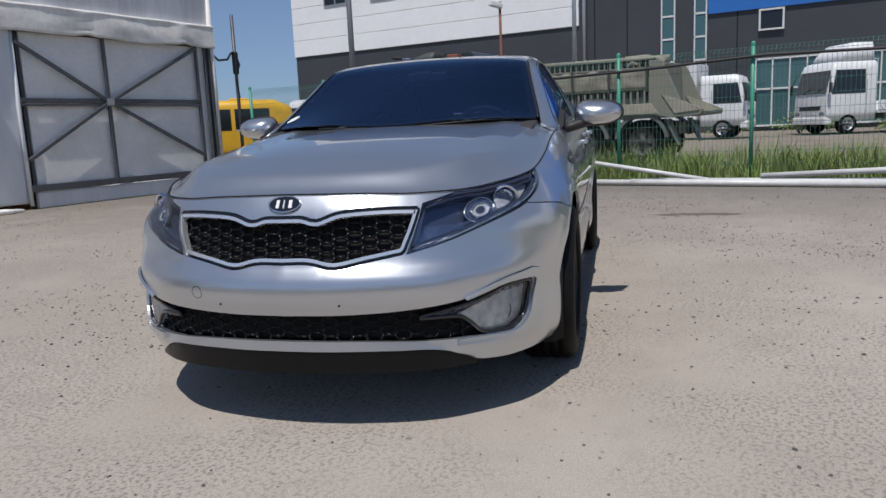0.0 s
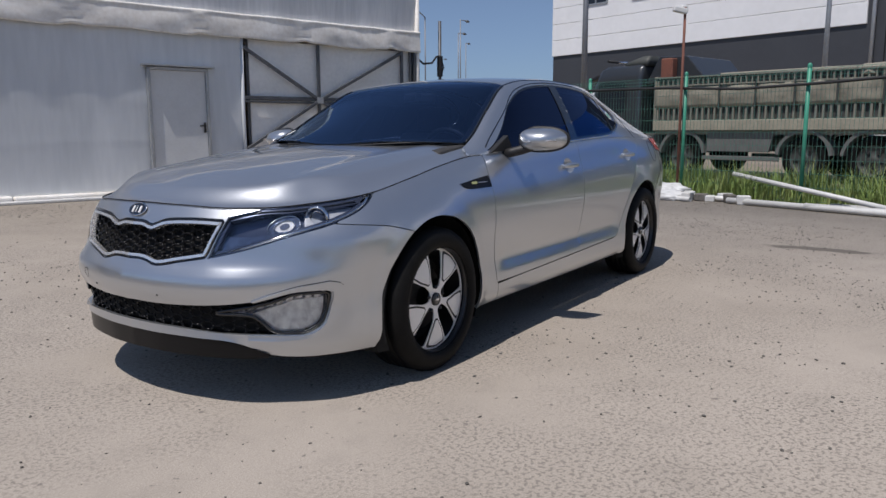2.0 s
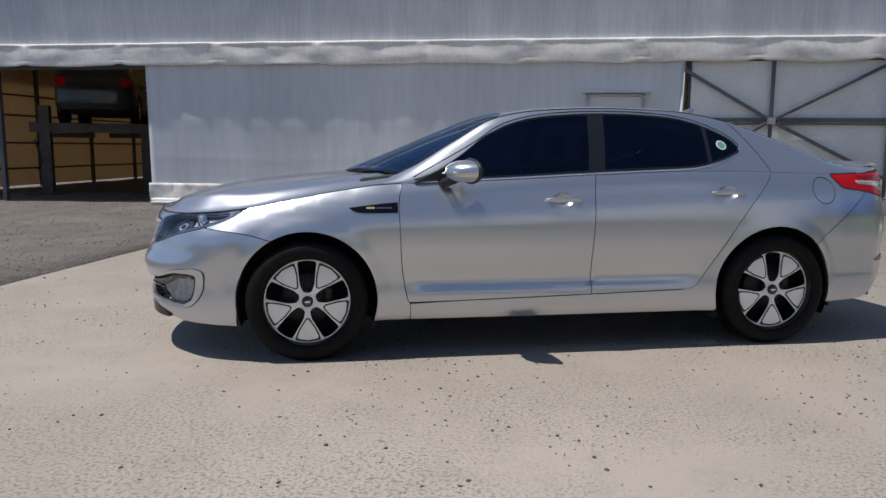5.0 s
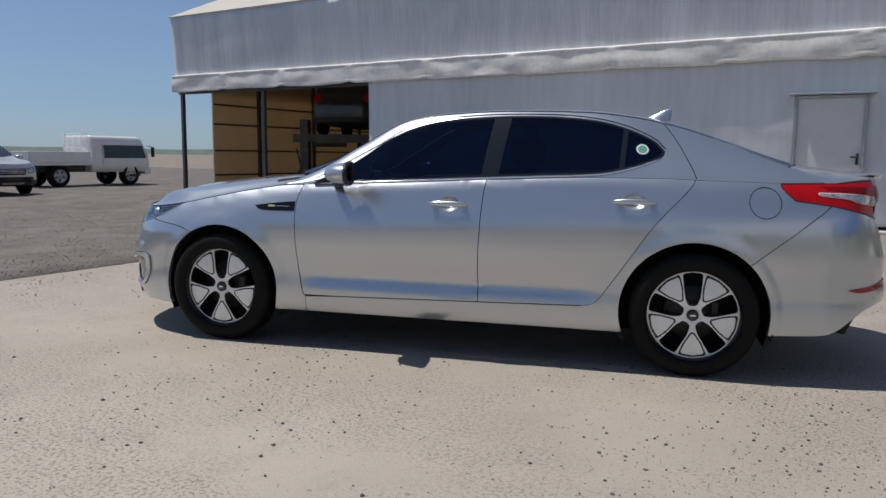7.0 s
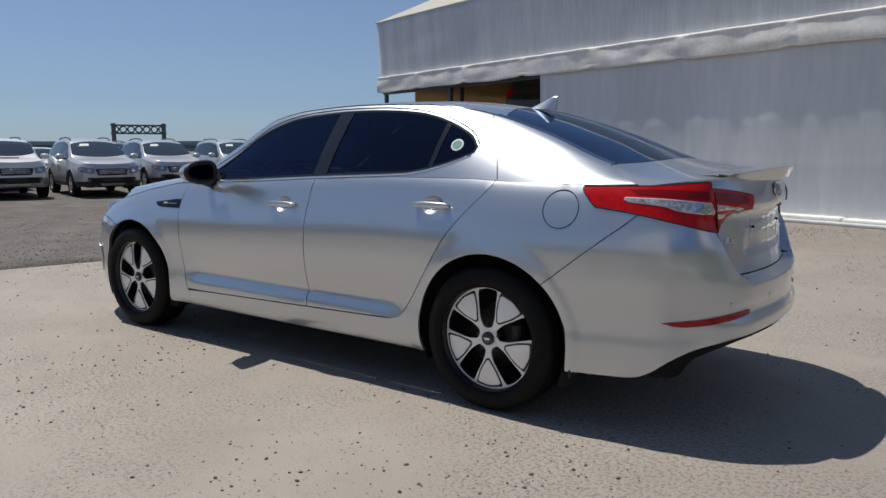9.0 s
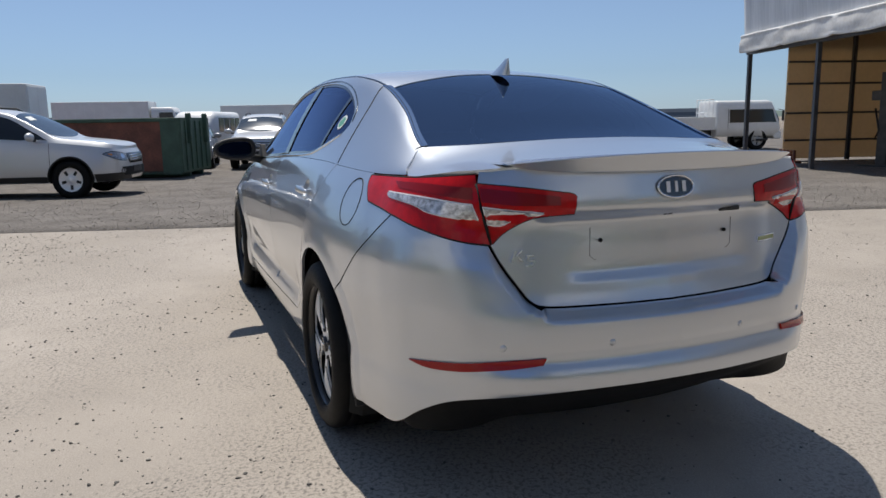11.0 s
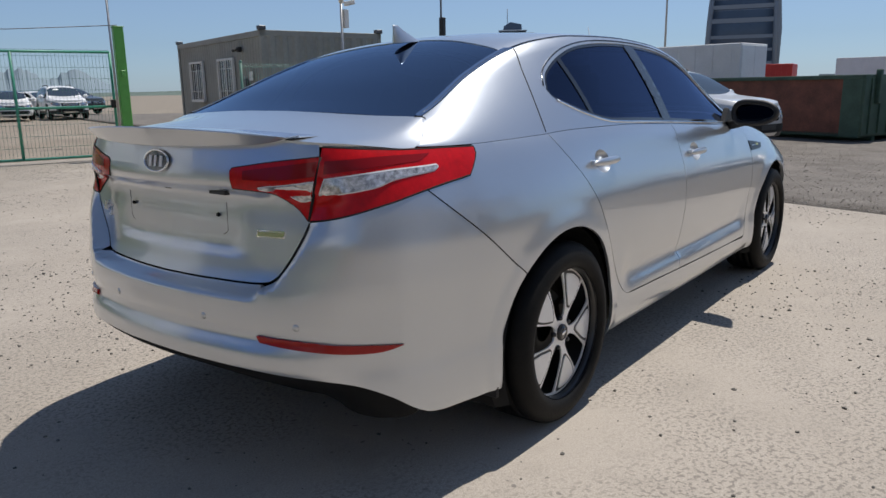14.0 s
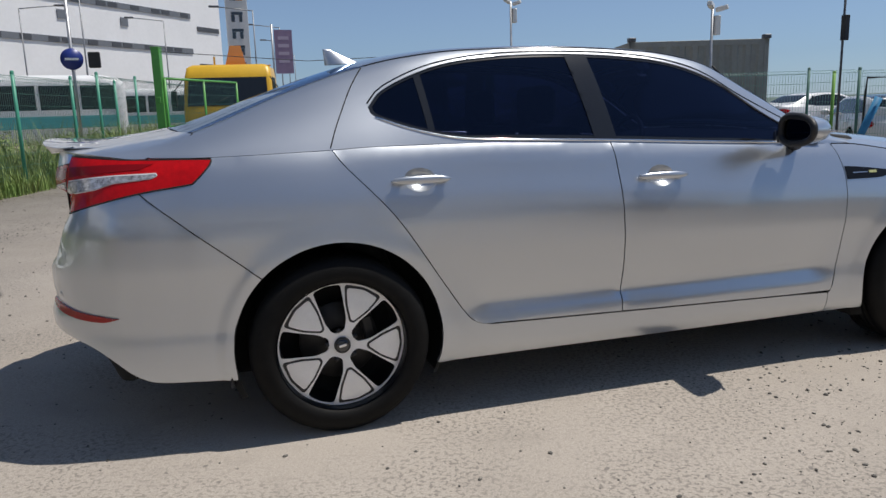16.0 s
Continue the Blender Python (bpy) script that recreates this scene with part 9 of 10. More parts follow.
# raised car on the lift inside the marquee
LIFT = thing("car_lift", "dark two-post car lift inside the marquee", "car lift", site(17.3, -2.6, 0, 24))
LIFT_PAINT = mat("worn_lift_paint", (0.10, 0.085, 0.07), 0.6, 0.2, var=0.3, scale=6)
for x in (-1.12, 1.12):
    part("column", box((x - 0.12, -0.14, 0), (x + 0.12, 0.14, 2.1 if x > 0 else 1.6), 0.01), LIFT_PAINT, LIFT)
    part("foot_plate", box((x - 0.4, -0.4, 0), (x + 0.4, 0.4, 0.03)), DRAB_DARK, LIFT)
    part("swing_arm", box((min(x * 0.2, x) - 0.05, -0.9, 1.36), (max(x * 0.2, x) + 0.05, -0.72, 1.48), 0.01), DRAB_DARK, LIFT)
part("cross_beam", box((-1.25, -0.12, 1.48), (1.45, 0.12, 1.70), 0.01), LIFT_PAINT, LIFT)
part("runway", box((-0.85, -4.2, 1.56), (-0.35, 0.1, 1.68), 0.01), LIFT_PAINT, LIFT)
part("runway", box((0.35, -4.2, 1.56), (0.85, 0.1, 1.68), 0.01), LIFT_PAINT, LIFT)
part("hose", tube([(1.35, 0.1, 1.3), (1.2, 0.15, 0.8), (1.32, 0.1, 0.6)], 0.02, 6), BLACK, LIFT)
RAISED = road_car(site(17.3 + 0.83, -2.6 - 1.87, 1.68, -66), "dark car raised on a lift in the workshop", CAR_DARK, "suv", BLACK, "raised_car")
tool = thing("red_tool_rack", "low red tool stand just inside the marquee", "tool stand", site(20.2, -0.9))
for k in range(5):
    part("rack_post", box((k * 0.16 - 0.35, -0.03, 0), (k * 0.16 - 0.29, 0.03, 0.32), 0.006), RUST, tool)
part("rack_base", box((-0.42, -0.15, 0.0), (0.42, 0.15, 0.06), 0.01), RUST, tool)


# ---- containers, skips, poles ----
CONT = mat("office_container_paint", (0.29, 0.295, 0.27), 0.6, var=0.15, scale=1.5, bump=0.05, bscale=30)
FRAME_WHITE = mat("white_window_frame", (0.72, 0.72, 0.70), 0.4, var=0.05, scale=5)


def corrugated(x0, x1, y, z0, z1, pitch=0.16, depth=0.025, axis="x"):
    bm = bmesh.new()
    n = int((x1 - x0) / pitch)
    pts = []
    for i in range(n):
        a = x0 + (x1 - x0) * i / n
        s = (x1 - x0) / n
        pts += [(a, 0), (a + s * 0.35, 0), (a + s * 0.5, -depth), (a + s * 0.85, -depth)]
    pts.append((x1, 0))
    lo_ = [bm.verts.new((p, y + d, z0) if axis == "x" else (y - d, p, z0)) for p, d in pts]
    hi_ = [bm.verts.new((p, y + d, z1) if axis == "x" else (y - d, p, z1)) for p, d in pts]
    for i in range(len(pts) - 1):
        bm.faces.new((lo_[i], lo_[i + 1], hi_[i + 1], hi_[i]))
    return bm


OFFICE = thing("office_container", "grey portable office container with white barred windows", "container", pose(7.11, 11.09, 0, 0, 0, A_TURN))
Wd, Ld, Hd = 3.07, 6.0, 2.52
part("shell", box((0.05, 0.05, 0.12), (Wd - 0.05, Ld - 0.05, Hd - 0.06)), CONT, OFFICE)
for nm, bm in (("end_wall", corrugated(0.08, Wd - 0.08, 0.03, 0.16, Hd - 0.12, 0.27, 0.035)), ("long_wall", corrugated(0.08, Ld - 0.08, 0.03, 0.16, Hd - 0.12, 0.16, 0.015, "y"))):
    part(nm, bm, CONT, OFFICE)
for x in (0, Wd - 0.1):
    for y in (0, Ld - 0.1):
        part("corner_post", box((x, y, 0), (x + 0.1, y + 0.1, Hd), 0.008), CONT, OFFICE)
        part("corner_casting", box((x - 0.03, y - 0.03, Hd), (x + 0.13, y + 0.13, Hd + 0.09), 0.01), STEEL_GREY, OFFICE)
for lo, hi in (((0, 0, Hd - 0.13), (Wd, 0.1, Hd)), ((0, 0, 0.04), (Wd, 0.1, 0.18)), ((0, 0, Hd - 0.13), (0.1, Ld, Hd)), ((0, 0, 0.04), (0.1, Ld, 0.18)), ((0, Ld - 0.1, Hd - 0.13), (Wd, Ld, Hd)), ((Wd - 0.1, 0, Hd - 0.13), (Wd, Ld, Hd))):
    part("rail", box(lo, hi, 0.006), CONT, OFFICE)
part("roof", box((0.06, 0.06, Hd - 0.05), (Wd - 0.06, Ld - 0.06, Hd - 0.02)), CONT, OFFICE)
for y in (1.75, 3.95):
    Wn = new("window")
    Wn.parent = OFFICE
    part("pane", box((-0.012, y, 1.02), (0.02, y + 0.95, 1.95)), PANE, Wn)
    for lo, hi in (((-0.05, y - 0.05, 0.97), (0.02, y, 2.0)), ((-0.05, y + 0.95, 0.97), (0.02, y + 1.0, 2.0)), ((-0.05, y, 1.95), (0.02, y + 0.95, 2.0)), ((-0.06, y - 0.05, 0.95), (0.02, y + 1.0, 1.02)), ((-0.03, y + 0.45, 1.02), (0.0, y + 0.5, 1.95))):
        part("frame", box(lo, hi, 0.004), FRAME_WHITE, Wn)
    for k in range(6):
        part("grille_bar", box((-0.045, y + 0.1 + 0.15 * k, 1.02), (-0.032, y + 0.115 + 0.15 * k, 1.95)), FRAME_WHITE, Wn)
    for z in (1.22, 1.75):
        part("grille_bar", box((-0.046, y, z), (-0.031, y + 0.95, z + 0.015)), FRAME_WHITE, Wn)
part("wall_lamp", add_tube(box((-0.10, 1.1, 2.1), (0.0, 1.25, 2.22), 0.02), [(-0.1, 1.17, 2.16), (-0.22, 1.17, 2.12)], 0.03, 8), BLACK, OFFICE)
part("meter_box", box((-0.07, 0.85, 1.25), (0.0, 1.0, 1.5), 0.008), STEEL_GREY, OFFICE)
part("notice", box((-0.02, 0.55, 1.45), (0.0, 0.75, 1.65)), PAPER_WHITE, OFFICE)


def cctv_pole(x, y, h, label, r=0.028, arm=0.25, boxes=True, material=STEEL_PALE):
    P = thing("camera_pole", label, "camera pole", world_at(x, y))
    part("pole", tube([(0, 0, 0), (0, 0, h)], r, 10), material, P)
    part("foot", box((-0.12, -0.12, 0), (0.12, 0.12, 0.02)), material, P)
    part("bracket", tube([(0, 0, h - 0.08), (-arm * 0.7, -arm * 0.7, h - 0.04)], 0.014, 6), material, P)
    part("cctv_camera", box((-0.13, -0.05, -0.05), (0.13, 0.05, 0.05), 0.02, Matrix.Translation((-arm * 0.7, -arm * 0.7, h)) @ pose(0, 0, 0, 0, 12, 40), 2), FRAME_WHITE, P)
    part("cctv_camera", box((-0.12, -0.045, -0.045), (0.12, 0.045, 0.045), 0.02, Matrix.Translation((arm * 0.5, -arm * 0.5, h - 0.05)) @ pose(0, 0, 0, 0, 12, 130), 2), FRAME_WHITE, P)
    if boxes:
        part("junction_box", box((0.03, -0.08, h - 0.55), (0.15, 0.08, h - 0.18), 0.01), FRAME_WHITE, P)
    return P


cctv_pole(7.99, 9.47, 3.06, "galvanised pole with two cameras and a white box by the fence")
cctv_pole(10.74, 8.9, 4.3, "dark pole with cameras and a black box by the fence", 0.024, 0.3, False, STEEL_GREY)
part("black_box", box((10.70, 8.82, 2.35), (10.82, 8.94, 2.85), 0.01), BLACK, None)
tagged(bpy.data.objects["black_box"], "black control box strapped to a camera pole", "control box")
cctv_pole(6.2, 15.6, 4.0, "galvanised pole with cameras behind the office container")
cctv_pole(-8.22, -0.82, 3.05, "rusty thin pole with a camera behind the fence", 0.022, 0.12, False, RUST)
JUG = thing("plastic_jug", "white plastic jerrycan on the ground by the fence", "jerrycan", world_at(8.95, 9.05, 30))
part("can", box((-0.20, -0.15, 0), (0.20, 0.15, 0.40), 0.06, None, 3), PVC, JUG)
part("cap", lathe([(0, 0.445), (0.045, 0.445), (0.045, 0.39)], 16), FRAME_WHITE, JUG)
part("grip", tube([(-0.10, 0, 0.39), (-0.09, 0, 0.45), (0.0, 0, 0.455), (0.0, 0, 0.40)], 0.014, 8), PVC, JUG)
lump("rubbish_sack", 13.5, 21.3, 0.16, (1.2, 1.0, 0.9), BAG, "crumpled white sack by a fence", "sack", 3.0)
STAY = thing("pole_stay", "pale steel stay leaning against a camera pole", "stay", world_at(8.02, 9.4))
part("tube", tube([(0.42, -0.22, 0.0), (0.02, -0.02, 0.95)], 0.022, 8), STEEL_PALE, STAY)
part("foot", box((0.36, -0.28, 0.0), (0.50, -0.16, 0.03), 0.005), STEEL_PALE, STAY)
CBL = thing("hanging_cable", "black cables looping down a fence pole", "cable")
part("cable", tube([(7.99, 9.42, 1.9), (8.12, 9.36, 1.75), (8.14, 9.36, 1.2), (8.02, 9.38, 0.7), (7.95, 9.35, 0.1)], 0.022, 7), BLACK, CBL)
part("cable", tube([(8.0, 9.42, 1.7), (8.3, 9.30, 1.5), (8.3, 9.28, 0.5), (8.6, 9.1, 0.03)], 0.014, 7), BLACK, CBL)
TRUNK = thing("blue_tarp_roll", "blue and green rolled sheet leaning on the fence", "tarpaulin", world_at(10.95, 8.45))
part("roll", tube([(-0.16, 0.12, -0.10), (0.0, 0.0, 0.5), (0.20, -0.16, 1.18)], 0.075, 10), mat("blue_sheet", (0.04, 0.24, 0.45), 0.6, var=0.2, scale=6), TRUNK)


def skip(m, L, W_, H_, label, side, end, name="skip"):
    K = thing(name, label, "skip", m)
    part("side_wall", box((-L / 2, -W_ / 2, 0.15), (L / 2, -W_ / 2 + 0.06, H_), 0.01), side, K)
    part("side_wall", box((-L / 2, W_ / 2 - 0.06, 0.15), (L / 2, W_ / 2, H_), 0.01), side, K)
    part("end_wall", box((-L / 2, -W_ / 2, 0.15), (-L / 2 + 0.06, W_ / 2, H_), 0.01), end, K)
    part("door_end", box((L / 2 - 0.06, -W_ / 2 - 0.03, 0.15), (L / 2 + 0.05, W_ / 2 + 0.03, H_ + 0.08), 0.01), end, K)
    part("floor_plate", box((-L / 2, -W_ / 2, 0.12), (L / 2, W_ / 2, 0.2)), end, K)
    for s in (1, -1):
        part("top_rail", box((-L / 2, s * W_ / 2 - 0.06, H_ - 0.02), (L / 2, s * W_ / 2 + 0.06, H_ + 0.08), 0.01), end, K)
        part("corner", box((L / 2 - 0.5, s * W_ / 2 - 0.05, 0.1), (L / 2, s * W_ / 2 + 0.07, H_), 0.01), end, K)
        part("skid", box((-L / 2, s * 0.5 - 0.06, 0.0), (L / 2, s * 0.5 + 0.06, 0.14)), end, K)
        part("hook", box((L / 2 + 0.02, s * W_ * 0.3 - 0.05, H_ * 0.6), (L / 2 + 0.16, s * W_ * 0.3 + 0.05, H_ + 0.2), 0.02), end, K)
    for k in range(5):
        part("rib", box((L / 2 + 0.03, -W_ / 2 + 0.2 + k * W_ / 5.5, 0.2), (L / 2 + 0.09, -W_ / 2 + 0.27 + k * W_ / 5.5, H_), 0.005), end, K)
    return K


skip(lot(18.47, 2.89, -112), 5.6, 2.2, 1.50, "rusty brown skip with dark green ends on gravel", RUST, SKIP_GREEN)
FREIGHT = thing("freight_container", "red freight container with orange and white stripes", "container", lot(41.0, 10.0, -84))
part("shell", box((-2.4, -1.2, 0.15), (2.4, 1.2, 2.45), 0.02), RED_PAINT, FREIGHT)
for k, mt in enumerate((FRAME_WHITE, AMBER, FRAME_WHITE, AMBER)):
    part("stripe", box((-2.35 + k * 0.5, -1.215, 0.3), (-2.0 + k * 0.5, -1.19, 2.35)), mt, FREIGHT)
for k in range(9):
    part("rib", box((-0.2 + k * 0.28, -1.23, 0.2), (-0.1 + k * 0.28, -1.19, 2.4)), RED_PAINT, FREIGHT)


# ---- street lamps, masts, signs ----
def street_lamp(x, y, h, turn, label, arm=2.2, r=0.06):
    P = thing("street_lamp", label, "street lamp", world_at(x, y, turn), "street lamps")
    part("post", tube([(0, 0, 0), (0, 0, h)], r, 10, taper=0.6), STEEL_DIM, P)
    part("arm", tube([(0, 0, h - 0.04), (arm * 0.5, 0, h + 0.08), (arm, 0, h + 0.18)], r * 0.55, 8), STEEL_DIM, P)
    part("lantern", box((arm - 0.1, -0.12, h + 0.14), (arm + 0.55, 0.12, h + 0.26), 0.04, None, 2), STEEL_GREY, P)
    part("base", lathe([(r * 2.2, 0), (r * 2.2, 0.25), (r, 0.4)], 12), STEEL_PALE, P)
    return P


for x, y, h, turn in ((-42, -26.5, 9, 200), (-58, -36, 9.5, 205), (-70, -47, 9.5, 200), (-48, -30.5, 9, 200), (-34, -24, 8, 20), (1.5, 48, 8, 180), (4.5, 62, 8.5, 180), (6.5, 75, 8.5, 180), (9, 92, 8.5, 180), (-8, 42, 8, 10), (-13, 52, 8.5, 0), (-4.5, 58, 8.5, 180)):
    street_lamp(x, y, h, turn, "grey street lamp with a single arm beside the road")
street_lamp(-22.5, -8.6, 10, 60, "tall grey lighting column beyond the fence", 1.2, 0.13)
for x, y, h, r in ((-20.5, -0.2, 9, 0.09), (-11, 24.5, 9, 0.09), (-40, -30, 22, 0.09), (150, 56.5, 42, 0.25), (-9.5, -24, 14, 0.05)):
    P = thing("mast", "plain grey steel mast", "mast", world_at(x, y))
    part("shaft", tube([(0, 0, 0), (0, 0, h)], r, 8, taper=0.5), STEEL_PALE, P)
    part("finial", ball((0, 0, h), r * 1.2, 2), STEEL_PALE, P)
TP = thing("service_pole", "thin dark pole with a looping black cable beside the marquee", "pole", world_at(-9.84, -6.67))
part("pole", tube([(0, 0, 0), (0, 0, 3.5)], 0.035, 10), STEEL_GREY, TP)
part("cable", tube([(0, 0, 2.75), (0.12, -0.02, 2.72), (0.25, -0.04, 2.58), (0.5, -0.1, 2.55), (0.68, -0.14, 2.66)], 0.022, 8), BLACK, TP)
part("cable", tube([(0, 0, 2.8), (-0.08, 0.05, 2.5), (0.06, 0.02, 2.2), (0, 0.04, 1.8)], 0.016, 8), BLACK, TP)
part("bracket", box((-0.05, -0.05, 2.3), (0.05, 0.05, 2.75), 0.01), BLACK, TP)

SIGN = thing("road_sign", "round blue road sign on a grey pole by the weeds", "road sign", world_at(-5.4, 20.3, 4))
part("pole", tube([(0, 0, 0), (0, 0, 4.6)], 0.05, 10), STEEL_PALE, SIGN)
part("disc", lathe([(0, 0.03), (0.30, 0.03), (0.30, 0.0), (0, 0.0)], 36, Matrix.Translation((0, -0.08, 2.92)) @ pose(0, 0, 0, 90, 0, 0)), mat("sign_blue", (0.02, 0.04, 0.22), 0.4), SIGN)
part("bar", box((-0.18, -0.125, 2.89), (0.18, -0.115, 2.95)), PAPER_WHITE, SIGN)
part("loudspeaker", box((0.42, -0.14, 2.68), (0.74, 0.1, 3.12), 0.02), BLACK, SIGN)

PYLON = thing("pylon_sign", "tall white pylon sign with a column of dark bars", "sign", world_at(1.0, 60, 2))
part("panel", box((-0.85, -0.2, 0), (0.85, 0.2, 14.5), 0.02), FRAME_WHITE, PYLON)
part("emblem", box((-0.5, -0.23, 10.3), (0.5, -0.19, 11.3), 0.01), BADGE_DARK, PYLON)
part("emblem_corner", box((0.0, -0.24, 10.3), (0.5, -0.20, 10.8), 0.01), AMBER, PYLON)
for k in range(6):
    z = 9.2 - k * 1.3
    part("bar", box((-0.45, -0.225, z), (0.45, -0.19, z + 0.22)), BADGE_DARK, PYLON)
    part("bar", box((-0.45, -0.225, z - 0.55), (-0.18, -0.19, z - 0.02)), BADGE_DARK, PYLON)
    part("bar", box((0.15, -0.225, z - 0.55), (0.40, -0.19, z - 0.02)), BADGE_DARK, PYLON)
BAN = thing("street_banner", "mauve hanging street banner with pale bars", "banner", world_at(2.6, 40, 2))
part("pole", tube([(-0.65, 0.05, 0), (-0.65, 0.05, 6.2)], 0.06, 8), STEEL_PALE, BAN)
part("cloth", box((-0.55, -0.01, 3.5), (0.45, 0.01, 5.9)), mat("mauve_cloth", (0.30, 0.22, 0.33), 0.8, var=0.12, scale=4), BAN)
for k in range(4):
    part("bar", box((-0.35, -0.016, 4.1 + k * 0.42), (0.25, -0.012, 4.28 + k * 0.42)), mat("pale_mauve", (0.5, 0.42, 0.52), 0.8) if k == 0 else bpy.data.materials["pale_mauve"], BAN)

CAN = thing("green_canopy", "dark green pitched canopy tent in the far yard", "canopy", world_at(11.25, 48.0, -8) @ Matrix.Diagonal((0.78, 1.0, 1.03, 1)))
CG = mat("green_canvas", (0.030, 0.052, 0.046), 0.75, var=0.15, scale=1)
part("roof", loft([[(-5.4, y, z) for y, z in ((-4, 2.75), (-4, 3.0), (0, 3.1), (4, 3.0), (4, 2.75))], [(-3.8, y, z) for y, z in ((-4, 2.75), (-4, 3.1), (0, 4.4), (4, 3.1), (4, 2.75))], [(0, y, z) for y, z in ((-4.2, 2.75), (-4.2, 3.1), (0, 5.0), (4.2, 3.1), (4.2, 2.75))], [(3.8, y, z) for y, z in ((-4, 2.75), (-4, 3.1), (0, 4.4), (4, 3.1), (4, 2.75))], [(5.4, y, z) for y, z in ((-4, 2.75), (-4, 3.0), (0, 3.1), (4, 3.0), (4, 2.75))]]), CG, CAN)
for x in (-5.2, -1.8, 1.8, 5.2):
    for y in (-3.8, 3.8):
        part("leg", box((x - 0.08, y - 0.08, 0), (x + 0.08, y + 0.08, 2.8)), STEEL_GREY, CAN)
part("back_wall", box((-5.2, 3.6, 0), (5.2, 3.7, 2.8)), DRAB_DARK, CAN)
for k in range(12):
    part("stored_rack", box((-4.8 + k * 0.8, 1.0, 0), (-4.3 + k * 0.8, 2.5, 1.2 + 0.5 * (k % 3)), 0.02), DRAB_DARK if k % 2 else STEEL_GREY, CAN)


# ---- buildings ----
CLAD_WHITE = mat("white_cladding", (0.86, 0.865, 0.87), 0.5, var=0.05, scale=0.3)
CLAD_DARK = mat("dark_cladding", (0.055, 0.058, 0.066), 0.5, var=0.1, scale=0.3)
CLAD_BLUE = mat("blue_cladding", (0.03, 0.16, 0.50), 0.45, var=0.05, scale=0.3)
GLAZE = mat("green_glazing", (0.06, 0.13, 0.14), 0.08, coat=0.6)
WARE = thing("warehouse", "large warehouse clad white above dark grey with blue panel", "building", pose(-52.3, -24.0, 0, 0, 0, 73.2))
# local x runs along the facade, local -y faces the yard
part("dark_wall", box((0, 0, 0), (60, 30, 17)), CLAD_DARK, WARE)
for k in range(8):
    z = 7.05 + k * 1.25
    part("white_panel", box((-0.05, -0.12, z + 0.015), (23.9, 0.1, z + 1.24), 0.02), CLAD_WHITE, WARE)
part("blue_panel", box((31.9, -0.12, 6.9), (60, 0.05, 17)), CLAD_BLUE, WARE)
for x, z in ((3.4, 10.7), (7.8, 10.6), (13.4, 10.5), (18.6, 10.5)):
    Wn = new("window")
    Wn.parent = WARE
    part("pane", box((x, -0.17, z), (x + 2.0, -0.10, z + 1.5)), PANE, Wn)
    for lo, hi in (((x - 0.1, -0.2, z - 0.1), (x + 2.1, -0.1, z)), ((x - 0.1, -0.2, z + 1.5), (x + 2.1, -0.1, z + 1.6)), ((x + 0.95, -0.2, z), (x + 1.05, -0.1, z + 1.5)), ((x, -0.2, z + 0.75), (x + 2, -0.1, z + 0.83)), ((x - 0.1, -0.2, z), (x, -0.1, z + 1.5)), ((x + 2.0, -0.2, z), (x + 2.1, -0.1, z + 1.5))):
        part("frame", box(lo, hi), STEEL_PALE, Wn)
for x0, x1 in ((29.15, 30.0), (31.1, 31.85)):
    for k in range(11):
        z = 1.6 + k * 1.35
        Wn = new("window")
        Wn.parent = WARE
        part("pane", box((x0 + 0.08, -0.12, z + 0.06), (x1 - 0.08, -0.02, z + 1.28)), GLAZE, Wn)
        part("frame", box((x0, -0.16, z - 0.05), (x1, -0.03, z + 0.06)), FRAME_WHITE, Wn)
    part("mullion", box((x0, -0.16, 1.5), (x0 + 0.08, -0.03, 16.5)), FRAME_WHITE, WARE)
    part("mullion", box((x1 - 0.08, -0.16, 1.5), (x1, -0.03, 16.5)), FRAME_WHITE, WARE)
for x, z, w, h in ((34.8, 5.75, 1.15, 1.0), (41.5, 5.75, 1.15, 1.0), (48, 5.75, 1.15, 1.0)):
    Wn = new("window")
    Wn.parent = WARE
    part("pane", box((x, -0.12, z), (x + w, -0.02, z + h)), PANE, Wn)
    for lo, hi in (((x - 0.1, -0.18, z - 0.1), (x + w + 0.1, -0.1, z)), ((x - 0.1, -0.18, z + h), (x + w + 0.1, -0.1, z + h + 0.1)), ((x - 0.1, -0.18, z), (x, -0.1, z + h)), ((x + w, -0.18, z), (x + w + 0.1, -0.1, z + h))):
        part("frame", box(lo, hi), FRAME_WHITE, Wn)
for k in range(8):
    x = 34.6 + k * 0.9
    part("glazed_bay", box((x + 0.04, -0.12, 0.3), (x + 0.86, -0.02, 4.0)), GLAZE, WARE)
    part("bay_post", box((x - 0.04, -0.2, 0.2), (x + 0.04, -0.02, 4.1)), FRAME_WHITE, WARE)
for z in (0.2, 2.3, 4.0):
    part("bay_rail", box((34.5, -0.2, z), (41.9, -0.02, z + 0.1)), FRAME_WHITE, WARE)
part("downpipe", tube([(24.3, -0.2, 0), (24.3, -0.2, 16)], 0.12, 8), STEEL_PALE, WARE)
for x in (24.9, 27.0, 33.5, 44):
    part("panel_joint", box((x, -0.03, 0), (x + 0.06, 0.02, 16.8)), LINER, WARE)

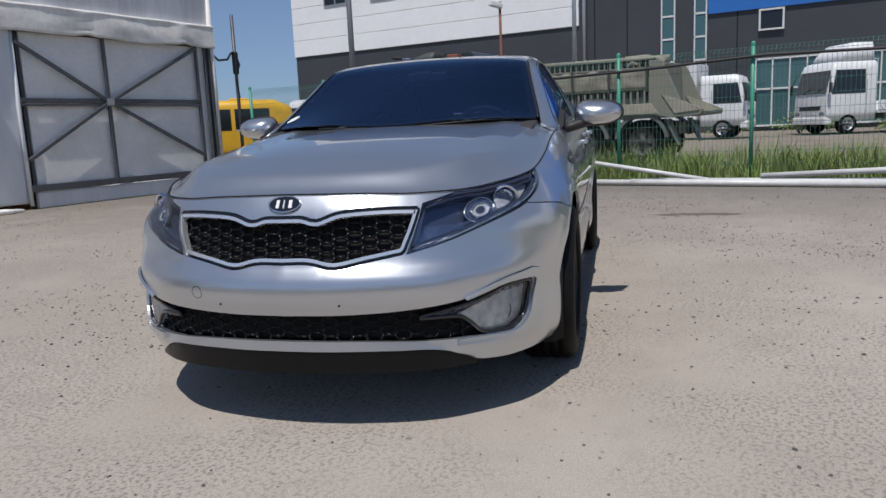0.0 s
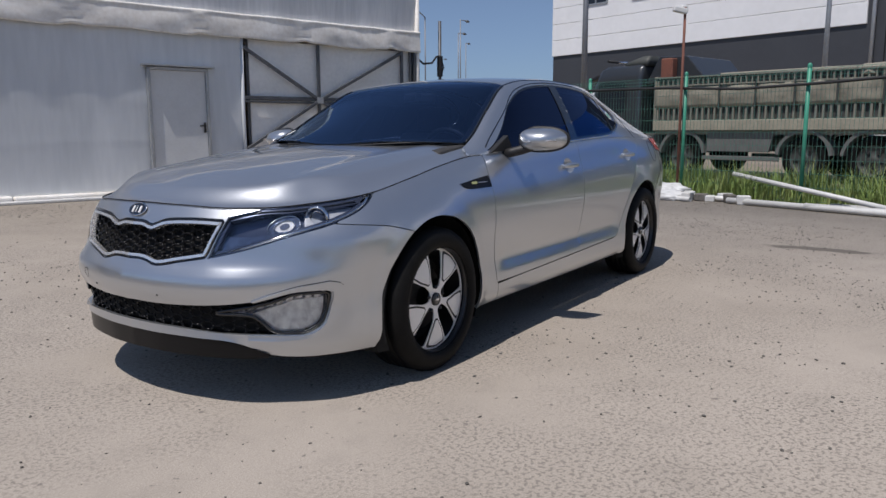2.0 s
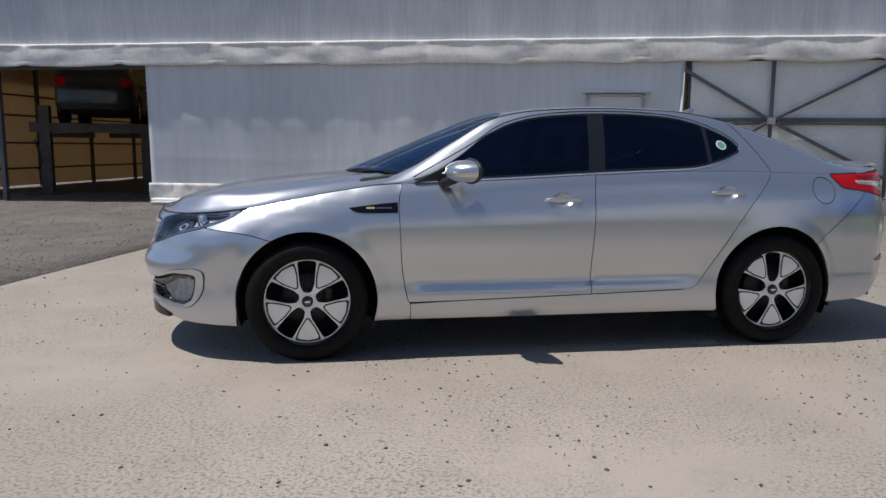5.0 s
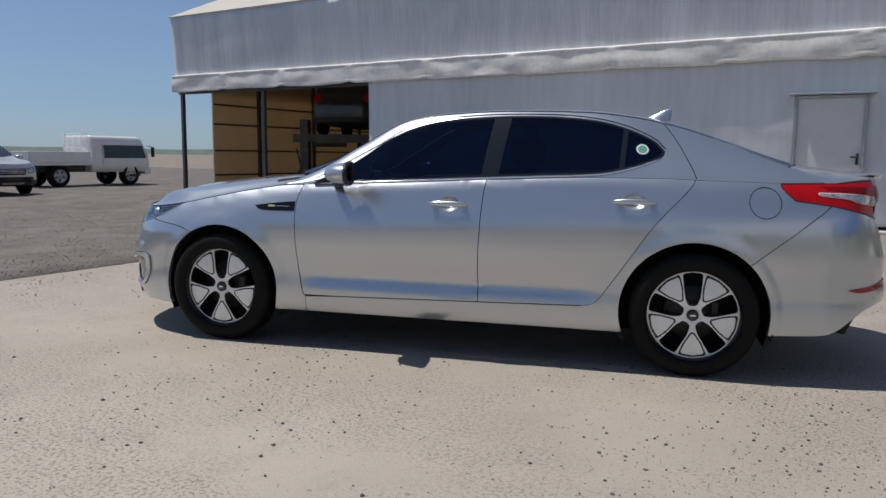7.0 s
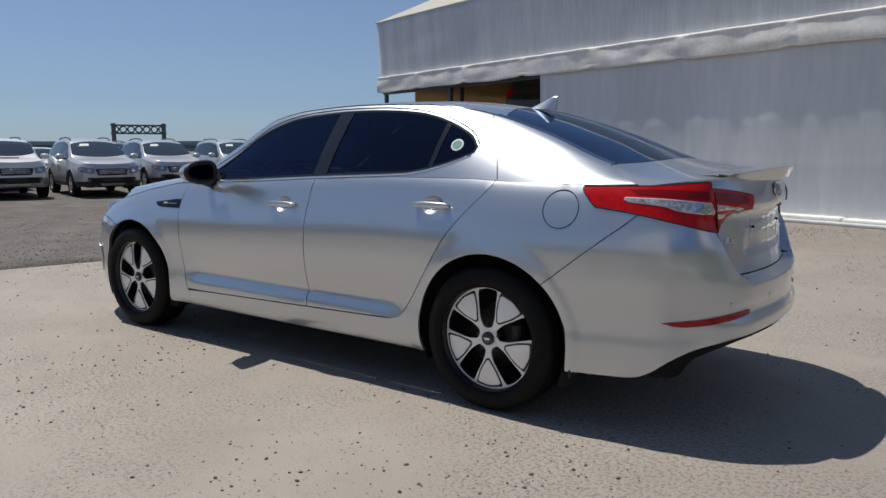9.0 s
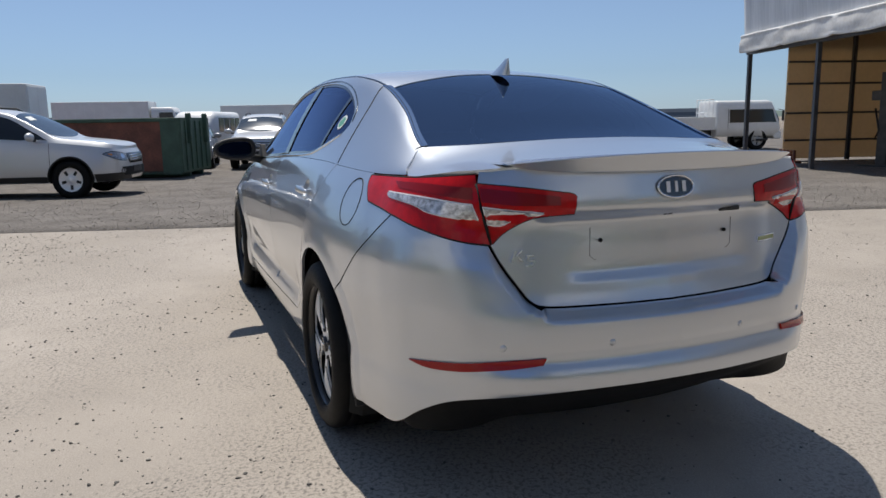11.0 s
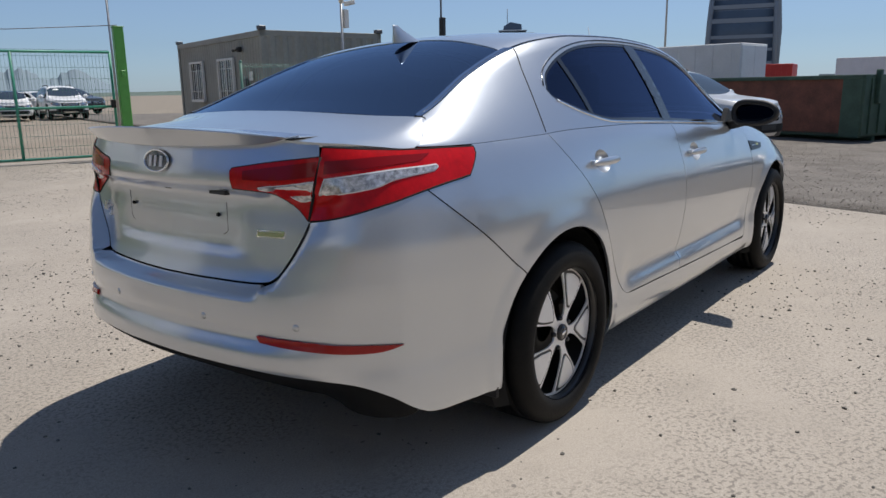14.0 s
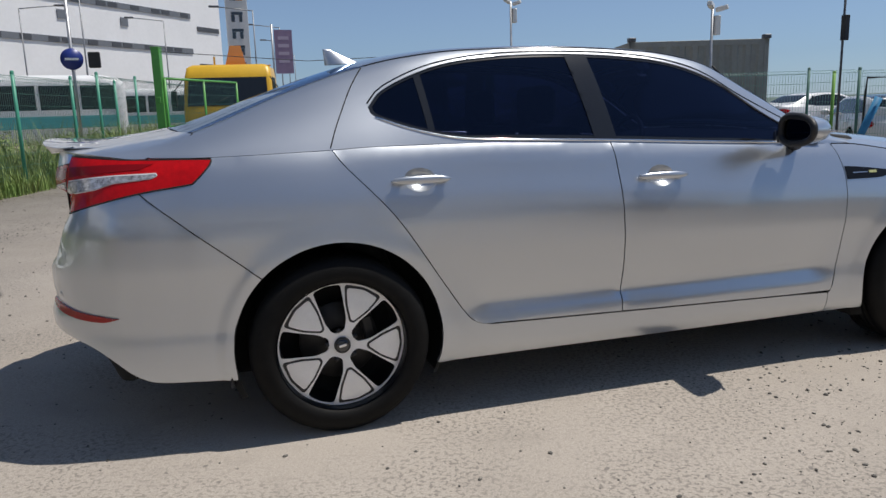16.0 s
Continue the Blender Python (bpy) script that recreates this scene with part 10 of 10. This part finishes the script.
LOGI = thing("white_depot", "far white depot with strips of dark louvres", "building", pose(0.3, 88, 0, 0, 0, 230))
part("wall", box((0, -18, 0), (80, 0, 24)), CLAD_WHITE, LOGI)
for z in (8.1, 11.8, 15.5, 19.2):
    part("shadow_gap", box((5.0, -0.05, z), (79, 0.10, z + 0.55)), STEEL_DIM, LOGI)
    for k in range(52):
        if (k * 7 + int(z)) % 5 > 2:
            continue
        part("louvre", box((5.4 + k * 1.4, 0.08, z + 0.08), (6.5 + k * 1.4, 0.14, z + 0.48)), STEEL_GREY, LOGI)
for z in (6.6, 10.6, 14.8):
    part("louvre", box((0.4, 0.0, z), (4.0, 0.10, z + 0.5)), STEEL_GREY, LOGI)
for k in range(10):
    part("vent_window", box((14 + k * 7.2, 0.0, 10.2), (14.9 + k * 7.2, 0.10, 11.0)), STEEL_DIM, LOGI)

TOWER = thing("glass_tower", "distant glass tower with a sloping crown", "building", pose(286, 79.5, 0, 0, 0, 15))
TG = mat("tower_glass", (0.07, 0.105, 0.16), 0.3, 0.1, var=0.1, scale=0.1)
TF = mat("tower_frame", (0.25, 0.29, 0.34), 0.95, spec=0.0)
part("shaft", loft([[(x * k, y * k + o, z) for x, y in ((-11, -11.2), (11, -11.2), (11, 11.2), (-11, 11.2))] for z, k, o in ((0, 1.06, 0), (22, 1.0, 0), (36, 0.92, -0.5), (41, 0.88, -0.8))]), TG, TOWER)
part("crown", prism([(9.9, 40.5), (-9.9, 40.5), (-10.2, 50.6), (-4.5, 48.8), (9.3, 43.0)], "x", -10.2, 9), TF, TOWER)
part("crown_glass", prism([(8.6, 41.2), (-8.8, 41.2), (-9.0, 48.6), (-4.0, 47.0), (8.2, 42.4)], "x", -10.5, -10.1), TG, TOWER)
part("side_fin", loft([[(-11.4 + dx, y, z), (-9.4, y, z), (-9.4, y - w, z), (-11.4 + dx, y - w, z)] for z, y, w, dx in ((0, -11.2, 1.6, 0), (20, -10.8, 2.2, 0), (34, -10.0, 1.8, 0.5), (46, -9.2, 0.8, 1.0))]), TF, TOWER)
for k in range(22):
    part("floor_line", box((-11.65 + 0.035 * (k * 1.8 + 1.5), -10.6 + 0.04 * k, k * 1.8 + 1.5), (-10.4 + 0.03 * (k * 1.8), 10.6 - 0.04 * k, k * 1.8 + 1.62)), TF, TOWER)
for z, h in ((8, 1.0), (12.5, 1.0), (17, 1.2), (22.4, 1.6), (27.2, 1.4), (33.8, 2.2), (37.0, 1.2), (39.2, 1.2)):
    w = 11.9 - 0.05 * z
    part("floor_band", box((-11.9 + 0.035 * z, -w, z), (-9.8 + 0.03 * z, w, z + h)), TF, TOWER)
for y in (1, -1):
    part("corner_frame", tube([(-11.9, y * 11.6, 0), (-11.0, y * 11.0, 22), (-10.0, y * 9.9, 41)], 0.9, 4), TF, TOWER)
part("roof_mast", tube([(0, -3, 47), (3, -6, 52)], 0.5, 6), TF, TOWER)
part("roof_crane", box((-3, -7, 47), (3, -2, 50)), TF, TOWER)
OBS = thing("control_tower", "distant observation tower with a wide stepped head", "tower", pose(241, 150.5, 0, 0, 0, 32))
part("shaft", box((-4.3, -4.3, 0), (4.3, 4.3, 16)), TG, OBS)
for k in range(6):
    part("shaft_band", box((-4.45, -4.45, 1.5 + 2.4 * k), (4.45, 4.45, 2.2 + 2.4 * k)), TF, OBS)
for z, w, h in ((15.2, 6.4, 1.2), (16.8, 7.4, 1.6), (20.2, 7.9, 0.7), (21.6, 5.2, 0.5)):
    part("slab", box((-w, -w, z), (w, w, z + h), 0.2), TF, OBS)
part("head_glass", box((-6.9, -6.9, 18.2), (6.9, 6.9, 20.3)), TG, OBS)
part("plant_room", prism([(-3.6, 21.0), (3.8, 21.0), (3.2, 23.6), (0.8, 25.0), (-3.2, 24.2)], "x", -3.5, 3.5), TG, OBS)
part("mast", tube([(0, 2, 24), (0, 2, 30)], 0.12, 6), TF, OBS)
WT = thing("wind_turbine", "distant white wind turbine with three blades", "wind turbine", pose(266, 130, 0, 0, 0, 25))
part("mast", tube([(0, 0, 0), (0, 0, 15)], 0.35, 8, taper=0.6), FRAME_WHITE, WT)
part("hub", ball((-0.5, 0, 15), 0.5, 2), FRAME_WHITE, WT)
for a in (80, 200, 320):
    part("blade", tube([(-0.6, 0, 15), (-0.6, 3 * math.cos(math.radians(a)), 15 + 3 * math.sin(math.radians(a))), (-0.6, 9 * math.cos(math.radians(a)), 15 + 9 * math.sin(math.radians(a)))], 0.32, 6, taper=0.25), FRAME_WHITE, WT)
BLOCKS = [(262, 190, 20, 12), (238, 200, 14, 6), (300, 150, 30, 6), (320, 100, 26, 5), (330, 40, 40, 4.5), (310, -60, 60, 4.0), (280, 220, 18, 10), (300, -140, 50, 4), (240, -190, 60, 4)]
# the far blocks' haze is only the blue-grey of their colours
for x, y, w, h in BLOCKS:
    Bk = thing("far_block", "hazy distant office block", "building", pose(x, y, 0, 0, 0, math.degrees(math.atan2(y, x))))
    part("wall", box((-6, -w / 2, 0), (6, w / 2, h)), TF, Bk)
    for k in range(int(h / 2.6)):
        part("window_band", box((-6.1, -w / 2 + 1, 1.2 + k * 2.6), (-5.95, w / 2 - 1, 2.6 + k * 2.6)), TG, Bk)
# white sheet greyed and blued: the air's haze is put into its colour
HAZE_WHITE = mat("haze_toned_white_sheet", (0.40, 0.45, 0.50), 0.7, var=0.08, scale=0.4)
PYR = thing("white_pavilion", "white pyramid roofed pavilion beyond the cars", "pavilion", pose(100.6, -32.8, -0.4, 0, 0, 20))
bm = bmesh.new()
apex = bm.verts.new((0, 0, 6.3))
base = [bm.verts.new(p) for p in ((-6.5, -6.5, 1.9), (6.5, -6.5, 1.9), (6.5, 6.5, 1.9), (-6.5, 6.5, 1.9))]
for i in range(4):
    bm.faces.new((base[i], base[(i + 1) % 4], apex))
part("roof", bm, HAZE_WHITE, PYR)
for s, t in ((1, 1), (1, -1), (-1, 1), (-1, -1)):
    part("ridge", tube([(6.5 * s, 6.5 * t, 1.95), (0, 0, 6.35)], 0.07, 6), HAZE_WHITE, PYR)
    part("leg", box((6.2 * s - 0.15, 6.2 * t - 0.15, 0), (6.2 * s + 0.15, 6.2 * t + 0.15, 2.0)), FRAME_WHITE, PYR)
GAN = thing("gantry", "distant dark steel gantry with round openings", "gantry", pose(162, -99.5, -0.3, 0, 0, -31) @ Matrix.Diagonal((1, 1.25, 1, 1)))
part("beam", box((-0.4, -5, 4.9), (0.4, 5, 5.3)), STEEL_GREY, GAN)
part("beam", box((-0.4, -5, 6.8), (0.4, 5, 7.2)), STEEL_GREY, GAN)
for k in range(7):
    part("ring", tube([(0, -4.2 + 1.4 * k + 0.6 * math.cos(a), 6.05 + 0.7 * math.sin(a)) for a in np.linspace(0, 6.283, 13)[:-1]], 0.14, 6, True), STEEL_GREY, GAN)
for y in (-4.5, 4.5):
    part("leg", box((-0.5, y - 0.4, 0), (0.5, y + 0.4, 7.5)), STEEL_GREY, GAN)


# hills and the line of woods at the horizon, distance haze put into their colours
def ridge_line(name, r, a0, a1, h, material, label, seed, cat):
    bm = bmesh.new()
    n = 160
    top_, bot = [], []
    for i in range(n + 1):
        a = math.radians(a0 + (a1 - a0) * i / n)
        k = math.sin(math.pi * i / n) ** 0.5
        z = h * k * (0.55 + 0.45 * noise.noise(Vector((i * 0.06, seed, 0))) + 0.1 * noise.noise(Vector((i * 0.4, seed, 3))))
        top_.append(bm.verts.new((r * math.cos(a) * 1.05, r * math.sin(a) * 1.05, max(0.5, z))))
        bot.append(bm.verts.new((r * math.cos(a), r * math.sin(a), -1)))
    for i in range(n):
        bm.faces.new((bot[i], bot[i + 1], top_[i + 1], top_[i]))
    return tagged(part(name, bm, material), label, cat, kind="structure")


ridge_line("backdrop_hills", 1200, 60, 80, 75, mat("haze_toned_hill", (0.20, 0.26, 0.30), 0.9), "hazy blue hills far beyond the yard", 2.0, "hills")
ridge_line("backdrop_woods", 420, -170, 130, 6.5, mat("haze_toned_woods", (0.10, 0.14, 0.12), 0.9, var=0.3, scale=0.2), "low hazy line of trees on the horizon", 7.0, "trees")


# shrubs beyond the fence and round the depot road
def shrub(m, r, label, n=520):
    B = thing("shrub", label, "shrub", m, "shrubs beyond the fence")
    rng = random.Random(int(r * 100))
    stems = bmesh.new()
    for k in range(6):
        a = rng.random() * 6.28
        add_tube(stems, [(0.05 * math.cos(a), 0.05 * math.sin(a), 0), (0.25 * r * math.cos(a), 0.25 * r * math.sin(a), 0.5 * r), (0.55 * r * math.cos(a), 0.55 * r * math.sin(a), r * rng.uniform(0.8, 1.2))], 0.02, 5, taper=0.4)
    part("stem", stems, STONE, B)
    V, F = [], []
    for _ in range(n):
        d = Vector((rng.gauss(0, 1), rng.gauss(0, 1), abs(rng.gauss(0, 0.9)))).normalized() * r * rng.uniform(0.45, 1.0) * (0.8 + 0.4 * noise.noise(Vector((_ * 0.1, r, 0))))
        d.z = d.z * 0.9 + 0.12 * r
        a, b_, w = rng.random() * 6.28, rng.uniform(-0.8, 0.8), 0.05 + 0.05 * rng.random()
        u, v = Vector((math.cos(a), math.sin(a), b_)).normalized() * w, Vector((-math.sin(a), math.cos(a), 0.6)).normalized() * w * 0.5
        k = len(V)
        V += [d - u, d + v, d + u, d - v]
        F.append((k, k + 1, k + 2, k + 3))
    me = bpy.data.meshes.new("leaves")
    me.from_pydata(V, [], F)
    me.materials.append(GRASS)
    ob = new("leaves", me)
    ob.parent = B
    return B


s0 = shrub(world_at(-33, 9.5, 0, -0.03), 1.3, "leafy green shrub in rough ground beyond the fence")
for x, y, z, sc in ((-36, 11.5, 30, 1.0), (-30, 12.5, 80, 0.8), (-38, 18, 10, 1.2), (-34, 6.5, 200, 0.9), (-44, -28, 60, 1.5), (-38, -27, 100, 1.2), (-52, -38, 0, 1.6), (-6.5, 24.5, 40, 0.8), (-9, 26, 90, 0.9), (-4.3, 25.5, 150, 0.7)):
    copy_thing(s0, world_at(x, y, z, -0.03) @ Matrix.Diagonal((sc, sc, sc, 1)))
